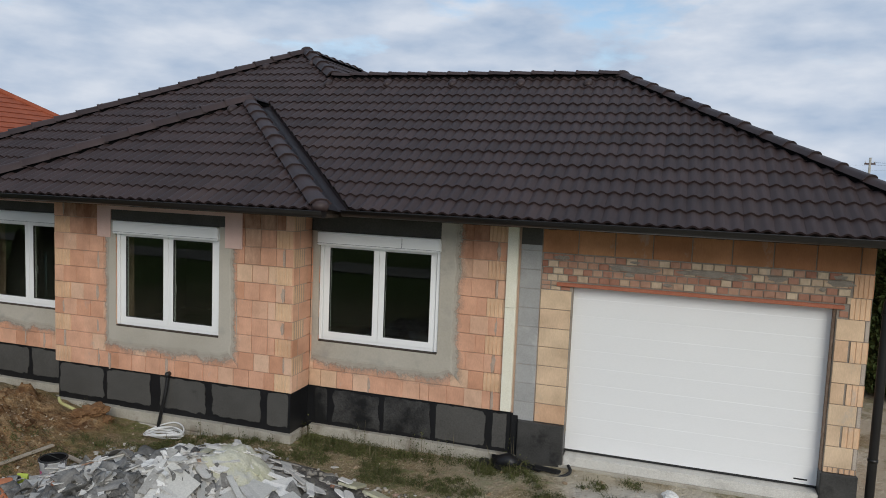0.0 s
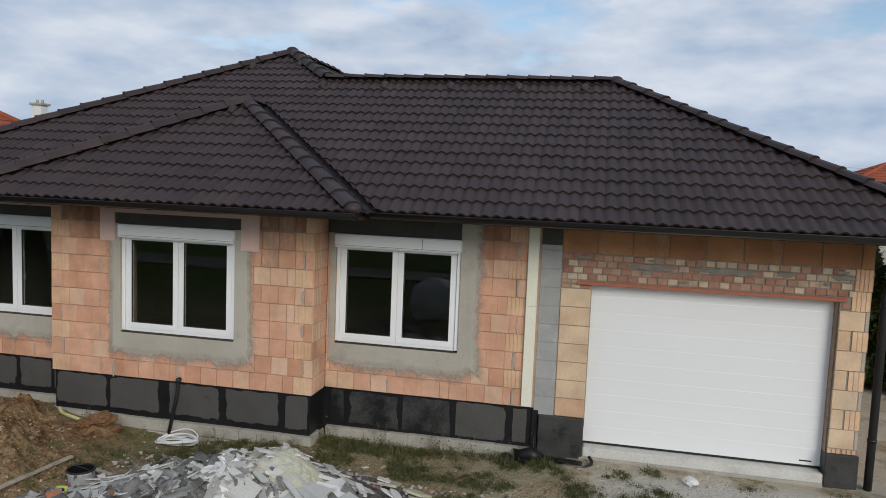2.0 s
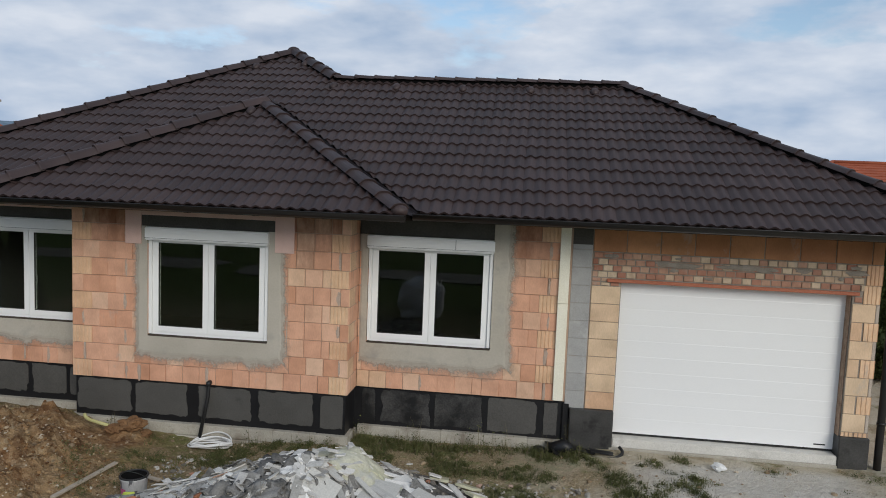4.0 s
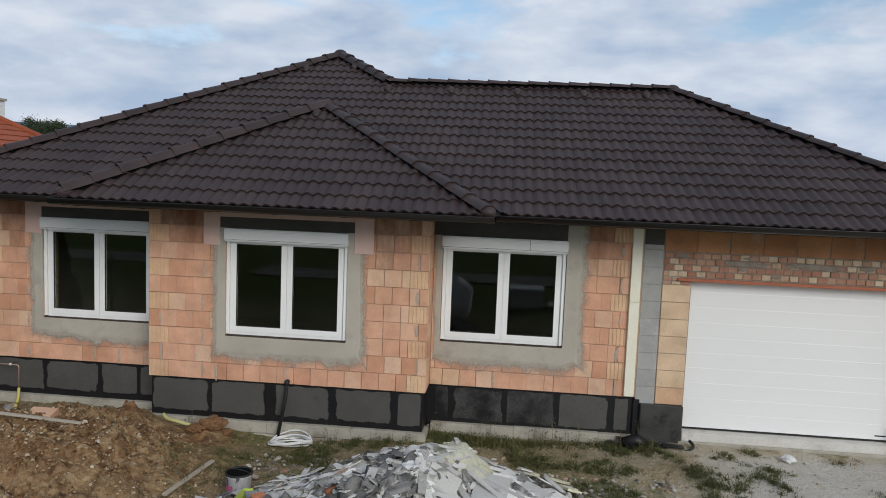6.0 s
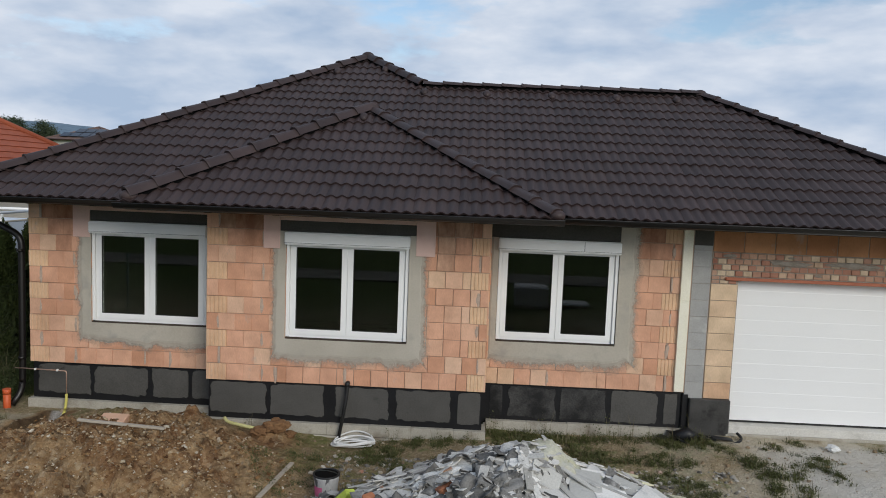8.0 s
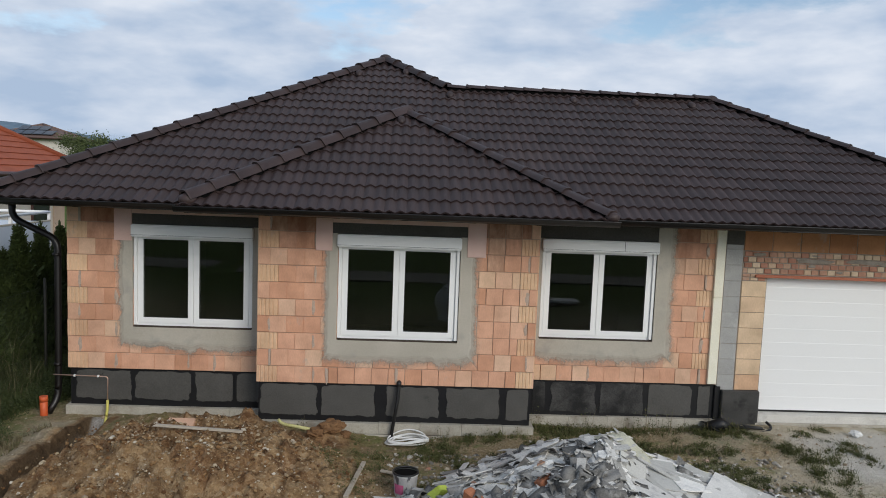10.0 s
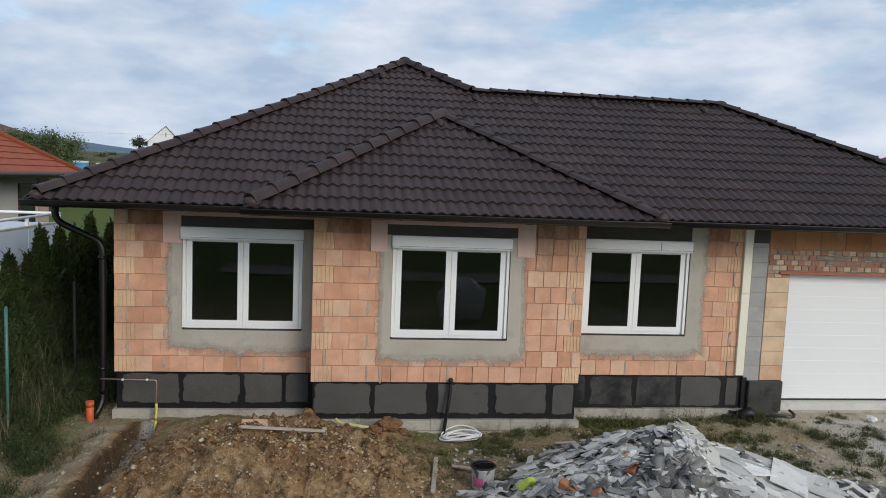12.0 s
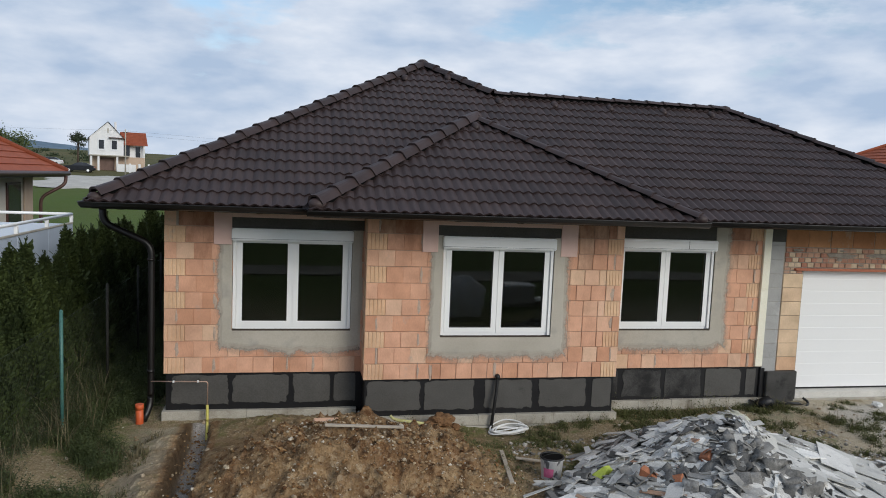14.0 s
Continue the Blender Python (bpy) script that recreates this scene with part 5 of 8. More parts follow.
M["clod"] = surface("orange_clay_clod", (0.125, 0.062, 0.027), (0.235, 0.130, 0.060), 14, 70, 0.98, bumpy=0.8, dist=0.02)
M["grass"] = surface("weed_blades", (0.050, 0.062, 0.016), (0.125, 0.125, 0.038), 2.5, 40, 0.7)
M["straw"] = surface("dry_grass_blades", (0.11, 0.092, 0.048), (0.19, 0.16, 0.092), 2.5, 40, 0.8)
# darker copy of the weed green, the shade by the hedge put in
M["shade_weed"] = surface("shaded_weed_leaves", (0.024, 0.038, 0.010), (0.062, 0.080, 0.022), 3, 40, 0.7)
M["weed"] = surface("dark_weed_leaves", (0.042, 0.054, 0.014), (0.105, 0.110, 0.030), 3, 40, 0.7)
M["thuja"] = surface("thuja_sprays", (0.014, 0.027, 0.007), (0.058, 0.080, 0.016), 2.0, 25, 0.75, bumpy=0.4)
M["bark"] = surface("rough_bark", (0.06, 0.042, 0.03), (0.12, 0.09, 0.065), 12, 60, 0.95, bumpy=0.8, dist=0.02)
M["lath"] = surface("weathered_timber", (0.30, 0.25, 0.19), (0.44, 0.385, 0.31), 5, 70, 0.85, stretch=(0.2, 1, 1))
M["gypsum"] = surface("dusty_plasterboard", (0.60, 0.585, 0.545), (0.75, 0.73, 0.685), 4, 70, 0.92, spread=0.30, stain=(0.36, 0.36, 0.35), stain_scale=6)
M["slate"] = surface("grey_fibre_shingle", (0.36, 0.345, 0.315), (0.66, 0.635, 0.585), 5, 60, 0.85, spread=0.6, stain=(0.34, 0.34, 0.34), stain_scale=7)
M["felt"] = surface("dusty_bitumen_felt", (0.055, 0.053, 0.049), (0.24, 0.23, 0.21), 7, 60, 0.85, spread=0.45, stain=(0.40, 0.39, 0.365), stain_scale=6, stain_at=(0.56, 0.72))
M["sheet"] = surface("grey_plasterboard_face", (0.43, 0.42, 0.385), (0.53, 0.52, 0.48), 3, 70, 0.9, spread=0.18, stain=(0.33, 0.325, 0.31), stain_scale=4)
M["dust"] = surface("yellowish_plaster_dust", (0.40, 0.385, 0.27), (0.56, 0.545, 0.44), 6, 45, 0.97, bumpy=0.9, dist=0.02, stain=(0.42, 0.42, 0.40), stain_scale=4)
M["lime"] = surface("bright_yellow_green_plastic", (0.42, 0.50, 0.06), (0.50, 0.58, 0.10), 5, 40, 0.5)
M["foam"] = surface("yellow_green_board", (0.52, 0.51, 0.34), (0.63, 0.61, 0.45), 5, 90, 0.92, spread=0.2)
M["terracotta"] = surface("broken_terracotta", (0.30, 0.11, 0.055), (0.42, 0.17, 0.085), 9, 60, 0.9, spread=0.25)
M["cable"] = surface("white_cable_sheath", (0.72, 0.72, 0.70), (0.80, 0.80, 0.78), 4, 30, 0.5, grain=0.1)
M["hose"] = surface("black_plastic_pipe", (0.012, 0.012, 0.012), (0.022, 0.022, 0.022), 4, 30, 0.45)
M["red_pipe"] = surface("orange_red_drain_pipe", (0.56, 0.095, 0.028), (0.62, 0.125, 0.04), 4, 40, 0.5, grain=0.1)
M["yellow_pipe"] = surface("yellow_gas_pipe", (0.52, 0.47, 0.09), (0.60, 0.54, 0.15), 4, 40, 0.5, grain=0.15)
M["offcut"] = surface("greenish_yellow_plastic", (0.46, 0.44, 0.16), (0.56, 0.54, 0.26), 6, 40, 0.55)
# post colour for the rear posts, with their shade put in
M["dark_post"] = surface("shaded_dark_post", (0.030, 0.030, 0.026), (0.055, 0.052, 0.045), 6, 40, 0.8)
M["copper"] = surface("dull_copper", (0.52, 0.33, 0.25), (0.60, 0.42, 0.33), 8, 40, 0.4, metal=0.6)
M["green_post"] = surface("green_coated_steel", (0.050, 0.150, 0.130), (0.075, 0.185, 0.16), 5, 40, 0.45)
M["wire"] = surface("grey_green_wire", (0.018, 0.022, 0.018), (0.03, 0.034, 0.03), 5, 40, 0.5)
M["bucket"] = surface("splashed_white_plastic", (0.62, 0.62, 0.62), (0.72, 0.72, 0.72), 5, 50, 0.5, stain=(0.16, 0.16, 0.17), stain_scale=9, stain_at=(0.56, 0.60), stretch=(1, 1, 0.35))
M["pink"] = surface("pink_label", (0.52, 0.10, 0.22), (0.60, 0.16, 0.28), 6, 40, 0.6)
M["paper"] = surface("crumpled_white_sack", (0.62, 0.62, 0.60), (0.74, 0.74, 0.72), 8, 50, 0.8, bumpy=0.5)


def rock_mesh(seed, sub=1, flat=0.7, amp=0.95):
    bm = bmesh.new()
    bmesh.ops.create_icosphere(bm, subdivisions=sub, radius=1.0)
    for v in bm.verts:
        v.co *= 1 + amp * noise.noise(v.co * 1.7 + Vector((seed, 0, 0)))
        v.co.z *= flat
    vs = [v.co.copy() for v in bm.verts]
    bm.verts.index_update()
    fs = [tuple(v.index for v in f.verts) for f in bm.faces]
    bm.free()
    return vs, fs


ROCKS = [rock_mesh(k * 3.7) for k in range(14)]


def scatter_rocks(name, label, category, n, place, size, mat, seed, top=None):
    rnd = random.Random(seed)
    v, f = [], []
    for _ in range(n):
        x, y = place(rnd)
        s = size(rnd)
        rv, rf = rnd.choice(ROCKS)
        m = Matrix.Translation((x, y, (top(x, y).z if top else ground_z(x, y)) + s * 0.25)) @ Euler((rnd.uniform(-0.4, 0.4), rnd.uniform(-0.4, 0.4), rnd.uniform(0, 6.3))).to_matrix().to_4x4() @ Matrix.Diagonal((s * rnd.uniform(0.8, 1.3), s, s * rnd.uniform(0.7, 1.1), 1))
        k = len(v)
        v += [m @ p for p in rv]
        f += [tuple(k + i for i in q) for q in rf]
    ob = link_mesh(name, v, f, mat)
    return tagged(ob, label, category, kind="stuff")


def on_heap(rnd):
    while True:
        x, y = rnd.gauss(-9.2, 1.15), rnd.gauss(6.3, 0.85)
        if bump_at(x, y, -9.3, 6.2, 1.7, 1.4) > 0.15 and abs(x - trench_line(y)) > 0.35 and y < 8.9:
            return x, y


def on_yard(rnd):
    while True:
        x, y = rnd.uniform(-13, 2.2), rnd.uniform(4.5, 9.0)
        if not (BX0 - 0.1 < x < BX1 + 0.1 and y > YB - 0.1):
            return x, y


scatter_rocks("heap_stones", "small pale stones scattered through the spoil heap", "stones", 2300, on_heap, lambda r: 0.0035 + 0.016 * r.random() ** 3.4, M["pebble"], 21)
scatter_rocks("heap_clods", "brown clay clods on the spoil heap", "soil", 9000, on_heap, lambda r: 0.004 + 0.022 * r.random() ** 5.0, M["spoil"], 22)
scatter_rocks("yard_stones", "loose pale gravel stones on the yard", "stones", 1300, on_yard, lambda r: 0.005 + 0.030 * r.random() ** 3.5, M["pebble"], 23)
scatter_rocks("trench_gravel", "grey gravel in the trench", "gravel", 260, lambda r: ((lambda y: (trench_line(y) + r.uniform(-0.16, 0.16), y))(r.uniform(5.5, 8.9))), lambda r: r.uniform(0.008, 0.024), M["spoil"], 24)
for x, y, s in ((-7.85, 8.28, 0.17), (-8.05, 8.20, 0.12), (-7.65, 8.30, 0.09), (-10.0, 8.15, 0.07), (-9.75, 8.3, 0.06)):
    rv, rf = rock_mesh(x * 5, 4, 0.55, 0.40)
    for p in rv:
        p *= 1 + 0.14 * noise.noise(p * 3.5 + Vector((x, y, 0))) + 0.10 * noise.noise(p * 8) + 0.08 * noise.noise(p * 17)
    ob = link_mesh("clay_clod", [p * s for p in rv], rf, M["clod"])
    ob.location = (x, y, ground_z(x, y) + s * 0.22)
    tagged(ob, "lump of orange-brown clay by the footing", "clay lump", "clay lumps")


# ---- weeds ----
def blades(name, label, spots, mat, h, n, seed, lean=0.5, width=0.006, category="grass"):
    rnd = random.Random(seed)
    v, f = [], []
    for x, y, s in spots:
        for _ in range(int(n * rnd.uniform(0.6, 1.4))):
            a, r = rnd.uniform(0, 6.283), abs(rnd.gauss(0, 0.07 * s))
            bx, by = x + r * math.cos(a), y + r * math.sin(a)
            bz = ground_z(bx, by) - 0.01
            hh = h * s * rnd.uniform(0.4, 1.2)
            dirn = rnd.uniform(0, 6.283)
            l = hh * lean * rnd.uniform(0.2, 1.2)
            dx, dy = math.cos(dirn), math.sin(dirn)
            w = width * rnd.uniform(0.7, 1.5)
            k = len(v)
            for q, ww in ((0.0, w), (0.55, w * 0.8), (1.0, w * 0.12)):
                cx, cy, cz = bx + dx * l * q * q, by + dy * l * q * q, bz + hh * (q - 0.18 * lean * q * q)
                v += [(cx - dy * ww, cy + dx * ww, cz), (cx + dy * ww, cy - dx * ww, cz)]
            f += [(k, k + 1, k + 3, k + 2), (k + 2, k + 3, k + 5, k + 4)]
    return tagged(link_mesh(name, v, f, mat), label, category, kind="stuff")


def leafy(name, label, spots, mat, h, n, seed, leaf=0.02, category="weeds"):
    """Low weeds: many small pointed leaves on short invisible stems, in uneven clumps."""
    rnd = random.Random(seed)
    v, f = [], []
    for x, y, s in spots:
        for _ in range(int(n * s * rnd.uniform(0.6, 1.4))):
            a, r = rnd.uniform(0, 6.283), abs(rnd.gauss(0, 0.10 * s))
            px, py = x + r * math.cos(a), y + r * math.sin(a)
            pz = ground_z(px, py) + h * s * rnd.random() ** 1.3 * max(0.15, 1 - r / (0.25 * s))
            m = Matrix.Translation((px, py, pz)) @ Euler((rnd.uniform(-0.9, 0.9), rnd.uniform(-0.9, 0.9), rnd.uniform(0, 6.3))).to_matrix().to_4x4()
            l = leaf * rnd.uniform(0.6, 1.6)
            k = len(v)
            v += [m @ Vector(p) for p in ((0, 0, 0), (l * 0.32, l * 0.5, l * 0.12), (0, l, 0), (-l * 0.32, l * 0.5, l * 0.12))]
            f.append((k, k + 1, k + 2, k + 3))
    return tagged(link_mesh(name, v, f, mat), label, category, kind="stuff")


def weed_spots(n, seed, x0, x1, y0, y1, cut=0.02, s0=0.5, s1=1.3, fq=0.8):
    rnd, out = random.Random(seed), []
    while len(out) < n:
        x, y = rnd.uniform(x0, x1), rnd.uniform(y0, y1)
        if BX0 - 0.08 < x < BX1 + 0.08 and y > YB - 0.08:
            continue
        if noise.noise((x * fq, y * fq, 11.0)) + 0.3 * noise.noise((x * 2.5, y * 2.5, 3.0)) < cut or pile_h(x, y) > 0.03 or bump_at(x, y, -9.3, 6.2, 1.7, 1.3) > 0.4:
            continue
        if math.hypot(x + 12.285, (y - 8.9) * 0.6) < 0.45 or abs(x - trench_line(y)) < 0.42:
            continue
        out.append((x, y, rnd.uniform(s0, s1)))
    return out


# ---- the heap of building waste ----
PX, PY = -4.30, 5.80


def pile_h(x, y):
    """Height of the waste heap over the ground."""
    ax, ay, bx, by = -4.36, 6.32, -4.95, 5.15        # the crest runs between these two points
    q = max(0.0, min(1.0, ((x - ax) * (bx - ax) + (y - ay) * (by - ay)) / ((bx - ax) ** 2 + (by - ay) ** 2)))
    d = math.hypot(x - ax - q * (bx - ax), y - ay - q * (by - ay))
    d = math.hypot(d, 0.22) - 0.22                   # a rounded crest
    h = 0.80 * max(0.0, 1 - d / (2.25 if y < 6.2 else 1.75)) ** 1.1
    if (x - ax) * (by - ay) - (y - ay) * (bx - ax) < 0 or (y > ay and x > ax):     # the slabbed flank falls off steeper at the crest
        h *= 1 - 0.2 * smooth(0.0, 0.35, d)
    h += 0.16 * math.exp(-((x + 2.0) / 0.75) ** 2 - ((y - 6.05) / 0.55) ** 2)
    return h * (1 + 0.22 * noise.noise((x * 2.2, y * 2.2, 4.4)))


def pile_top(x, y):
    return Vector((x, y, ground_z(x, y) + pile_h(x, y)))


heap = empty("debris_heap", "heap of broken plasterboard, grey shingles and rubble on the yard", "rubble heap", at=(PX, PY, -0.24))
heap_inv = Matrix.Translation((-PX, -PY, 0.24))
v, f = [], []
n = 70
for j in range(n + 1):
    for i in range(n + 1):
        x, y = PX - 2.8 + 6.0 * i / n, PY - 2.8 + 5.2 * j / n
        h = pile_h(x, y)
        z = ground_z(x, y) + h - 0.03 + min(1, h * 6) * (0.05 * noise.noise((x * 7, y * 7, 1)) + 0.03 * noise.noise((x * 16, y * 16, 2)))
        v.append(heap_inv @ Vector((x, y, z if h > 0.06 else ground_z(x, y) - 0.1)))
f = [(j * (n + 1) + i, j * (n + 1) + i + 1, (j + 1) * (n + 1) + i + 1, (j + 1) * (n + 1) + i) for j in range(n) for i in range(n)]
# rubble grey with the shade of the gaps between pieces put in
M["rubble"] = surface("dark_gap_rubble", (0.045, 0.042, 0.037), (0.24, 0.228, 0.205), 14, 60, 0.95, bumpy=0.9, dist=0.03)
link_mesh("rubble_core", v, f, M["rubble"], heap, "grey crumbled rubble, darkened for the gaps between pieces", True)


def plate_mesh(seed, mat, w, l, t, curl=0.0, ragged=0.12):
    """A broken sheet: uneven outline, real thickness, some with a curl."""
    rnd = random.Random(seed)
    corners = [(-w / 2, -l / 2), (w / 2, -l / 2), (w / 2, l / 2), (-w / 2, l / 2)]
    pts = []
    for i in range(4):
        a, b = Vector(corners[i]), Vector(corners[(i + 1) % 4])
        pts.append(a * (1 - rnd.uniform(0, ragged)))
        for q in (0.33, 0.66):
            p = a.lerp(b, q + rnd.uniform(-0.1, 0.1))
            pts.append(p * (1 + rnd.uniform(-ragged, ragged * 0.4)))
    bm = bmesh.new()
    face = bm.faces.new([bm.verts.new((p.x, p.y, 0)) for p in pts])
    r = bmesh.ops.extrude_face_region(bm, geom=[face])
    bmesh.ops.translate(bm, verts=[e for e in r["geom"] if isinstance(e, bmesh.types.BMVert)], vec=(0, 0, t))
    if curl:
        for k in (-0.25, 0.0, 0.25):
            bmesh.ops.bisect_plane(bm, geom=bm.verts[:] + bm.edges[:] + bm.faces[:], plane_co=(w * k, 0, 0), plane_no=(1, 0, 0))
        for q in bm.verts:
            q.co.z += curl * math.sin(q.co.x / w * 5 + seed) * w
    bmesh.ops.recalc_face_normals(bm, faces=bm.faces)
    me = bpy.data.meshes.new("plate")
    bm.to_mesh(me)
    bm.free()
    me.materials.append(mat)
    return me


rnd = random.Random(77)
gyp = [plate_mesh(k, M["gypsum"], rnd.uniform(0.06, 0.19), rnd.uniform(0.12, 0.38), 0.0125, 0, 0.2) for k in range(18)]
sla = [plate_mesh(40 + k, M["slate"], rnd.uniform(0.06, 0.16), rnd.uniform(0.28, 0.66), 0.009, rnd.uniform(0.02, 0.10), 0.16) for k in range(18)]
strips = [plate_mesh(80 + k, M["gypsum"] if k % 2 else M["slate"], rnd.uniform(0.03, 0.06), rnd.uniform(0.28, 0.58), 0.014, 0, 0.05) for k in range(8)]
bits = [plate_mesh(120 + k, M["gypsum"] if k % 3 else M["slate"], rnd.uniform(0.04, 0.10), rnd.uniform(0.05, 0.16), 0.013, 0, 0.3) for k in range(10)]
yel = [plate_mesh(160 + k, M["foam"], rnd.uniform(0.12, 0.28), rnd.uniform(0.2, 0.45), 0.03, 0, 0.15) for k in range(5)]
sheets = [plate_mesh(240 + k, M["sheet"], rnd.uniform(0.25, 0.48), rnd.uniform(0.4, 0.85), 0.0125, 0, 0.08) for k in range(9)]


def felt_mesh(seed, w, l):
    """A torn strip of bitumen shingle, waved and folded along its length."""
    rnd = random.Random(seed)
    nu, nv, t = 5, 12, 0.006
    ph, amp, kf = rnd.uniform(0, 6), rnd.uniform(0.02, 0.07), rnd.uniform(1.0, 3.2)
    top = []
    for j in range(nv + 1):
        for i in range(nu + 1):
            x, y = (i / nu - 0.5) * w, (j / nv - 0.5) * l
            y += 0.03 * noise.noise((x * 9, seed, j * 0.9)) * (1 if 0 < j < nv else 2.5)
            z = amp * math.sin(kf * math.tau * y / l + ph + x * 3) + 0.05 * noise.noise((x * 5 + seed, y * 5, 1)) + 0.5 * x * math.sin(ph + y * 4) * 0.6
            top.append((x, y, z))
    m = len(top)
    v = top + [(x, y, z - t) for x, y, z in top]
    f = []
    for j in range(nv):
        for i in range(nu):
            k = j * (nu + 1) + i
            f += [(k, k + 1, k + nu + 2, k + nu + 1), (m + k, m + k + nu + 1, m + k + nu + 2, m + k + 1)]
    rim = [i for i in range(nu + 1)] + [j * (nu + 1) + nu for j in range(1, nv + 1)] + [nv * (nu + 1) + i for i in range(nu - 1, -1, -1)] + [j * (nu + 1) for j in range(nv - 1, 0, -1)]
    f += [(a, m + a, m + b, b) for a, b in zip(rim, rim[1:] + rim[:1])]
    me = bpy.data.meshes.new("felt_strip")
    me.from_pydata(v, [], f)
    me.polygons.foreach_set("use_smooth", [True] * (2 * nu * nv) + [False] * len(rim))
    me.materials.append(M["felt"])
    me.update()
    return me


felts = [felt_mesh(300 + k, rnd.uniform(0.12, 0.24), rnd.uniform(0.3, 0.6)) for k in range(14)]


def drop_on_heap(name, me, x, y, tilt=0.35, lift=0.015, yaw=None, label="", rnd=rnd):
    e = 0.20
    p = pile_top(x, y)
    nx_, ny_ = pile_top(x + e, y).z - pile_top(x - e, y).z, pile_top(x, y + e).z - pile_top(x, y - e).z
    normal = Vector((-nx_ / (2 * e), -ny_ / (2 * e), 1)).normalized()
    normal = (normal + Vector((rnd.gauss(0, tilt), rnd.gauss(0, tilt), 0))).normalized()
    q = normal.to_track_quat("Z", "Y").to_matrix().to_4x4()
    m = heap_inv @ Matrix.Translation(p + Vector((0, 0, lift))) @ q @ Matrix.Rotation(rnd.uniform(0, 6.283) if yaw is None else yaw, 4, "Z")
    ob = new(name, me)
    ob.parent, ob.matrix_basis = heap, m
    if label:
        ob["label"] = label
    return ob


def spot(cx, cy, sx, sy):
    while True:
        x, y = rnd.gauss(cx, sx), rnd.gauss(cy, sy)
        if pile_h(x, y) > 0.03:
            return x, y


def down_yaw(x, y):
    """The downhill direction of the heap at a place."""
    return math.atan2(y - PY, x - PX) - math.pi / 2


for k in range(240):
    x, y = spot(-5.2, 5.6, 0.75, 0.75)
    drop_on_heap("shingle_piece", rnd.choice(sla), x, y, 0.09, rnd.uniform(0.0, 0.06), down_yaw(x, y) + rnd.gauss(0, 0.55))
for k in range(295):
    x, y = spot(-4.5, 5.7, 0.95, 0.7)
    drop_on_heap("plasterboard_piece", rnd.choice(gyp), x, y, 0.07, rnd.uniform(0.02, 0.075))
for k in range(20):
    x, y = spot(-4.6, 4.75, 0.7, 0.35)
    drop_on_heap("plaster_scrap", rnd.choice(gyp), x, y, 0.10, rnd.uniform(0.02, 0.06))
for k in range(150):
    x, y = spot(-5.2, 4.85, 0.75, 0.45)
    drop_on_heap("slate_scrap", rnd.choice(sla), x, y, 0.11, rnd.uniform(0.0, 0.06), down_yaw(x, y) + rnd.gauss(0, 0.7))
for k in range(95):
    x, y = spot(-5.10, 5.25, 0.55, 0.55)
    drop_on_heap("felt_strip", rnd.choice(felts), x, y, 0.14, rnd.uniform(0.03, 0.08), down_yaw(x, y) + rnd.gauss(0, 0.7))
for k in range(70):
    x, y = spot(-2.95, 5.55, 0.5, 0.55)
    drop_on_heap("plaster_scrap", rnd.choice(gyp), x, y, 0.12, rnd.uniform(0.0, 0.05))
for k in range(120):
    x, y = spot(-5.1, 5.35, 0.7, 0.5)
    drop_on_heap("lath_piece", rnd.choice(strips), x, y, 0.04, rnd.uniform(0.01, 0.04))
for k in range(24):
    x, y = spot(-3.6, 5.35, 0.40, 0.45)
    y = min(y, 5.9)
    drop_on_heap("plasterboard_sheet", rnd.choice(sheets), x, y, 0.04, 0.025 + 0.0018 * k, down_yaw(x, y) + rnd.gauss(0, 0.35))
for k in range(200):
    x, y = spot(-2.80, 5.25, 0.45, 0.5) if k < 130 else spot(-4.8, 5.9, 0.9, 0.6)
    drop_on_heap("board_fragment", rnd.choice(bits), x, y, 0.30, rnd.uniform(0.02, 0.06))
for k, (x, y) in enumerate(((-3.75, 5.80), (-3.45, 5.55), (-3.30, 5.15), (-3.75, 5.15), (-4.05, 4.95), (-3.0, 5.45), (-3.55, 4.80), (-3.95, 5.60), (-3.85, 4.70), (-3.85, 5.92), (-3.62, 6.0), (-4.12, 5.70), (-3.45, 5.92), (-4.15, 5.25), (-3.20, 5.75))):
    drop_on_heap("plasterboard_sheet", plate_mesh(600 + k, M["gypsum"] if k % 3 else M["sheet"], 0.36 + 0.03 * (k % 3), 0.62 + 0.07 * (k % 4), 0.0125, 0, 0.06), x, y, 0.02, 0.045 + 0.003 * k, down_yaw(x, y) + rnd.gauss(0, 0.4), "large pale plasterboard sheet")
# a pale sheet lying clear on the flank, and long thin strips down the ridge
me = plate_mesh(200, M["sheet"], 0.36, 0.64, 0.0125, 0, 0.04)
ax = Vector((0.27, 0.02, -0.17)).normalized()
ay = Vector((0.46, 0.43, 0.05))
ay = (ay - ax * ay.dot(ax)).normalized()
m4 = Matrix((ax, ay, ax.cross(ay))).transposed().to_4x4()
m4.translation = heap_inv @ Vector((-4.38, 5.42, 0.45))
ob = new("plasterboard_sheet", me)
ob.parent, ob.matrix_basis = heap, m4
ob["label"] = "large pale plasterboard sheet"
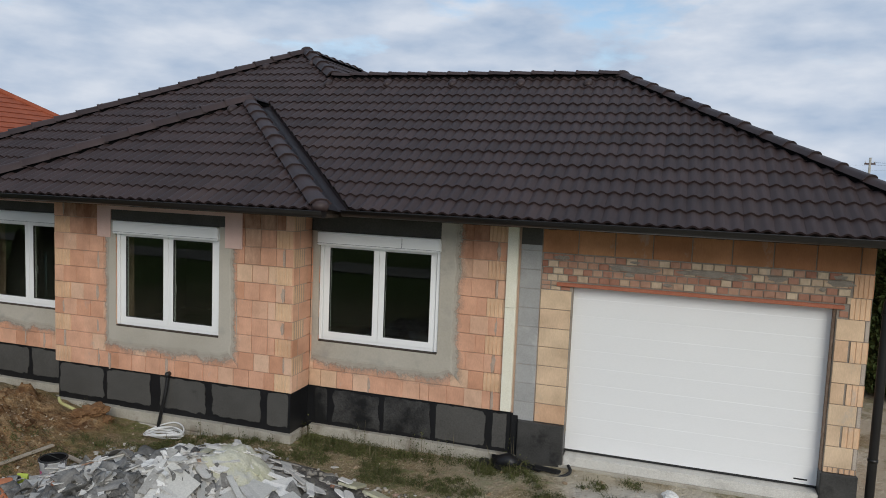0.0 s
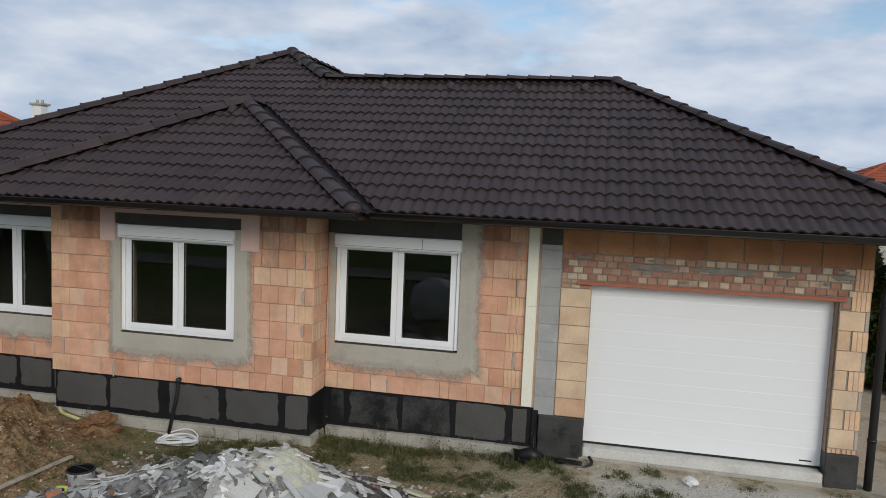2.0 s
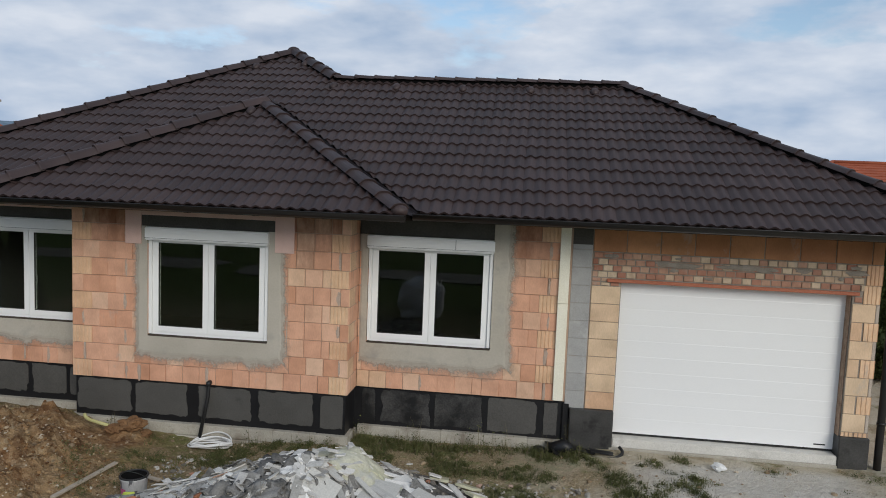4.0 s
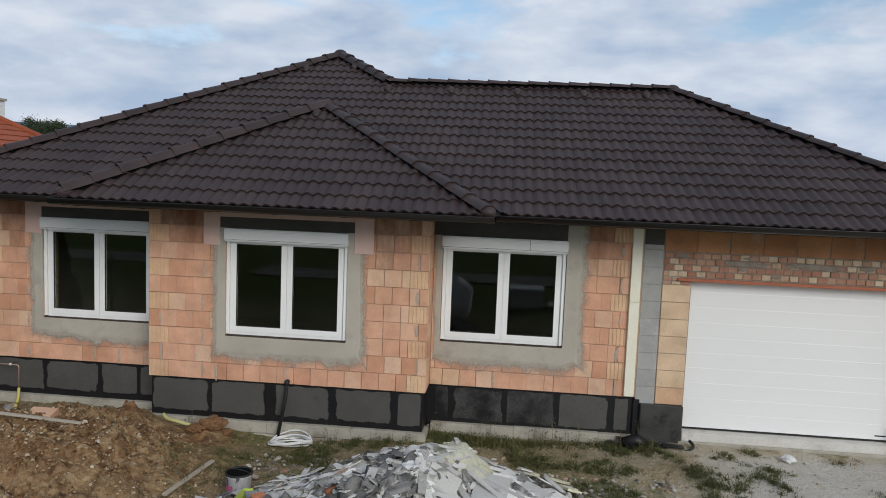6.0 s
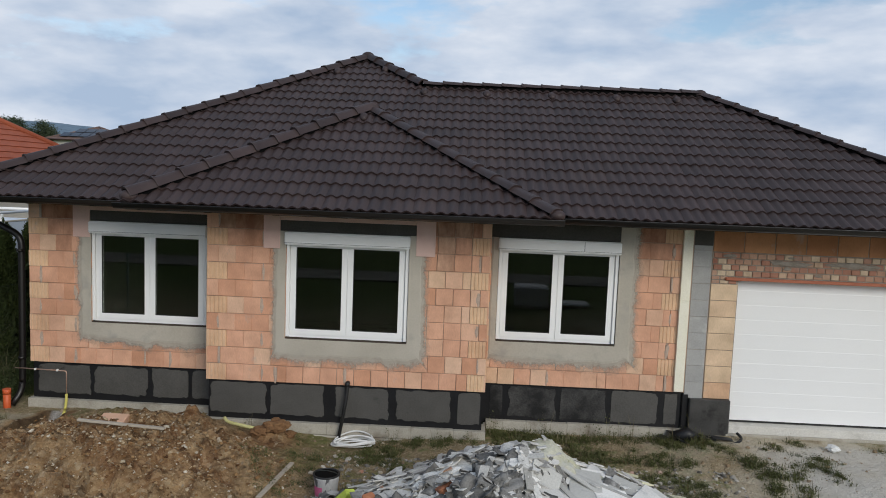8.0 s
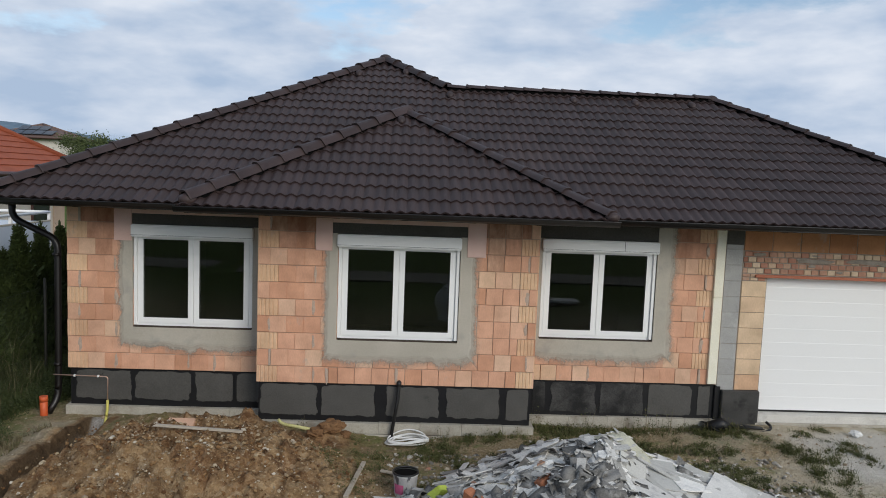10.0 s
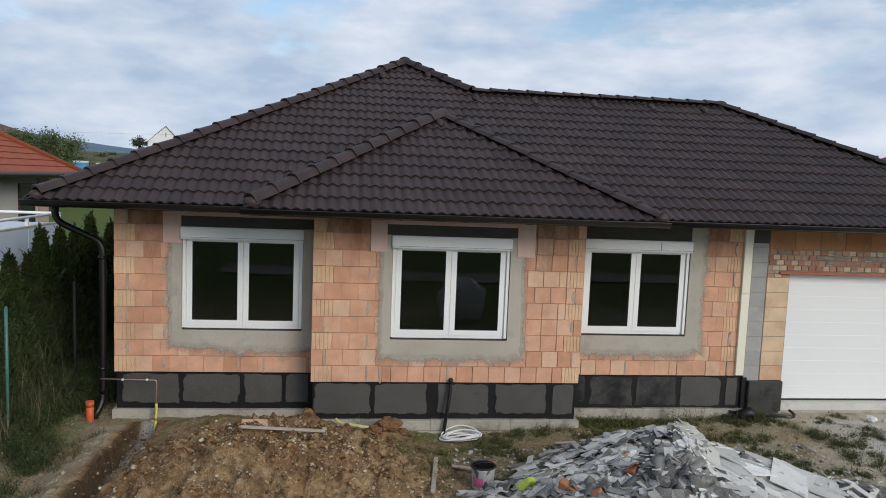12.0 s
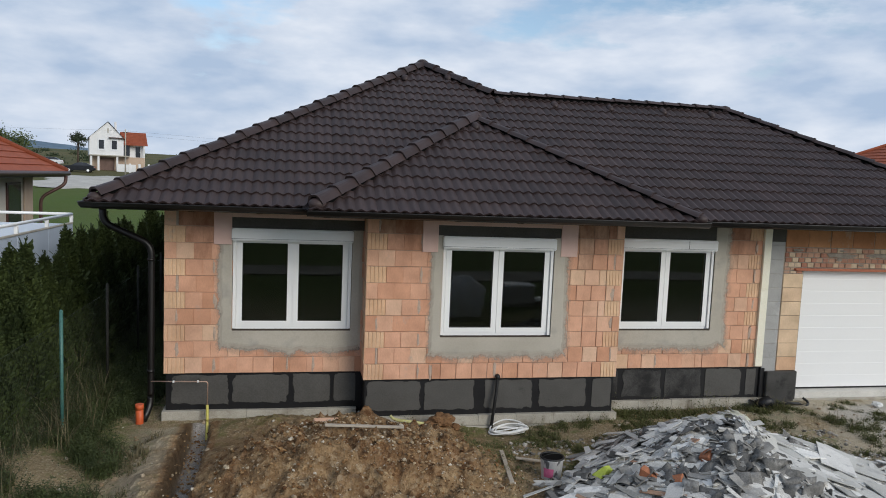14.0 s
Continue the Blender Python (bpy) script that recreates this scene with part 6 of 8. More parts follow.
for k, (x0, y0, x1, y1, w) in enumerate(((-4.10, 6.08, -3.52, 5.66, 0.06), (-3.95, 6.12, -3.25, 5.78, 0.05), (-4.25, 5.85, -3.85, 5.25, 0.07), (-3.85, 6.22, -3.10, 6.0, 0.05), (-4.15, 5.75, -3.50, 5.20, 0.05))):
    p, q = pile_top(x0, y0) + Vector((0, 0, 0.055)), pile_top(x1, y1) + Vector((0, 0, 0.085))
    d = (q - p).normalized()
    side = d.cross(Vector((0, 0, 1))).normalized()
    m4 = Matrix((side, d, side.cross(d))).transposed().to_4x4()
    m4.translation = (p + q) / 2
    ob = new("plasterboard_strip", plate_mesh(400 + k, M["sheet"], w, (q - p).length, 0.014, 0, 0.03))
    ob.parent, ob.matrix_basis = heap, heap_inv @ m4
# yellowish dust and crumbs over the crest
nd = 36
v, f = [], []
for j in range(nd + 1):
    for i in range(nd + 1):
        x, y = -4.15 + 1.3 * (i / nd - 0.5), 6.32 + 0.95 * (j / nd - 0.5)
        e = math.hypot((x + 4.15) / 0.65, (y - 6.32) / 0.475) + 0.35 * noise.noise((x * 4, y * 4, 3))
        up = 0.10 * (1 - smooth(0.45, 0.95, e)) - 0.06 * smooth(0.85, 1.0, e)
        v.append(heap_inv @ (pile_top(x, y) + Vector((0, 0, up + 0.03 * noise.noise((x * 9, y * 9, 6)) + 0.016 * noise.noise((x * 24, y * 24, 6))))))
f = [(j * (nd + 1) + i, j * (nd + 1) + i + 1, (j + 1) * (nd + 1) + i + 1, (j + 1) * (nd + 1) + i) for j in range(nd) for i in range(nd)]
link_mesh("dust_cover", v, f, M["dust"], heap, "yellowish insulation dust and crumbs", True)
for k in range(4):
    drop_on_heap("foam_piece", rnd.choice(yel), rnd.gauss(-3.90, 0.16), rnd.gauss(6.22, 0.12), 0.03, 0.03, None, "yellow-green broken board")
for x, y, yaw in ((-3.42, 7.55, 0.4), (-2.95, 7.25, 1.2), (-3.05, 7.45, 0.2), (-2.55, 6.7, 0.9)):
    drop_on_heap("foam_piece", yel[int(yaw * 10) % 5], x, y, 0.08, 0.01, yaw, "yellow-green broken board")
# hollow clay and white block fragments
for x, y, s, mt, nm in ((-6.06, 5.25, 0.095, "terracotta", "brick_fragment"), (-5.85, 5.02, 0.09, "terracotta", "brick_fragment"), (-5.34, 5.26, 0.10, "terracotta", "brick_fragment"), (-5.0, 6.25, 0.06, "terracotta", "brick_fragment"), (-6.40, 5.72, 0.10, "lime", "block_fragment")):
    bm = soft_box(-s, s, -s * 0.6, s * 0.6, -s * 0.5, s * 0.5, s * 0.12)
    for q in bm.verts:
        q.co += Vector((noise.noise(q.co * 9 + Vector((x, 0, 0))), noise.noise(q.co * 9 + Vector((0, y, 0))), noise.noise(q.co * 9))) * s * 0.35
    bmesh.ops.recalc_face_normals(bm, faces=bm.faces)
    me = bpy.data.meshes.new(nm)
    bm.to_mesh(me)
    bm.free()
    me.materials.append(M[mt])
    drop_on_heap(nm, me, x, y, 0.6, s * 0.5 + 0.03, None, "broken terracotta block" if mt == "terracotta" else "white broken block")
# thin shards and splinters all over the heap
m, t, b = nodes_of("broken_board_shards", 0.9, 0, 0.3)
geo = t.nodes.new("ShaderNodeNewGeometry")
col = ramp(t, geo.outputs["Random Per Island"], [(0.0, (0.05, 0.047, 0.042)), (0.15, (0.18, 0.172, 0.155)), (0.4, (0.44, 0.425, 0.385)), (0.7, (0.62, 0.60, 0.55)), (0.92, (0.66, 0.65, 0.61)), (0.97, (0.50, 0.45, 0.33)), (1.0, (0.36, 0.15, 0.085))])
t.links.new(mix(t, 1.0, col, ramp(t, noise_tex(t, coords(t), 40, 4), [(0.3, (0.75, 0.75, 0.75)), (0.7, (1.12, 1.12, 1.12))]), "MULTIPLY"), b.inputs["Base Color"])
rs = random.Random(404)
v, f = [], []
while len(f) < 1000 * 6:
    x, y = rs.gauss(-4.95, 0.85), rs.gauss(5.5, 0.75)
    h = pile_h(x, y)
    if h < 0.03:
        continue
    e = 0.25
    nrm = Vector((-(pile_h(x + e, y) - pile_h(x - e, y)) / (2 * e) + rs.gauss(0, 0.07), -(pile_h(x, y + e) - pile_h(x, y - e)) / (2 * e) + rs.gauss(0, 0.07), 1)).normalized()
    l, w, th = 0.05 + 0.26 * rs.random() ** 2, rs.uniform(0.012, 0.055), rs.uniform(0.004, 0.014)
    rot = nrm.to_track_quat("Z", "Y").to_matrix().to_4x4() @ Matrix.Rotation(down_yaw(x, y) + rs.gauss(0, 0.5), 4, "Z")
    place = heap_inv @ Matrix.Translation(pile_top(x, y) + Vector((0, 0, rs.uniform(0.01, 0.065)))) @ rot
    k, sk, tp = len(v), rs.uniform(-0.3, 0.3) * w, rs.uniform(0.5, 1.0)
    v += [place @ Vector(p) for p in ((-w, -l, 0), (w, -l, 0), (w * tp + sk, l, 0), (-w * tp + sk, l, 0), (-w, -l, th), (w, -l, th), (w * tp + sk, l, th), (-w * tp + sk, l, th))]
    f += [tuple(k + i for i in q) for q in ((0, 3, 2, 1), (4, 5, 6, 7), (0, 1, 5, 4), (1, 2, 6, 5), (2, 3, 7, 6), (3, 0, 4, 7))]
tagged(link_mesh("board_debris", v, f, m, heap, "splintered strips of board and shingle"), kind="stuff")
# white block, black discs putting the shade of its round cells on the face
hb = soft_box(-0.095, 0.095, -0.055, 0.055, -0.04, 0.04, 0.014, 2)
me = bpy.data.meshes.new("hollow_block")
bmesh.ops.recalc_face_normals(hb, faces=hb.faces)
hb.to_mesh(me)
hb.free()
me.materials.append(M["paper"])
ob = new("hollow_block", me)
ob.parent, ob.matrix_basis = heap, heap_inv @ Matrix.Translation((-4.94, 5.24, 0.50)) @ Euler((0.7, 0.15, 0.45)).to_matrix().to_4x4()
ob["label"] = "white hollow block, black discs for its dark cells"
for x in (-0.055, 0.0, 0.055):
    for y in (-0.022, 0.022):
        part("cell", tube([(x, y, 0.02), (x, y, 0.0415)], 0.0095, 8), M["roll"], ob)
# a long thin rod across the heap
ra, rb = pile_top(-5.05, 5.75) + Vector((0, 0, 0.12)), pile_top(-3.95, 5.15) + Vector((0, 0, 0.07))
bm = tube([ra, rb], 0.008, 6)
bm.transform(heap_inv)
part("rod", bm, M["lath"], heap)

# crumbs and broken bits over and round the heap
m, t, b = nodes_of("pale_rubble_crumbs", 0.95, 0, 0.2)
geo = t.nodes.new("ShaderNodeNewGeometry")
t.links.new(ramp(t, geo.outputs["Random Per Island"], [(0.0, (0.11, 0.10, 0.085)), (0.4, (0.25, 0.23, 0.195)), (0.8, (0.41, 0.385, 0.335)), (0.95, (0.55, 0.52, 0.47)), (1.0, (0.36, 0.15, 0.08))]), b.inputs["Base Color"])
M["crumbs"] = m


def on_pile(rnd):
    while True:
        x, y = rnd.uniform(-7.0, -1.6), rnd.uniform(3.6, 7.9)
        h = pile_h(x, y)
        if 0.0 < h < 0.5 and rnd.random() < 1.15 - h * 2 or (h == 0.0 and rnd.random() < 0.0015):
            return x, y


crumbs = scatter_rocks("rubble_crumbs", "pale crumbs of board and stone round the rubble heap", "rubble", 2400, on_pile, lambda r: 0.006 + 0.032 * r.random() ** 3, M["crumbs"], 71, pile_top)

# ---- planks and stakes on the soil ----
def plank(name, label, a, b, w, t, mat):
    a, b = Vector(a), Vector(b)
    d = b - a
    side = d.cross(Vector((0, 0, 1))).normalized()
    up = side.cross(d.normalized())
    m = Matrix((d.normalized(), side, up)).transposed().to_4x4()
    m.translation = a
    bm = soft_box(0, d.length, -w / 2, w / 2, -t / 2, t / 2, 0.003)
    ob = part(name, bm, mat)
    ob.matrix_basis = m
    return tagged(ob, label, "plank")


def lay_z(x, y, up=0.03):
    return (x, y, ground_z(x, y) + up)


plank("wooden_lath", "weathered pale lath lying on the spoil heap", (-9.67, 6.39, 0.60), (-8.70, 6.52, 0.50), 0.05, 0.025, M["lath"])
plank("wooden_stake", "weathered stake lying at the foot of the heap", lay_z(-7.43, 6.01, 0.04), lay_z(-7.29, 6.99, 0.08), 0.055, 0.025, M["lath"])
plank("wooden_lath", "short weathered lath on the ground", lay_z(-7.08, 7.0), lay_z(-6.70, 6.95), 0.06, 0.02, M["lath"])
blk = part("clay_block", soft_box(-0.16, 0.16, -0.12, 0.12, -0.06, 0.06, 0.008), M["brick"])
blk.matrix_basis = Matrix.Translation((-9.61, 7.12, ground_z(-9.61, 7.12) + 0.05)) @ Euler((0.1, 0.05, 0.15)).to_matrix().to_4x4()
tagged(blk, "loose orange clay block lying by the footing", "brick")

# ---- bucket ----
bk = empty("bucket", "white paint bucket splashed grey with black rim", "bucket", at=(-6.76, 6.48, -0.225))
bm = bmesh.new()
prof = [(0.0, 0.0), (0.118, 0.0), (0.124, 0.01), (0.148, 0.27), (0.155, 0.275), (0.155, 0.30), (0.146, 0.302), (0.142, 0.28), (0.118, 0.03), (0.0, 0.03)]
ns = 28
rings = [[bm.verts.new((r * math.cos(k * math.tau / ns), r * math.sin(k * math.tau / ns), z)) for k in range(ns)] for r, z in prof[1:-1]]
for r0, r1 in zip(rings, rings[1:]):
    for k in range(ns):
        bm.faces.new((r0[k], r0[(k + 1) % ns], r1[(k + 1) % ns], r1[k])).smooth = True
bm.faces.new(rings[0][::-1])
bm.faces.new(rings[-1])
part("body", bm, M["bucket"], bk)
part("rim", tube([(0.150 * math.cos(k * math.tau / 28), 0.150 * math.sin(k * math.tau / 28), 0.297) for k in range(28)], 0.012, 8, True), M["hose"], bk, "black plastic rim")
# black disc near the rim, the shade inside the open bucket as colour
bm = tube([(0, 0, 0.285), (0, 0, 0.2965)], [0.1415, 0.1425], 24)
part("contents", bm, M["roll"], bk, "black disc for the dark inside of the open bucket")
bm = bmesh.new()
lab = [[bm.verts.new((r * math.cos(a), r * math.sin(a), z)) for a in [math.radians(205 + 8 * k) for k in range(8)]] for r, z in ((0.133, 0.06), (0.143, 0.18))]
for k in range(7):
    bm.faces.new((lab[0][k], lab[0][k + 1], lab[1][k + 1], lab[1][k]))
part("paper_label", bm, M["pink"], bk, "pink label")
part("handle", tube([(0.157 * math.cos(a), 0.157 * math.sin(a) - 0.05 * math.sin(a), 0.27 - 0.11 * math.sin(a)) for a in [math.pi + math.pi * k / 14 for k in range(15)]], 0.004, 6), M["wire"], bk)

# crumpled sack next to the bucket
rv, rf = rock_mesh(31, 3, 0.75, 0.35)
for p in rv:
    p *= 1 + 0.22 * noise.noise(p * 3.1)
sack = link_mesh("paper_sack", [p * 0.115 for p in rv], rf, M["paper"])
sack.location = (-6.66, 6.08, -0.13)
tagged(sack, "crumpled white sack beside the bucket", "sack")
rv, rf = rock_mesh(13, 3, 0.55, 0.35)
for p in rv:
    p *= 1 + 0.2 * noise.noise(p * 3.7)
sack = link_mesh("paper_sack", [p * 0.09 for p in rv], rf, M["paper"])
sack.location = (0.15, 8.72, -0.10)
tagged(sack, "small crumpled pale scrap near the door sill", "sack")

# ---- cable coil: many uneven loops ----
coil = empty("cable_coil", "loose coil of white cable on the ground by the footing", "cable", at=(-6.77, 8.42, -0.325))
rnd2 = random.Random(9)
for k in range(8):
    rx, ry = 0.27 + rnd2.uniform(-0.04, 0.04), 0.15 + rnd2.uniform(-0.06, 0.06)
    ox, oy, tl, ph = rnd2.uniform(-0.03, 0.03), rnd2.uniform(-0.05, 0.05), rnd2.uniform(0.01, 0.15), 1.6 + rnd2.uniform(-0.6, 0.6)
    pinch, tip = rnd2.uniform(0.25, 0.7), 0.30 + rnd2.uniform(-0.03, 0.03)
    pts = []
    for j in range(40):
        a = math.tau * j / 40
        end = max(0.0, math.cos(a)) ** 2             # the loops run together where the coil is tied
        pts.append((ox * (1 - end) + rx * math.cos(a) * (1 - end) + tip * end, (oy + ry * math.sin(a)) * (1 - pinch * end), 0.02 + 0.006 * k + tl * (0.5 + 0.5 * math.sin(a + ph)) * (1 - 0.6 * end)))
    part("loop", tube(pts, 0.0115, 6, True), M["cable"], coil)

# ---- pipes at the wall ----
hs = part("conduit", tube(bend([(-6.90, YB + 0.03, 0.52), (-6.90, YB - 0.03, 0.52), (-6.91, YB - 0.05, 0.30), (-7.00, YB - 0.13, -0.30)], 0.08), 0.026, 10), M["hose"])
tagged(hs, "black plastic conduit running down the plinth", "conduit")
part("elbow", tube([(-6.90, YB + 0.0, 0.52), (-6.90, YB - 0.045, 0.525), (-6.90, YB - 0.05, 0.48)], 0.036, 10), M["hose"], hs)
rp = part("drain_pipe", tube([(-12.285, 9.10, -0.45), (-12.285, 9.09, 0.045)], 0.055, 18), M["red_pipe"])
tagged(rp, "orange-red plastic drain pipe standing in the ground", "drain pipe")
part("socket", tube([(-12.285, 9.092, -0.03), (-12.285, 9.09, 0.05)], 0.060, 18), M["red_pipe"], rp)
yp = part("gas_pipe", tube(bend([(-11.315, 9.05, 0.03), (-11.31, 9.03, -0.12), (-11.30, 8.93, -0.28), (-11.28, 8.62, -0.62)], 0.15), 0.021, 10), M["yellow_pipe"])
tagged(yp, "yellow gas pipe rising from the trench", "gas pipe")
cp = part("copper_pipe", tube(bend([(-12.12, 9.05, 0.405), (-11.31, 9.05, 0.39), (-11.315, 9.05, 0.02)], 0.04), 0.0095, 8), M["copper"])
tagged(cp, "thin copper pipe along the plinth", "copper pipe")
for x in (-11.80, -11.45):
    cl = part("clip", soft_box(x - 0.014, x + 0.014, 9.034, 9.066, 0.382, 0.412, 0.003), M["cable"], cp, "pale pipe clip")
    part("stem", tube([(x, 9.06, 0.397), (x, 9.235, 0.397)], 0.004, 6), M["hose"], cl)
ys = part("gas_pipe", tube(bend([(-8.62, 8.38, 0.02), (-8.56, 8.34, -0.03), (-8.40, 8.27, -0.03), (-8.08, 8.20, -0.06)], 0.1), 0.024, 8), M["offcut"])
tagged(ys, "curved offcut of greenish yellow pipe on the soil", "gas pipe")
bp = part("black_hose", tube(bend([(-1.95, 8.95, -0.19), (-1.5, 8.80, -0.19), (-1.15, 8.86, -0.15), (-1.04, 8.98, -0.11), (-1.10, 9.06, -0.06)], 0.12), 0.022, 8), M["hose"])
tagged(bp, "black hose lying round the pier base", "hose")
tk = part("roof_felt_roll", tube([(-2.05, 9.02, -0.17), (-1.85, 8.98, -0.08), (-1.75, 8.99, -0.16)], 0.10, 9), M["bitumen"])
tagged(tk, "crumpled black bitumen felt at the corner of the plinth", "felt")

# torn black felt lying round the pier base
for k, (x, y, w, l, a) in enumerate(((-1.95, 8.98, 0.25, 0.40, 0.3), (-1.62, 8.98, 0.20, 0.45, 1.4), (-1.35, 8.95, 0.16, 0.36, 1.7), (-2.15, 9.0, 0.18, 0.3, 0.7))):
    ob = new("felt_scrap", plate_mesh(500 + k, M["bitumen"], w, l, 0.006, 0.06, 0.25))
    ob.matrix_basis = Matrix.Translation((x, y, ground_z(x, y) + 0.035)) @ Euler((0.12, 0.1, a)).to_matrix().to_4x4()
    tagged(ob, "torn scrap of black bitumen felt by the pier base", "felt", "felt scraps")

# ---- weeds over the yard ----
spots = weed_spots(420, 3, -6.6, -0.2, 6.6, 9.05, 0.0, 0.35, 1.0, 1.5)
spots += [(x, YM - 0.16 - random.random() * 0.25, random.uniform(0.7, 1.5)) for x in [-4.8 + 0.085 * k for k in range(36)]]
spots += [(x, YB - 0.14 - random.random() * 0.2, random.uniform(0.3, 0.9)) for x in [-6.6 + 0.2 * k for k in range(9)]]
leafy("low_weeds", "low dark green weeds along the footing", spots, M["weed"], 0.11, 110, 5, 0.016)
blades("yard_grass", "patchy grass and weeds on the yard", spots + weed_spots(160, 8, -7.5, 2.6, 4.6, 9.0, 0.1, 0.5, 1.0, 1.5), M["grass"], 0.085, 26, 6, 0.9, 0.004)
blades("dry_stalks", "dry brown weed stalks along the footing", [s for s in spots if random.random() < 0.4], M["straw"], 0.24, 4, 7, 0.35, 0.0025)
footing_spots = [(x + random.uniform(-0.05, 0.05), YM - 0.12 - random.random() * 0.14, random.uniform(0.6, 1.4)) for x in [-4.75 + 0.16 * k for k in range(19)] if random.random() < 0.7] + [(x, YB - 0.12 - random.random() * 0.1, random.uniform(0.5, 1.0)) for x in (-6.3, -6.15, -5.55, -5.1, -8.3)]
leafy("footing_weeds", "scraggly green weeds growing against the footing", footing_spots, M["weed"], 0.34, 46, 15, 0.022)
blades("footing_stalks", "thin brown stalks standing against the footing", footing_spots, M["straw"], 0.34, 5, 16, 0.25, 0.0028)
sand_spots = weed_spots(120, 31, -1.6, 2.6, 6.4, 8.95, 0.16, 0.3, 0.9, 1.7)
leafy("sand_weeds", "small green weeds in the pale sand", sand_spots, M["weed"], 0.07, 60, 32, 0.014)
mid_spots = weed_spots(70, 41, -8.2, -6.4, 6.2, 8.4, -0.05, 0.5, 1.0)
leafy("bucket_weeds", "dark weeds between the heaps", mid_spots, M["weed"], 0.13, 80, 42, 0.016)
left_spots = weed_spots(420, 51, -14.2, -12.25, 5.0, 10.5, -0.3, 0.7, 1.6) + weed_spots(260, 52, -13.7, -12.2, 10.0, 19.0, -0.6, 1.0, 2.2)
# weeds and grass by the fence take the green with shade in it
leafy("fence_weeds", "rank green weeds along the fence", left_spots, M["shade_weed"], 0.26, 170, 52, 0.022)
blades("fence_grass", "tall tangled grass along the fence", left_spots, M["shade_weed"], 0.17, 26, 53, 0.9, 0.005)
blades("fence_straw", "dry straw-coloured grass along the fence", [(x, y, s * random.uniform(0.8, 2.0)) for x, y, s in left_spots if x < -12.8 and y < 10.5 and random.random() < 0.22], M["straw"], 0.36, 12, 54, 0.75, 0.003)
bank_spots = weed_spots(170, 61, -12.9, -11.9, 5.2, 9.0, -0.1, 0.4, 0.9)
blades("bank_grass", "sparse dry grass beside the trench", bank_spots, M["straw"], 0.15, 14, 62)
leafy("bank_weeds", "small weeds beside the trench", bank_spots[::2], M["weed"], 0.10, 40, 63)

# ---- hedge of thujas ----
def thuja_mesh(seed, h, n):
    """Crown: flat upright sprays on a broad cone with uneven flanks, ending in a thin leader."""
    rnd = random.Random(seed)
    v, f = [], []
    for _ in range(n):
        q = rnd.random() ** 1.35
        z = 0.03 * h + 0.89 * h * q
        a = rnd.uniform(0, 6.283)
        rad = (0.50 * (1 - q) ** 1.0 * smooth(-0.25, 0.12, q) + 0.02) * (1 + 0.30 * noise.noise((math.cos(a) * 1.8 + seed, math.sin(a) * 1.8, z * 2.8)) + 0.16 * noise.noise((math.cos(a) * 5, math.sin(a) * 5 + seed, z * 7)))
        r = rad * (0.66 + 0.40 * rnd.random() ** 0.6)
        l = rnd.uniform(0.06, 0.14)
        w = l * rnd.uniform(0.18, 0.32)
        if rnd.random() < 0.03:
            l, w, r = l * 2.0, w * 1.2, r * 1.05
        m = Matrix.Translation((r * math.cos(a), r * math.sin(a), z)) @ Matrix.Rotation(a, 4, "Z") @ Matrix.Rotation(rnd.uniform(0.0, 0.60), 4, "Y") @ Matrix.Rotation(rnd.uniform(-1.2, 1.2), 4, "Z")
        k = len(v)
        pts = ((-w * 0.2, 0, 0), (w * 0.2, 0, 0), (w, 0.02, l * 0.45), (w * 0.45, 0, l * 0.6), (w * 0.5, 0.02, l * 0.9), (0, 0.03, l), (-w * 0.5, 0.02, l * 0.85), (-w * 0.4, 0, l * 0.6), (-w, 0.02, l * 0.5))
        v += [m @ Vector((p[1], p[0], p[2])) for p in pts]
        f += [(k, k + 1, k + 2, k + 3, k + 7, k + 8), (k + 3, k + 4, k + 5, k + 6, k + 7)]
    for _ in range(46):                       # the leader
        z = h * rnd.uniform(0.88, 0.985)
        a, l = rnd.uniform(0, 6.283), rnd.uniform(0.04, 0.075)
        m = Matrix.Translation((0, 0, z)) @ Matrix.Rotation(a, 4, "Z") @ Matrix.Rotation(rnd.uniform(0.2, 0.8), 4, "Y")
        k = len(v)
        v += [m @ Vector(p) for p in ((0, -0.008, 0), (0, 0.008, 0), (0, 0.006, l), (0, -0.006, l))]
        f.append((k, k + 1, k + 2, k + 3))
    me = bpy.data.meshes.new("crown")
    me.from_pydata(v, [], f)
    me.materials.append(M["thuja"])
    me.update()
    return me


crowns = [thuja_mesh(k + 1, 2.52, 5200) for k in range(4)]
trunk_me = bpy.data.meshes.new("trunk")
bm = tube([(0, 0, -0.1), (0.01, 0, 0.6), (0, 0.02, 1.3), (0, 0, 2.2)], [0.045, 0.036, 0.022, 0.006], 8)
bm.to_mesh(trunk_me)
bm.free()
trunk_me.materials.append(M["bark"])
inner_me = bpy.data.meshes.new("inner_foliage")
bm = tube([(0, 0, 0.05), (0, 0, 0.35), (0, 0, 1.2), (0, 0, 2.05)], [0.28, 0.33, 0.16, 0.02], 11)
for q in bm.verts:
    q.co *= 1 + 0.15 * noise.noise(q.co * 5)
bm.to_mesh(inner_me)
bm.free()
inner_me.materials.append(M["thuja"])
rnd3 = random.Random(14)
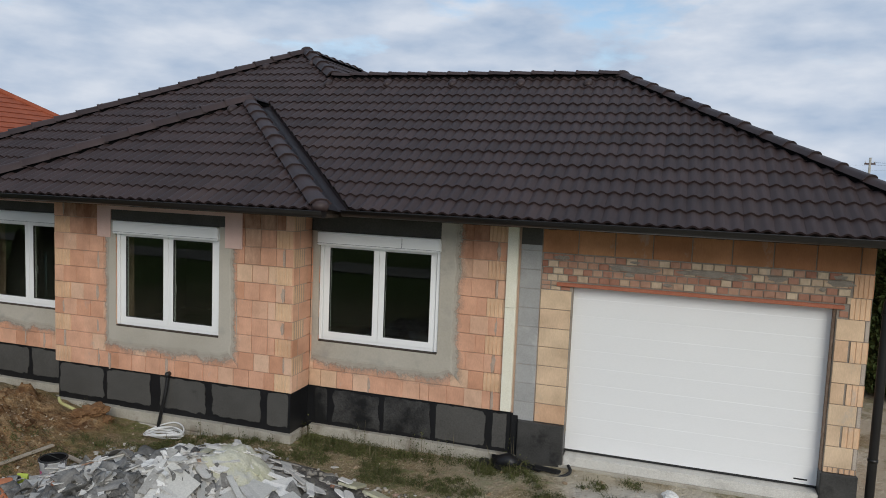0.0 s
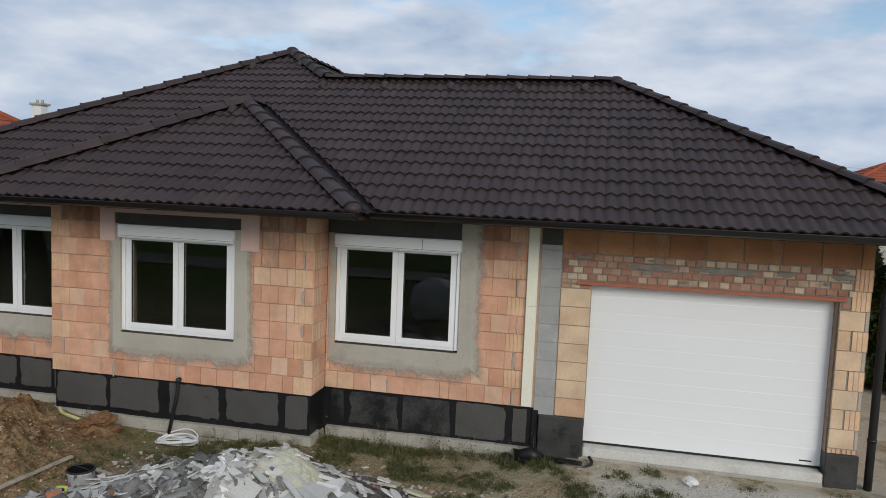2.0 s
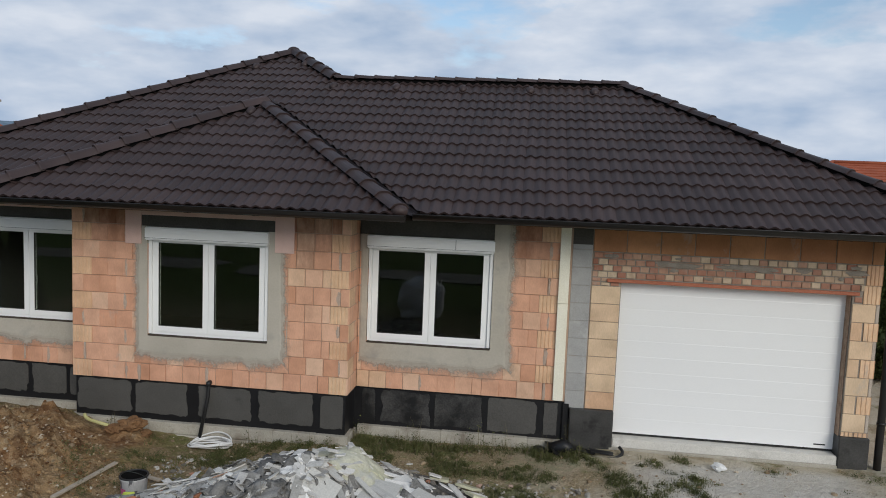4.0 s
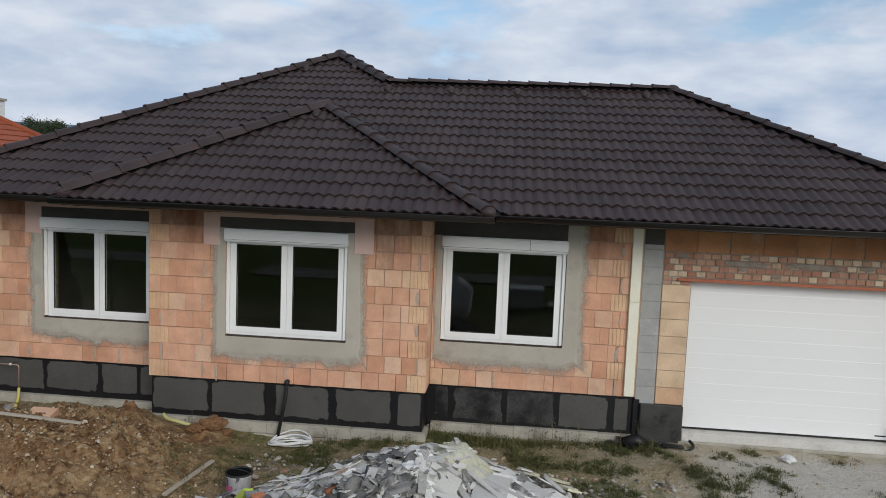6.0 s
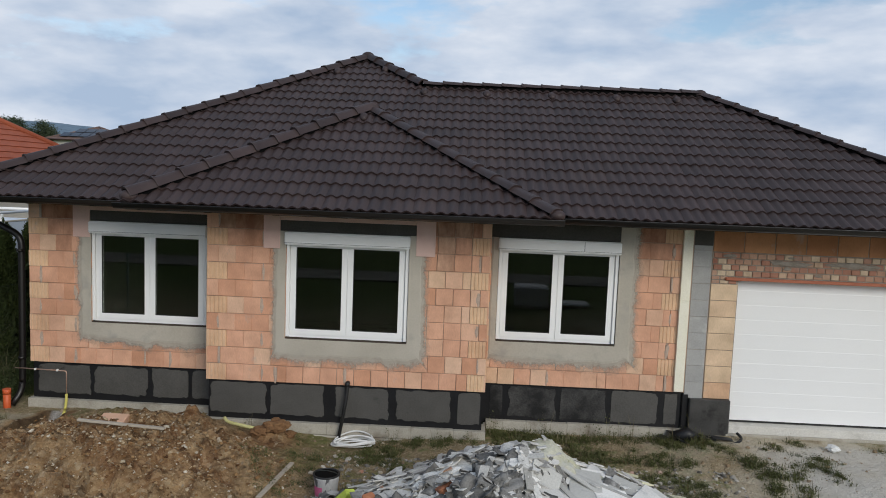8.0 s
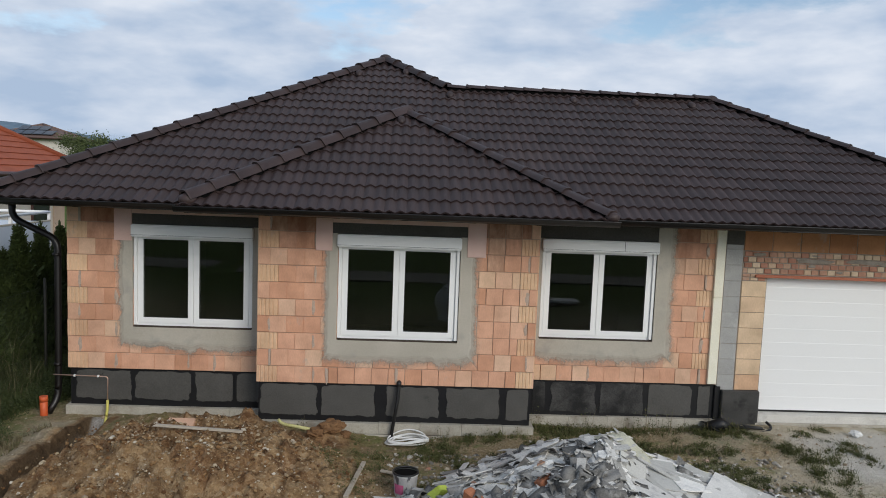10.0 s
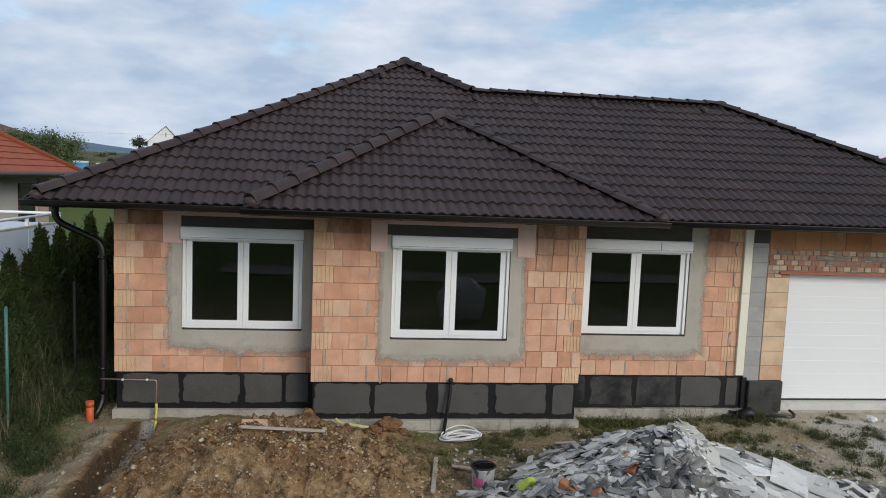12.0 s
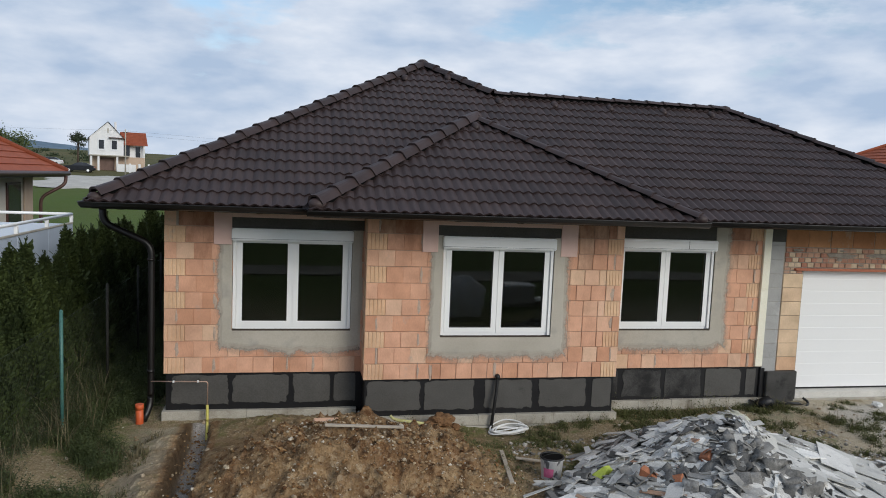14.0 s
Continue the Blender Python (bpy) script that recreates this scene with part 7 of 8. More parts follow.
for k in range(26):
    y = 4.6 + k * 0.72 + rnd3.uniform(-0.09, 0.09)
    x = -13.98 + rnd3.uniform(-0.07, 0.07)
    th = empty("thuja", "dark green columnar thuja in the boundary hedge", "tree", group="thuja hedge", at=(x, y, ground_z(x, y)))
    s = rnd3.uniform(0.84, 1.10)
    th.matrix_basis = Matrix.Translation((x, y, ground_z(x, y))) @ Matrix.Rotation(rnd3.uniform(0, 6.3), 4, "Z") @ Matrix.Diagonal((s * rnd3.uniform(0.9, 1.12), s, s, 1))
    for nm, me in (("trunk", trunk_me), ("inner_foliage", inner_me), ("crown", crowns[k % 4])):
        ob = new(nm, me)
        ob.parent = th

# ---- chain-link fence ----
fence = empty("fence", "chain-link fence on green steel posts before the hedge", "fence", at=(-13.18, 3.6, 0))
ys_posts = [3.6, 6.05, 8.51, 10.97, 13.4, 15.9, 18.4]
for y in ys_posts:
    g0 = ground_z(-13.18, y)
    # posts past y 9 get the darker colour that holds their shade
    pm = M["green_post"] if y < 9 else M["dark_post"]
    p = part("post", tube([(0, y - 3.6, g0 - 0.2), (0, y - 3.6, 1.56)], 0.024, 12), pm, fence)
    part("post_cap", tube([(0, y - 3.6, 1.56), (0, y - 3.6, 1.575)], [0.026, 0.014], 12), pm, p)
v, f = [], []
z0, z1, L = -0.05, 1.42, ys_posts[-1] - ys_posts[0]


def wire(p, q, r=0.0006):
    d = Vector((0, q[0] - p[0], q[1] - p[1])).normalized()
    s = Vector((1, 0, 0))
    u = d.cross(s)
    k = len(v)
    for e in (p, q):
        for a in (0, 2.094, 4.189):
            c = Vector((0, e[0], e[1])) + s * (r * math.cos(a)) + u * (r * math.sin(a))
            v.append(tuple(c))
    for i in range(3):
        f.append((k + i, k + (i + 1) % 3, k + 3 + (i + 1) % 3, k + 3 + i))


H = z1 - z0
c = -H
while c < L:
    a0, a1 = max(0, c), min(L, c + H)
    wire((a0, z0 + a0 - c), (a1, z0 + a1 - c))
    wire((a0, z1 - (a0 - c)), (a1, z1 - (a1 - c)))
    c += 0.085
for z in (z0, 0.7, z1):
    wire((0, z), (L, z), 0.0014)
link_mesh("wire_mesh", v, f, M["wire"], fence, "grey-green diamond wire mesh")

for x, y, s in ((3.9, 15.2, 1.5), (4.6, 14.6, 1.35), (5.4, 14.9, 1.5), (4.3, 16.6, 1.7), (6.2, 14.3, 1.3)):
    th = empty("thuja", "dark green conifer beyond the garage end", "tree", group="garden conifers", at=(x, y, ground_z(x, y)))
    th.matrix_basis = Matrix.Translation((x, y, ground_z(x, y))) @ Matrix.Rotation(x * 5, 4, "Z") @ Matrix.Diagonal((s * 1.2, s * 1.2, s * 0.9, 1))
    for nm, me in (("trunk", trunk_me), ("inner_foliage", inner_me), ("crown", crowns[int(x * 10) % 4])):
        ob = new(nm, me)
        ob.parent = th
# ---- surroundings ----
M["red_tile"] = surface("orange_red_roof_tile", (0.255, 0.058, 0.022), (0.35, 0.088, 0.036), 2, 40, 0.75, spread=0.08)
M["maroon_tile"] = surface("dull_brown_roof_tile", (0.125, 0.080, 0.066), (0.185, 0.120, 0.098), 2, 40, 0.8)
M["cream"] = surface("cream_render", (0.60, 0.55, 0.47), (0.68, 0.63, 0.55), 1.5, 60, 0.92)
M["tan"] = surface("tan_render", (0.46, 0.34, 0.25), (0.54, 0.41, 0.31), 1.5, 60, 0.92)
M["white_wall"] = surface("white_render", (0.72, 0.72, 0.71), (0.78, 0.78, 0.77), 1.5, 60, 0.92)
M["brown_metal"] = surface("brown_painted_metal", (0.055, 0.027, 0.020), (0.095, 0.045, 0.034), 4, 40, 0.5)
M["panel"] = surface("pale_frosted_panel", (0.50, 0.565, 0.65), (0.57, 0.63, 0.71), 1.2, 30, 0.35, grain=0.05)
M["dark_glass"] = surface("dark_window", (0.015, 0.017, 0.02), (0.03, 0.033, 0.04), 2, 20, 0.12, spec=0.6, grain=0.1)
M["leaf"] = surface("broad_leaves", (0.050, 0.072, 0.022), (0.11, 0.135, 0.045), 0.6, 10, 0.7)
M["pine"] = surface("dark_needles", (0.022, 0.035, 0.016), (0.05, 0.068, 0.030), 0.6, 10, 0.8)
M["bag"] = surface("white_woven_plastic", (0.78, 0.78, 0.76), (0.86, 0.86, 0.84), 3, 90, 0.7, bumpy=0.5)
M["black_paint"] = surface("black_car_paint", (0.012, 0.013, 0.016), (0.02, 0.021, 0.025), 1, 20, 0.25, grain=0.05)
M["white_paint"] = surface("white_car_paint", (0.70, 0.71, 0.72), (0.76, 0.77, 0.78), 1, 20, 0.3, grain=0.03)
M["blue"] = surface("blue_plastic_sheet", (0.05, 0.24, 0.46), (0.09, 0.32, 0.55), 2, 30, 0.5)
M["gravel_pale"] = surface("pale_crushed_stone", (0.38, 0.355, 0.31), (0.56, 0.535, 0.48), 0.6, 20, 0.95)
M["lane"] = surface("brown_gravel", (0.13, 0.125, 0.10), (0.26, 0.245, 0.21), 0.35, 30, 0.95)
# distance haze over the wooded hills, put into a blue base colour
M["hill"] = surface("wooded_hill_haze_blue", (0.125, 0.175, 0.225), (0.165, 0.225, 0.28), 0.01, 0.05, 1.0, spec=0.0)


def stepped_slope(a, b, c, d, mat, parent, name="roof_slope", course=0.33, t=0.025):
    """A tiled slope from its eaves a-b to its top d-c, each course a real step over the next."""
    a, b, c, d = map(Vector, (a, b, c, d))
    n = max(2, round(((d + c) / 2 - (a + b) / 2).length / course))
    nrm = (b - a).cross(d - a).normalized()
    v, f = [a.copy(), b.copy()], []
    for k in range(n):
        l0, r0, l1, r1 = a.lerp(d, k / n), b.lerp(c, k / n), a.lerp(d, (k + 1) / n), b.lerp(c, (k + 1) / n)
        i = len(v)
        v += [l0 + nrm * t, r0 + nrm * t, l1, r1]
        f += [(i - 2, i - 1, i + 1, i), (i, i + 1, i + 3, i + 2)]
    return link_mesh(name, v, f, mat, parent)


def hip_house(name, label, x0, x1, y0, y1, z_eave, rise, base, wall_mat, roof_mat, overhang=0.7, windows=(), chimney=None):
    """A house with a hipped roof whose ridge runs along its longer side."""
    h = empty(name, label, "house", at=((x0 + x1) / 2, (y0 + y1) / 2, base))
    inv = Matrix.Translation((-(x0 + x1) / 2, -(y0 + y1) / 2, -base))

    def put(ob):
        ob.data.transform(inv)
        return ob

    o = overhang
    put(part("wall", soft_box(x0 + o, x1 - o, y0 + o, y1 - o, base - 1.5, z_eave - 0.06, 0.01), wall_mat, h))
    w, l = x1 - x0, y1 - y0
    hlf = min(w, l) / 2
    top = z_eave + rise
    if l >= w:
        r0, r1 = (x0 + hlf, y0 + hlf, top), (x0 + hlf, y1 - hlf, top)
        slopes = [((x0, y0), (x1, y0), r0, r0), ((x1, y0), (x1, y1), r1, r0), ((x1, y1), (x0, y1), r1, r1), ((x0, y1), (x0, y0), r0, r1)]
    else:
        r0, r1 = (x0 + hlf, y0 + hlf, top), (x1 - hlf, y0 + hlf, top)
        slopes = [((x0, y0), (x1, y0), r1, r0), ((x1, y0), (x1, y1), r1, r1), ((x1, y1), (x0, y1), r0, r1), ((x0, y1), (x0, y0), r0, r0)]
    for a, b, c, d in slopes:
        put(stepped_slope((*a, z_eave), (*b, z_eave), c, d, roof_mat, h))
    for a, b in (((x0, y0), r0), ((x1, y0), r1 if w > l else r0), ((x1, y1), r1), ((x0, y1), r0 if w > l else r1), (r0, r1)):
        p, q = Vector((*a, z_eave) if len(a) == 2 else a), Vector(b)
        if (q - p).length > 0.1:
            put(part("hip_cap", tube([p + Vector((0, 0, 0.02)), q + Vector((0, 0, 0.02))], 0.10, 8), roof_mat, h))
    bm = bmesh.new()
    box(bm, x0 + 0.03, x1 - 0.03, y0 + 0.03, y1 - 0.03, z_eave - 0.16, z_eave - 0.01)
    put(part("eaves", bm, M["brown_metal"], h, "brown boxed eaves"))
    for k, (a, b) in enumerate((((x1 + 0.06, y0), (x1 + 0.06, y1)), ((x0, y0 - 0.06), (x1, y0 - 0.06)))):
        put(part("gutter", tube([(*a, z_eave - 0.05), (*b, z_eave - 0.05)], 0.07, 8), M["brown_metal"], h))
    for face, u0, u1, z0, z1 in windows:
        wd = 0.06
        if face == "east":
            bx = (x1 - o + 0.004, x1 - o + 0.05, u0, u1, z0, z1)
            gx_ = (x1 - o + 0.052, x1 - o + 0.058, u0 + wd, u1 - wd, z0 + wd, z1 - wd)
        else:
            bx = (u0, u1, y0 + o - 0.05, y0 + o - 0.004, z0, z1)
            gx_ = (u0 + wd, u1 - wd, y0 + o - 0.058, y0 + o - 0.052, z0 + wd, z1 - wd)
        win = put(part("window", soft_box(*bx, 0.005), M["brown_metal"] if face == "east" else M["pvc"], h))
        put(part("pane", soft_box(*gx_, 0), M["dark_glass"], win))
    if chimney:
        cx, cy, cz = chimney
        ch = put(part("chimney", soft_box(cx - 0.24, cx + 0.24, cy - 0.24, cy + 0.24, z_eave, cz, 0.01), M["white_wall"], h))
        put(part("chimney_cap", soft_box(cx - 0.31, cx + 0.31, cy - 0.31, cy + 0.31, cz + 0.002, cz + 0.10, 0.01), M["concrete"], ch))
        for dx in (-0.13, 0.13):
            put(part("chimney_pot", tube([(cx + dx, cy, cz + 0.102), (cx + dx, cy, cz + 0.26)], 0.06, 8), M["concrete"], ch))
    return h


# neighbour behind the hedge, with a raised terrace
nb = hip_house("neighbour_house", "cream neighbour house with orange-red hipped tile roof", -27.0, -17.0, 8.5, 22.1, 3.33, 3.05, 0.0, M["cream"], M["red_tile"], 0.75, [("east", 19.4, 20.4, 1.3, 3.0), ("east", 14.2, 16.2, 1.75, 3.0)])
part("downpipe", tube(bend([(4.85 + 0.2, 6.55, 3.2), (4.85 + 0.2, 6.5, 2.95), (4.45, 6.2, 2.55), (4.45, 6.2, 0.0)], 0.2), 0.05, 10), M["brown_metal"], nb)
part("pillar", soft_box(4.27, 4.30, 5.35, 6.02, 0.0, 3.15, 0.005), M["tan"], nb, "tan rendered wall strip")
ter = empty("terrace", "raised neighbour terrace with pale panels and white handrail", "terrace", at=(-14.6, 8.0, 0))
part("slab", soft_box(-3.1, -0.03, 0.0, 6.05, 1.48, 1.68, 0.01), M["white_wall"], ter)
for k in range(4):
    y0 = k * 1.515
    part("panel", soft_box(-0.02, 0.02, y0 + 0.01, y0 + 1.505, 1.70, 2.34, 0.004), M["panel"], ter)
part("top_trim", soft_box(-0.03, 0.03, 0.0, 6.06, 2.345, 2.375, 0.004), M["concrete"], ter)
part("bottom_trim", soft_box(-0.03, 0.03, 0.0, 6.06, 1.665, 1.697, 0.004), M["concrete"], ter)
part("handrail", tube([(0, 0, 2.54), (0, 6.06, 2.54)], 0.03, 10), M["pvc"], ter)
for k in range(5):
    part("post", soft_box(-0.03, 0.03, k * 1.503, k * 1.503 + 0.05, 2.377, 2.515, 0.003), M["pvc"], ter)
part("end_panel", soft_box(-3.1, -0.03, 6.03, 6.06, 1.70, 2.34, 0.004), M["panel"], ter)
part("handrail", tube([(0, 6.05, 2.54), (-3.1, 6.05, 2.54)], 0.03, 10), M["pvc"], ter)
for x in (-2.9, -1.5, -0.25):
    for y in (0.2, 5.2):
        part("column", soft_box(x - 0.12, x + 0.12, y - 0.12, y + 0.12, -0.4, 1.478, 0.01), M["concrete"], ter)

brown_house = hip_house("distant_house", "far house with dull brown hipped roof carrying dark solar panels", -48.0, -40.8, 70.1, 77.3, 6.2, 1.45, 1.6, M["cream"], M["maroon_tile"], 0.5, [("south", -45.6, -44.2, 3.4, 4.9)])
tilt = math.atan(1.45 / 3.6)
for k in range(5):
    for j in range(2):
        if j and k in (0, 4):
            continue
        panel = part("solar_panel", soft_box(-0.46, 0.46, -0.55, 0.55, -0.02, 0.02, 0.004), M["dark_glass"], brown_house, "dark framed solar panel")
        run = 0.85 + 1.2 * j
        panel.matrix_basis = Matrix.Translation((-2.0 + k * 1.0, -3.6 + run, 6.2 - 1.6 + run * 1.45 / 3.6 + 0.16)) @ Matrix.Rotation(tilt, 4, "X")
hip_house("distant_house", "cream house with red hipped roof behind the garage", 10.4, 21.0, 36.5, 40.7, 4.3, 0.95, 0.8, M["cream"], M["red_tile"], 0.7, [("south", 13.0, 14.5, 1.9, 3.3)])
hip_house("distant_house", "cream house with orange-red hipped roof beside the plot", 12.8, 23.2, 20.5, 31.0, 3.9, 2.8, 0.4, M["cream"], M["red_tile"], 0.7, [("south", 15.2, 16.7, 1.4, 2.8)])

hip_house("distant_house", "low house with red roof and white chimney behind the neighbour", -29.8, -23.8, 25.6, 31.8, 3.2, 1.5, 0.2, M["cream"], M["red_tile"], 0.6, [("south", -27.9, -26.6, 1.4, 2.6)], (-26.1, 28.2, 6.2))

# white house on the far slope
fh = empty("gabled_house", "white gabled house with red roof on the far slope", "house", at=(-40.3, 124.0, 3.15))
fh.rotation_euler = (0, 0, radians(16))
bm = bmesh.new()
prof = [(-2.5, 2.15), (2.5, 2.15), (2.5, 4.9), (0.2, 7.4), (-2.5, 4.9)]
fr = [bm.verts.new((x, 0, z)) for x, z in prof]
bk_ = [bm.verts.new((x, 9, z)) for x, z in prof]
bm.faces.new(fr)
bm.faces.new(bk_[::-1])
for k in range(5):
    bm.faces.new((fr[k], bk_[k], bk_[(k + 1) % 5], fr[(k + 1) % 5]))
part("wall", bm, M["white_wall"], fh)
for s in (-1, 1):
    stepped_slope(*( ((2.8, -0.25, 4.65), (2.8, 9.3, 4.65), (0.2, 9.3, 7.5), (0.2, -0.25, 7.5)) if s > 0 else ((-2.8, 9.3, 4.65), (-2.8, -0.25, 4.65), (0.2, -0.25, 7.5), (0.2, 9.3, 7.5)) ), M["maroon_tile"], fh)
part("floor_slab", soft_box(-2.6, 3.4, -0.25, 9.0, 1.95, 2.146, 0.02), M["concrete"], fh)
part("base_wall", soft_box(-2.3, 5.8, 1.3, 8.9, -1.5, 1.946, 0.01), M["tan"], fh, "shaded brown ground-floor wall")
for x in (-2.4, -1.35, 1.4):
    part("pillar", soft_box(x, x + 0.3, -0.1, 0.2, -0.8, 1.946, 0.01), M["white_wall"], fh)
part("garage_door", soft_box(-0.9, 1.2, 1.22, 1.297, -0.3, 1.7, 0.01), M["maroon_tile"], fh)
part("garden_wall", soft_box(1.4, 4.2, -1.6, -1.4, -1.0, 0.75, 0.02), M["white_wall"], fh)
part("wing", soft_box(2.52, 5.9, 2.6, 8.5, 1.95, 4.2, 0.01), M["white_wall"], fh)
stepped_slope((2.3, 1.4, 3.9), (6.3, 1.4, 3.9), (6.3, 5.3, 6.2), (2.3, 5.3, 6.2), M["red_tile"], fh)
stepped_slope((6.3, 9.2, 3.9), (2.3, 9.2, 3.9), (2.3, 5.3, 6.2), (6.3, 5.3, 6.2), M["red_tile"], fh)
# flat dark panel on the wall stands for the porch's shade
part("porch_opening", soft_box(2.6, 3.6, 2.50, 2.597, 2.0, 4.0, 0.01), M["dark_glass"], fh, "dark panel for the shade of the porch opening")
part("porch_post", soft_box(5.6, 5.85, 1.5, 1.75, -0.5, 3.9, 0.01), M["white_wall"], fh)
part("door", soft_box(4.5, 5.2, 2.52, 2.597, 2.0, 3.7, 0.01), M["dark_glass"], fh)
for x in (-1.35, 0.55):
    w_ = part("window", soft_box(x, x + 1.15, -0.06, -0.003, 2.85, 4.75, 0.01), M["white_paint"], fh)
    part("pane", soft_box(x + 0.2, x + 0.95, -0.075, -0.062, 3.1, 4.5, 0), M["dark_glass"], w_)
part("attic_slit", soft_box(0.1, 0.3, -0.05, -0.003, 5.7, 6.4, 0.005), M["concrete"], fh)
part("window_hood", soft_box(0.3, 2.6, -0.5, -0.003, 4.85, 5.0, 0.01), M["brown_metal"], fh)
part("chimney", soft_box(1.35, 1.68, 4.0, 4.4, 5.0, 7.75, 0.02), M["white_wall"], fh)
for x in (3.0, 4.4, 5.8):
    part("gate_pier", soft_box(x, x + 0.35, -4.0, -3.65, -1.0, 0.9, 0.03), M["white_wall"], fh)


# ---- parked cars ----
def car(label, at, yaw, paint, length=4.3):
    c = empty("car", label, "car", at=at)
    c.matrix_basis = Matrix.Translation(at) @ Matrix.Rotation(yaw, 4, "Z")
    s = length / 4.3
    lower = [(-2.15, 0.42), (-2.12, 0.72), (-1.95, 0.90), (-0.95, 0.98), (1.25, 1.0), (2.02, 0.96), (2.13, 0.70), (2.15, 0.38), (1.75, 0.24), (-1.75, 0.24)]
    bm = bmesh.new()
    rings = [[bm.verts.new((x * s, y * w_, z)) for x, z in lower] for y, w_ in ((-1, 0.80), (-1, 0.88), (1, 0.88), (1, 0.80))]
    for k, ring in enumerate(rings):
        for q in ring:
            if k in (0, 3) and q.co.z < 0.5:
                q.co.y *= 1.06
    n_ = len(lower)
    for r0, r1 in zip(rings[1:], rings[2:]):
        for k in range(n_):
            bm.faces.new((r0[k], r0[(k + 1) % n_], r1[(k + 1) % n_], r1[k])).smooth = True
    bm.faces.new(rings[1])
    bm.faces.new(rings[2][::-1])
    for q in list(bm.verts):
        if not q.link_faces:
            bm.verts.remove(q)
    bmesh.ops.bevel(bm, geom=[e for e in bm.edges if abs(e.verts[0].co.y - e.verts[1].co.y) < 0.01], offset=0.07, segments=3, affect="EDGES")
    part("body", bm, paint, c)
    cab = [(-1.05, 0.97), (-0.35, 1.38), (0.2, 1.46), (0.95, 1.42), (1.75, 0.99)]
    bm = bmesh.new()
    lo = [bm.verts.new((x * s, -0.80 + 0.16 * max(0, (z - 0.97) / 0.5), z)) for x, z in cab]
    ro = [bm.verts.new((x * s, 0.80 - 0.16 * max(0, (z - 0.97) / 0.5), z)) for x, z in cab]
    for k in range(4):
        bm.faces.new((lo[k], lo[k + 1], ro[k + 1], ro[k])).smooth = True
    bm.faces.new(lo)
    bm.faces.new(ro[::-1])
    part("cabin_glass", bm, M["dark_glass"], c)
    bm = bmesh.new()
    rl = [bm.verts.new((x * s, y, z)) for x, y, z in ((-0.38, -0.66, 1.385), (0.2, -0.63, 1.472), (0.98, -0.65, 1.43), (0.98, 0.65, 1.43), (0.2, 0.63, 1.472), (-0.38, 0.66, 1.385))]
    bm.faces.new((rl[0], rl[1], rl[4], rl[5]))
    bm.faces.new((rl[1], rl[2], rl[3], rl[4]))
    bmesh.ops.solidify(bm, geom=bm.faces[:], thickness=0.03)
    part("roof_panel", bm, paint, c)
    for x in (-1.32 * s, 1.30 * s):
        for y in (-0.80, 0.80):
            bm = tube([(x, y - 0.10, 0.31), (x, y + 0.10, 0.31)], 0.31, 20)
            wh = part("wheel", bm, M["rubber"], c)
            part("rim", tube([(x, y - 0.104, 0.31), (x, y + 0.104, 0.31)], 0.19, 14), M["pvc_grey"], wh)
    for y in (-0.62, 0.62):
        part("headlight", soft_box(-2.145 * s, -2.06 * s, y - 0.16, y + 0.16, 0.66, 0.78, 0.02), M["pvc_grey"], c)
        part("tail_light", soft_box(2.05 * s, 2.14 * s, y - 0.14, y + 0.14, 0.70, 0.86, 0.02), M["red_steel"], c)
    return c


car("black parked car by the far house", (-42.1, 115.6, ground_z(-42.1, 115.6)), 0.1, M["black_paint"])
car("white parked car in the far field", (-52.4, 135.0, ground_z(-52.4, 135.0)), 0.1, M["white_paint"], 4.6)
bc = part("field_container", soft_box(-0.8, 0.8, -0.7, 0.7, 0.0, 1.5, 0.05), M["blue"])
bc.location = (-45.5, 101.5, ground_z(-45.5, 101.5) + 0.6)
tagged(bc, "blue plastic container with white top in the far field", "container")
part("lid", soft_box(-0.82, 0.82, -0.72, 0.72, 1.503, 1.75, 0.04), M["white_paint"], bc)
part("stand", soft_box(-0.7, 0.7, -0.6, 0.6, -0.7, -0.003, 0.02), M["concrete"], bc)

# pale crushed-stone yard near the far house, draped on the slope
v, f = [], []
for j in range(13):
    for i in range(19):
        x, y = -44 + 22 * i / 18, 84 + 30 * j / 12
        e = noise.noise((x * 0.12, y * 0.12, 3))
        inside = 1 - math.hypot((x + 34) / 9.5, (y - 99) / 13.5) + 0.5 * e
        v.append((x, y, ground_z(x, y) + (0.10 if inside > 0 else -0.6)))
f = [(j * 19 + i, j * 19 + i + 1, (j + 1) * 19 + i + 1, (j + 1) * 19 + i) for j in range(12) for i in range(18)]
tagged(link_mesh("gravel_yard", v, f, M["gravel_pale"], smooth=True), "pale crushed-stone yard on the far slope", "gravel", kind="structure")
# bulk bag and covered stacks on the plot behind the viewer, mirrored in the panes
bm = bmesh.new()
bmesh.ops.create_uvsphere(bm, u_segments=32, v_segments=20, radius=1.0)
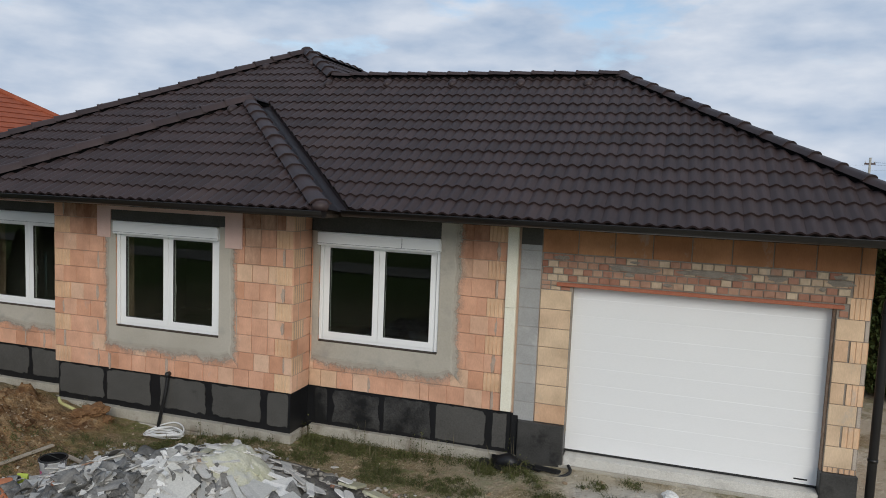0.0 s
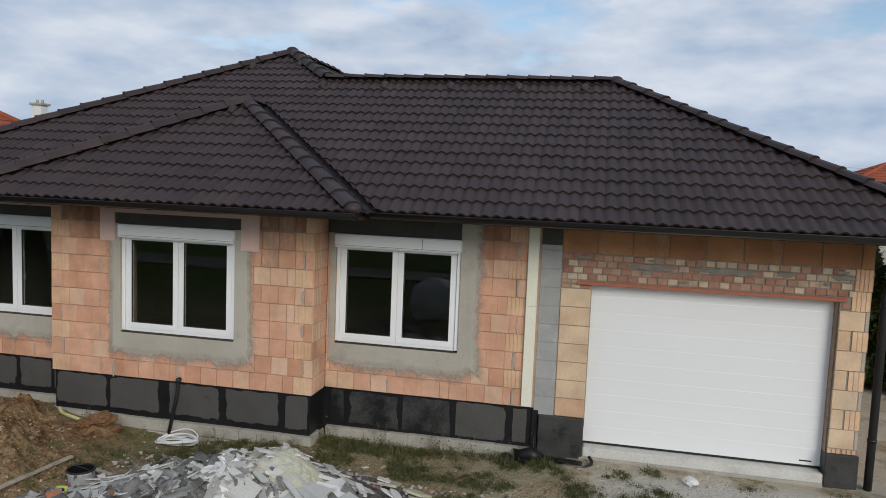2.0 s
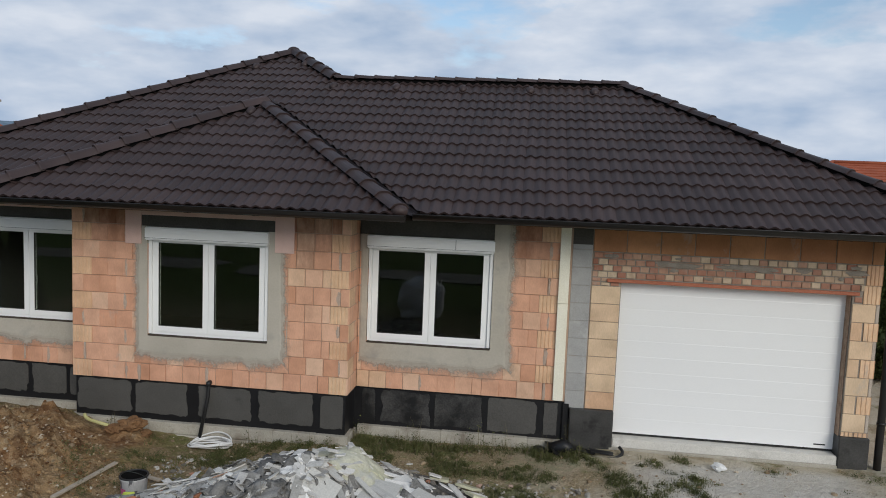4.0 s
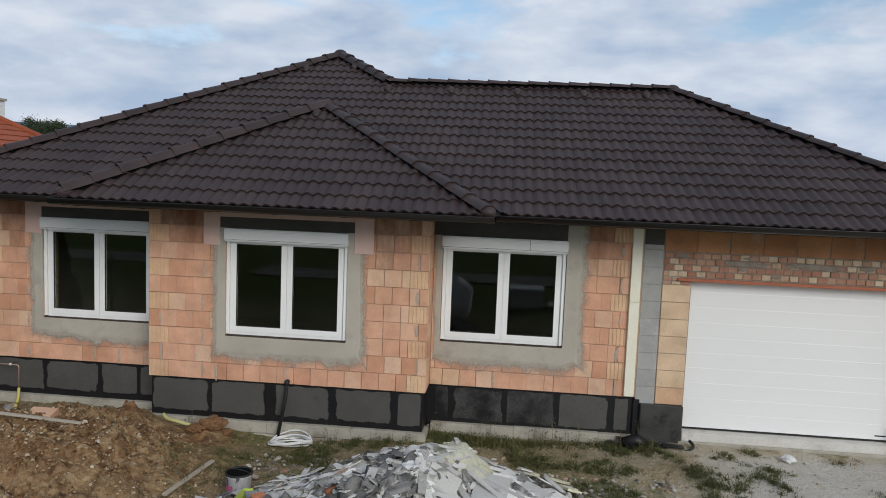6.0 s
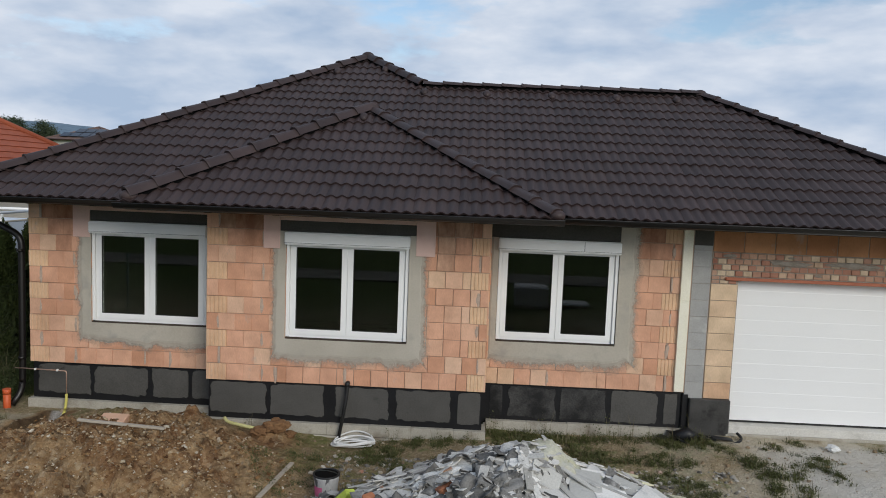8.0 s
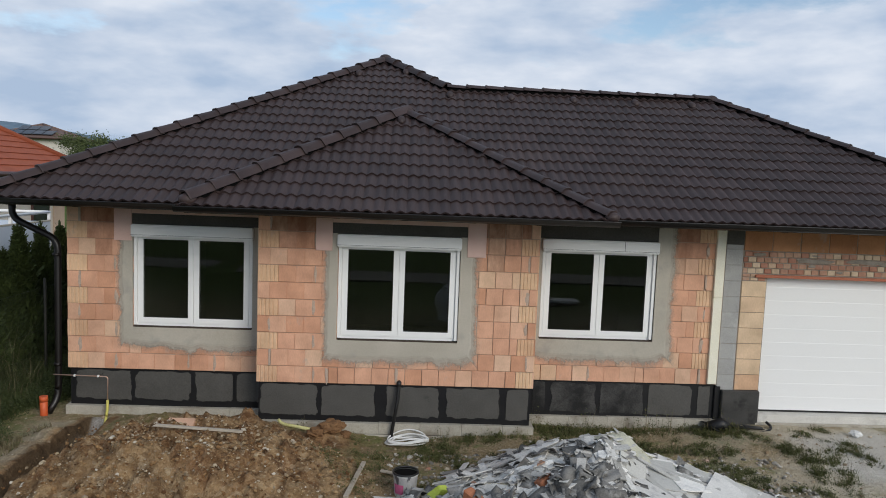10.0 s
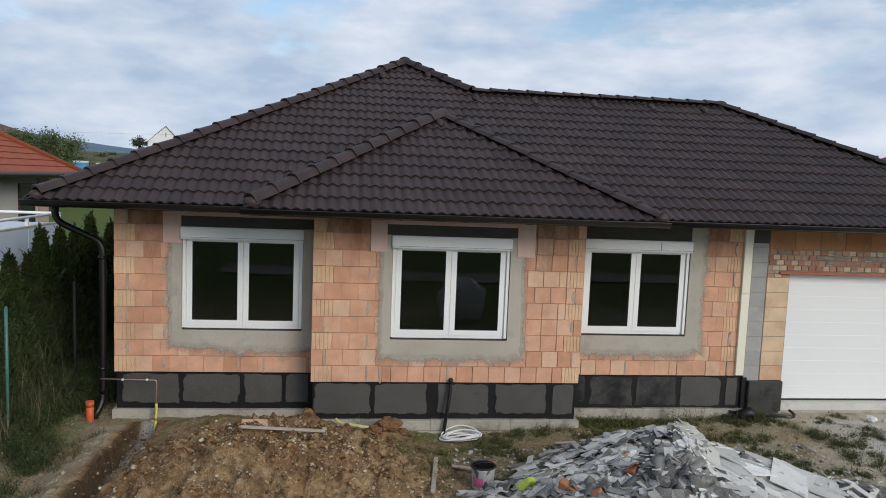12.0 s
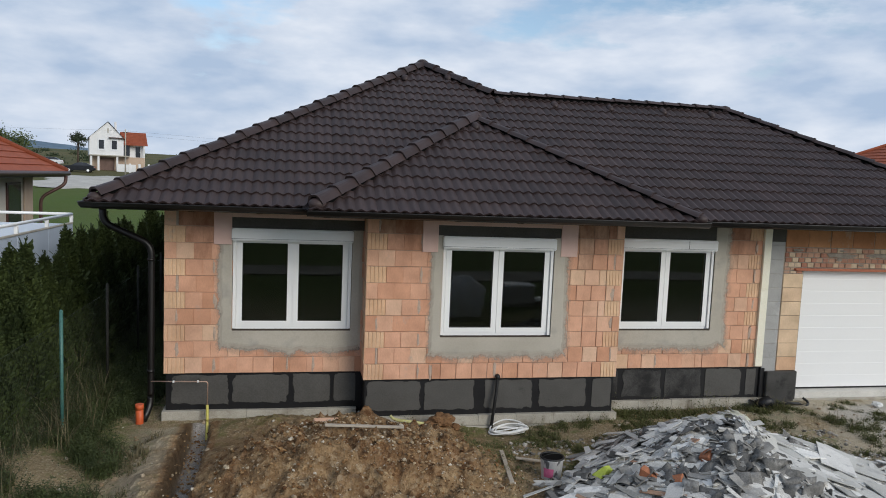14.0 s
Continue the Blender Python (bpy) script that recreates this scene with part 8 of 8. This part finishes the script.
for q in bm.verts:
    c = q.co.copy()
    c = Vector([math.copysign(abs(e) ** 0.72, e) for e in c])
    up = max(0.0, (c.z + 1) / 2)
    if c.z < 0 and c.xy.length > 0.05:
        c.xy = c.xy.normalized() * max(c.xy.length, 0.95)
    w = 0.62 * (1 - 0.34 * up ** 2.5)
    q.co = Vector((c.x * w * 1.08, c.y * w * 0.92, up * 1.13))
    q.co += Vector((noise.noise(q.co * 2.6), noise.noise(q.co * 2.6 + Vector((5, 0, 0))), 0.6 * noise.noise(q.co * 3.1))) * 0.17 + Vector((noise.noise(q.co * 7), noise.noise(q.co * 7 + Vector((3, 0, 0))), 0)) * 0.05
    q.co.z = max(0.0, q.co.z)
for q in bm.faces:
    q.smooth = True
bag = part("bulk_bag", bm, M["bag"])
bag.location = (-5.42, -0.30, ground_z(-5.42, -0.30) - 0.03)
tagged(bag, "full white woven bulk bag standing on the plot", "bulk bag")
for k in range(4):
    sx, sy = (-1, 1)[k % 2], (-1, 1)[k // 2]
    part("lifting_loop", tube([(sx * 0.42, sy * 0.36, 0.70), (sx * 0.50, sy * 0.42, 0.98), (sx * 0.36, sy * 0.32, 0.72)], 0.018, 6), M["bag"], bag)


def covered_stack(label, x, y, w, d, h):
    g0 = ground_z(x, y)
    top = empty("material_stack", label, "stack", at=(x, y, g0))
    for k in (-1, 0, 1):
        part("pallet_runner", soft_box(-w / 2, w / 2, k * d * 0.42 - 0.05, k * d * 0.42 + 0.05, -0.02, 0.10, 0.005), M["lath"], top)
    part("load", soft_box(-w / 2, w / 2, -d / 2, d / 2, 0.104, h - 0.03, 0.02), M["slate"], top)
    part("cover", soft_box(-w / 2 - 0.02, w / 2 + 0.02, -d / 2 - 0.02, d / 2 + 0.02, h - 0.10, h, 0.04, 3), M["bag"], top, "pale plastic cover")


covered_stack("pallet of grey blocks under a pale cover", -3.25, -2.1, 1.0, 0.85, 0.70)
covered_stack("low pallet of boards under a pale cover", -2.0, -2.3, 1.1, 0.7, 0.16)
# gravel lane behind the viewer
v = [(x, y, ground_z(x, y) + 0.05) for y in (-9.6, -8.2, -6.9) for x in [-80 + 4 * k for k in range(41)]]
f = [(j * 41 + i, j * 41 + i + 1, (j + 1) * 41 + i + 1, (j + 1) * 41 + i) for j in range(2) for i in range(40)]
tagged(link_mesh("road", v, f, M["lane"], smooth=True), "brown gravel lane before the plot", "road", kind="structure")


# ---- trees and bushes ----
def tree(name, label, at, h, spread, mat, seed, leaves=12000, leaf=0.085, low=0.25):
    rnd = random.Random(seed)
    t_ = empty(name, label, "tree", at=at)
    part("trunk", tube([(0, 0, -0.3), (0.05 * h * rnd.uniform(-0.4, 0.4), 0, h * 0.4), (0.03 * h, 0.02 * h, h * 0.85)], [0.035 * h, 0.025 * h, 0.006 * h], 8), M["bark"], t_)
    tips = []
    for k in range(9):
        a = k * 2.4 + rnd.uniform(-0.4, 0.4)
        z0 = h * rnd.uniform(low, 0.6)
        tip = (spread * rnd.uniform(0.55, 1.0) * math.cos(a), spread * rnd.uniform(0.55, 1.0) * math.sin(a), z0 + h * rnd.uniform(0.15, 0.38))
        part("limb", tube([(0, 0, z0), (tip[0] * 0.5, tip[1] * 0.5, z0 + (tip[2] - z0) * 0.65), tip], [0.014 * h, 0.009 * h, 0.003 * h], 6), M["bark"], t_)
        tips.append(tip)
    tips += [(0, 0, h * 0.92), (spread * 0.2, 0, h * 0.8), (-spread * 0.25, spread * 0.1, h * 0.75)]
    v, f = [], []
    for _ in range(leaves):
        tx, ty, tz = rnd.choice(tips)
        g = spread * 0.25
        p = Vector((tx + rnd.gauss(0, g), ty + rnd.gauss(0, g), tz + rnd.gauss(0, g * 0.8)))
        m = Matrix.Translation(p) @ Euler((rnd.uniform(0, 6.3), rnd.uniform(0, 6.3), rnd.uniform(0, 6.3))).to_matrix().to_4x4()
        l = leaf * rnd.uniform(0.5, 1.4)
        k = len(v)
        v += [m @ Vector(q) for q in ((0, -l, 0), (l * 0.5, 0, l * 0.15), (0, l, 0), (-l * 0.5, 0, l * 0.15))]
        f.append((k, k + 1, k + 2, k + 3))
    link_mesh("crown", v, f, mat, t_)
    return t_


for k, (x, y, h, sp, mt) in enumerate(((-33.3, 61.0, 6.4, 1.7, "leaf"), (-35.6, 62.5, 6.2, 1.6, "leaf"))):
    tree("broadleaf_tree", "wind-blown green tree behind the neighbouring roofs", (x, y, ground_z(x, y)), h, sp, M[mt], 70 + k)
for k, (x, y, h) in enumerate(((-53.4, 74.0, 7.6), (-51.6, 75.5, 7.4), (-55.2, 73.0, 7.0), (-57.5, 75.0, 7.8))):
    tree("pine_tree", "dark pine tree on the slope behind the roofs", (x, y, ground_z(x, y)), h, 1.5, M["pine"], 90 + k, 9000, 0.085, 0.35)
tree("broadleaf_tree", "small round tree beside the far white house", (-51.7, 150.0, ground_z(-51.7, 150.0)), 6.1, 1.25, M["pine"], 99, 2600, 0.12, 0.35)

rnd4 = random.Random(55)
v, f = [], []
for k in range(16):
    x, y = rnd4.uniform(-95, -40), rnd4.uniform(140, 260)
    if abs(x + 40) < 6 and y < 145:
        continue
    s = rnd4.uniform(0.6, 1.5)
    g0 = ground_z(x, y)
    for _ in range(170):
        p = Vector((x + rnd4.gauss(0, s), y + rnd4.gauss(0, s), g0 + abs(rnd4.gauss(0.3, 0.5)) * s))
        m = Matrix.Translation(p) @ Euler((rnd4.uniform(0, 6.3), rnd4.uniform(0, 6.3), 0)).to_matrix().to_4x4()
        l = rnd4.uniform(0.12, 0.30)
        i = len(v)
        v += [m @ Vector(q) for q in ((0, -l, 0), (l * 0.6, 0, l * 0.2), (0, l, 0), (-l * 0.6, 0, l * 0.2))]
        f.append((i, i + 1, i + 2, i + 3))
tagged(link_mesh("far_scrub", v, f, M["pine"]), "dark scrub bushes on the far slope", "bushes", kind="stuff")

# ---- poles and overhead wires ----
def utility_pole(label, at, top):
    p = empty("utility_pole", label, "utility pole", at=at)
    part("shaft", tube([(0, 0, -0.5), (0, 0, top - at[2])], [0.11, 0.08], 10), M["concrete"], p)
    part("crossarm", soft_box(-0.35, 0.35, -0.04, 0.04, top - at[2] - 0.5, top - at[2] - 0.38, 0.01), M["brown_metal"], p)
    for x in (-0.28, 0.28):
        part("insulator", tube([(x, 0, top - at[2] - 0.378), (x, 0, top - at[2] - 0.22)], 0.04, 8), M["white_paint"], p)
    return p


utility_pole("grey concrete utility pole beside the far house", (-35.1, 113.1, ground_z(-35.1, 113.1)), 9.0)
utility_pole("utility pole beyond the garage roof", (12.8, 58.6, ground_z(12.8, 58.6)), 6.3)
ow = empty("overhead_wires", "thin overhead wires across the far field", "wires")
for a, b_ in (((-140, 108, 10.5), (-35.1, 113.1, 8.8)), ((-35.1, 113.1, 8.8), (60, 122, 9.4)), ((-35.1, 113.1, 8.3), (60, 122, 8.6)), ((12.8, 58.6, 6.0), (60, 50, 7.0))):
    a, b_ = Vector(a), Vector(b_)
    part("wire", tube([a.lerp(b_, q / 14) - Vector((0, 0, 1.2 * 4 * (q / 14) * (1 - q / 14))) for q in range(15)], 0.008, 5), M["wire"], ow)

# ---- hills on the horizon ----
v, f = [], []
for k in range(121):
    az = math.radians(-60 + k)        # degrees left of straight ahead
    deg = -60 + k
    elev = 0.6 + 2.3 * smooth(6, 33, deg) - 1.0 * smooth(36, 60, deg) + 0.25 * noise.noise((deg * 0.12, 0, 2)) + 0.08 * noise.noise((deg * 0.6, 3, 2))
    for q, d in ((0.0, 1750), (0.55, 1900), (1.0, 2150)):
        e = elev * q
        v.append((-5 - d * math.sin(az), d * math.cos(az), 3.5 + d * math.tan(math.radians(e)) - (30 if q == 0 else 0)))
f = [(3 * k + j, 3 * k + 3 + j, 3 * k + 4 + j, 3 * k + 1 + j) for k in range(120) for j in range(2)]
tagged(link_mesh("far_hills", v, f, M["hill"], smooth=True), "wooded hills on the horizon, blue haze in their colour", "hills", kind="structure")
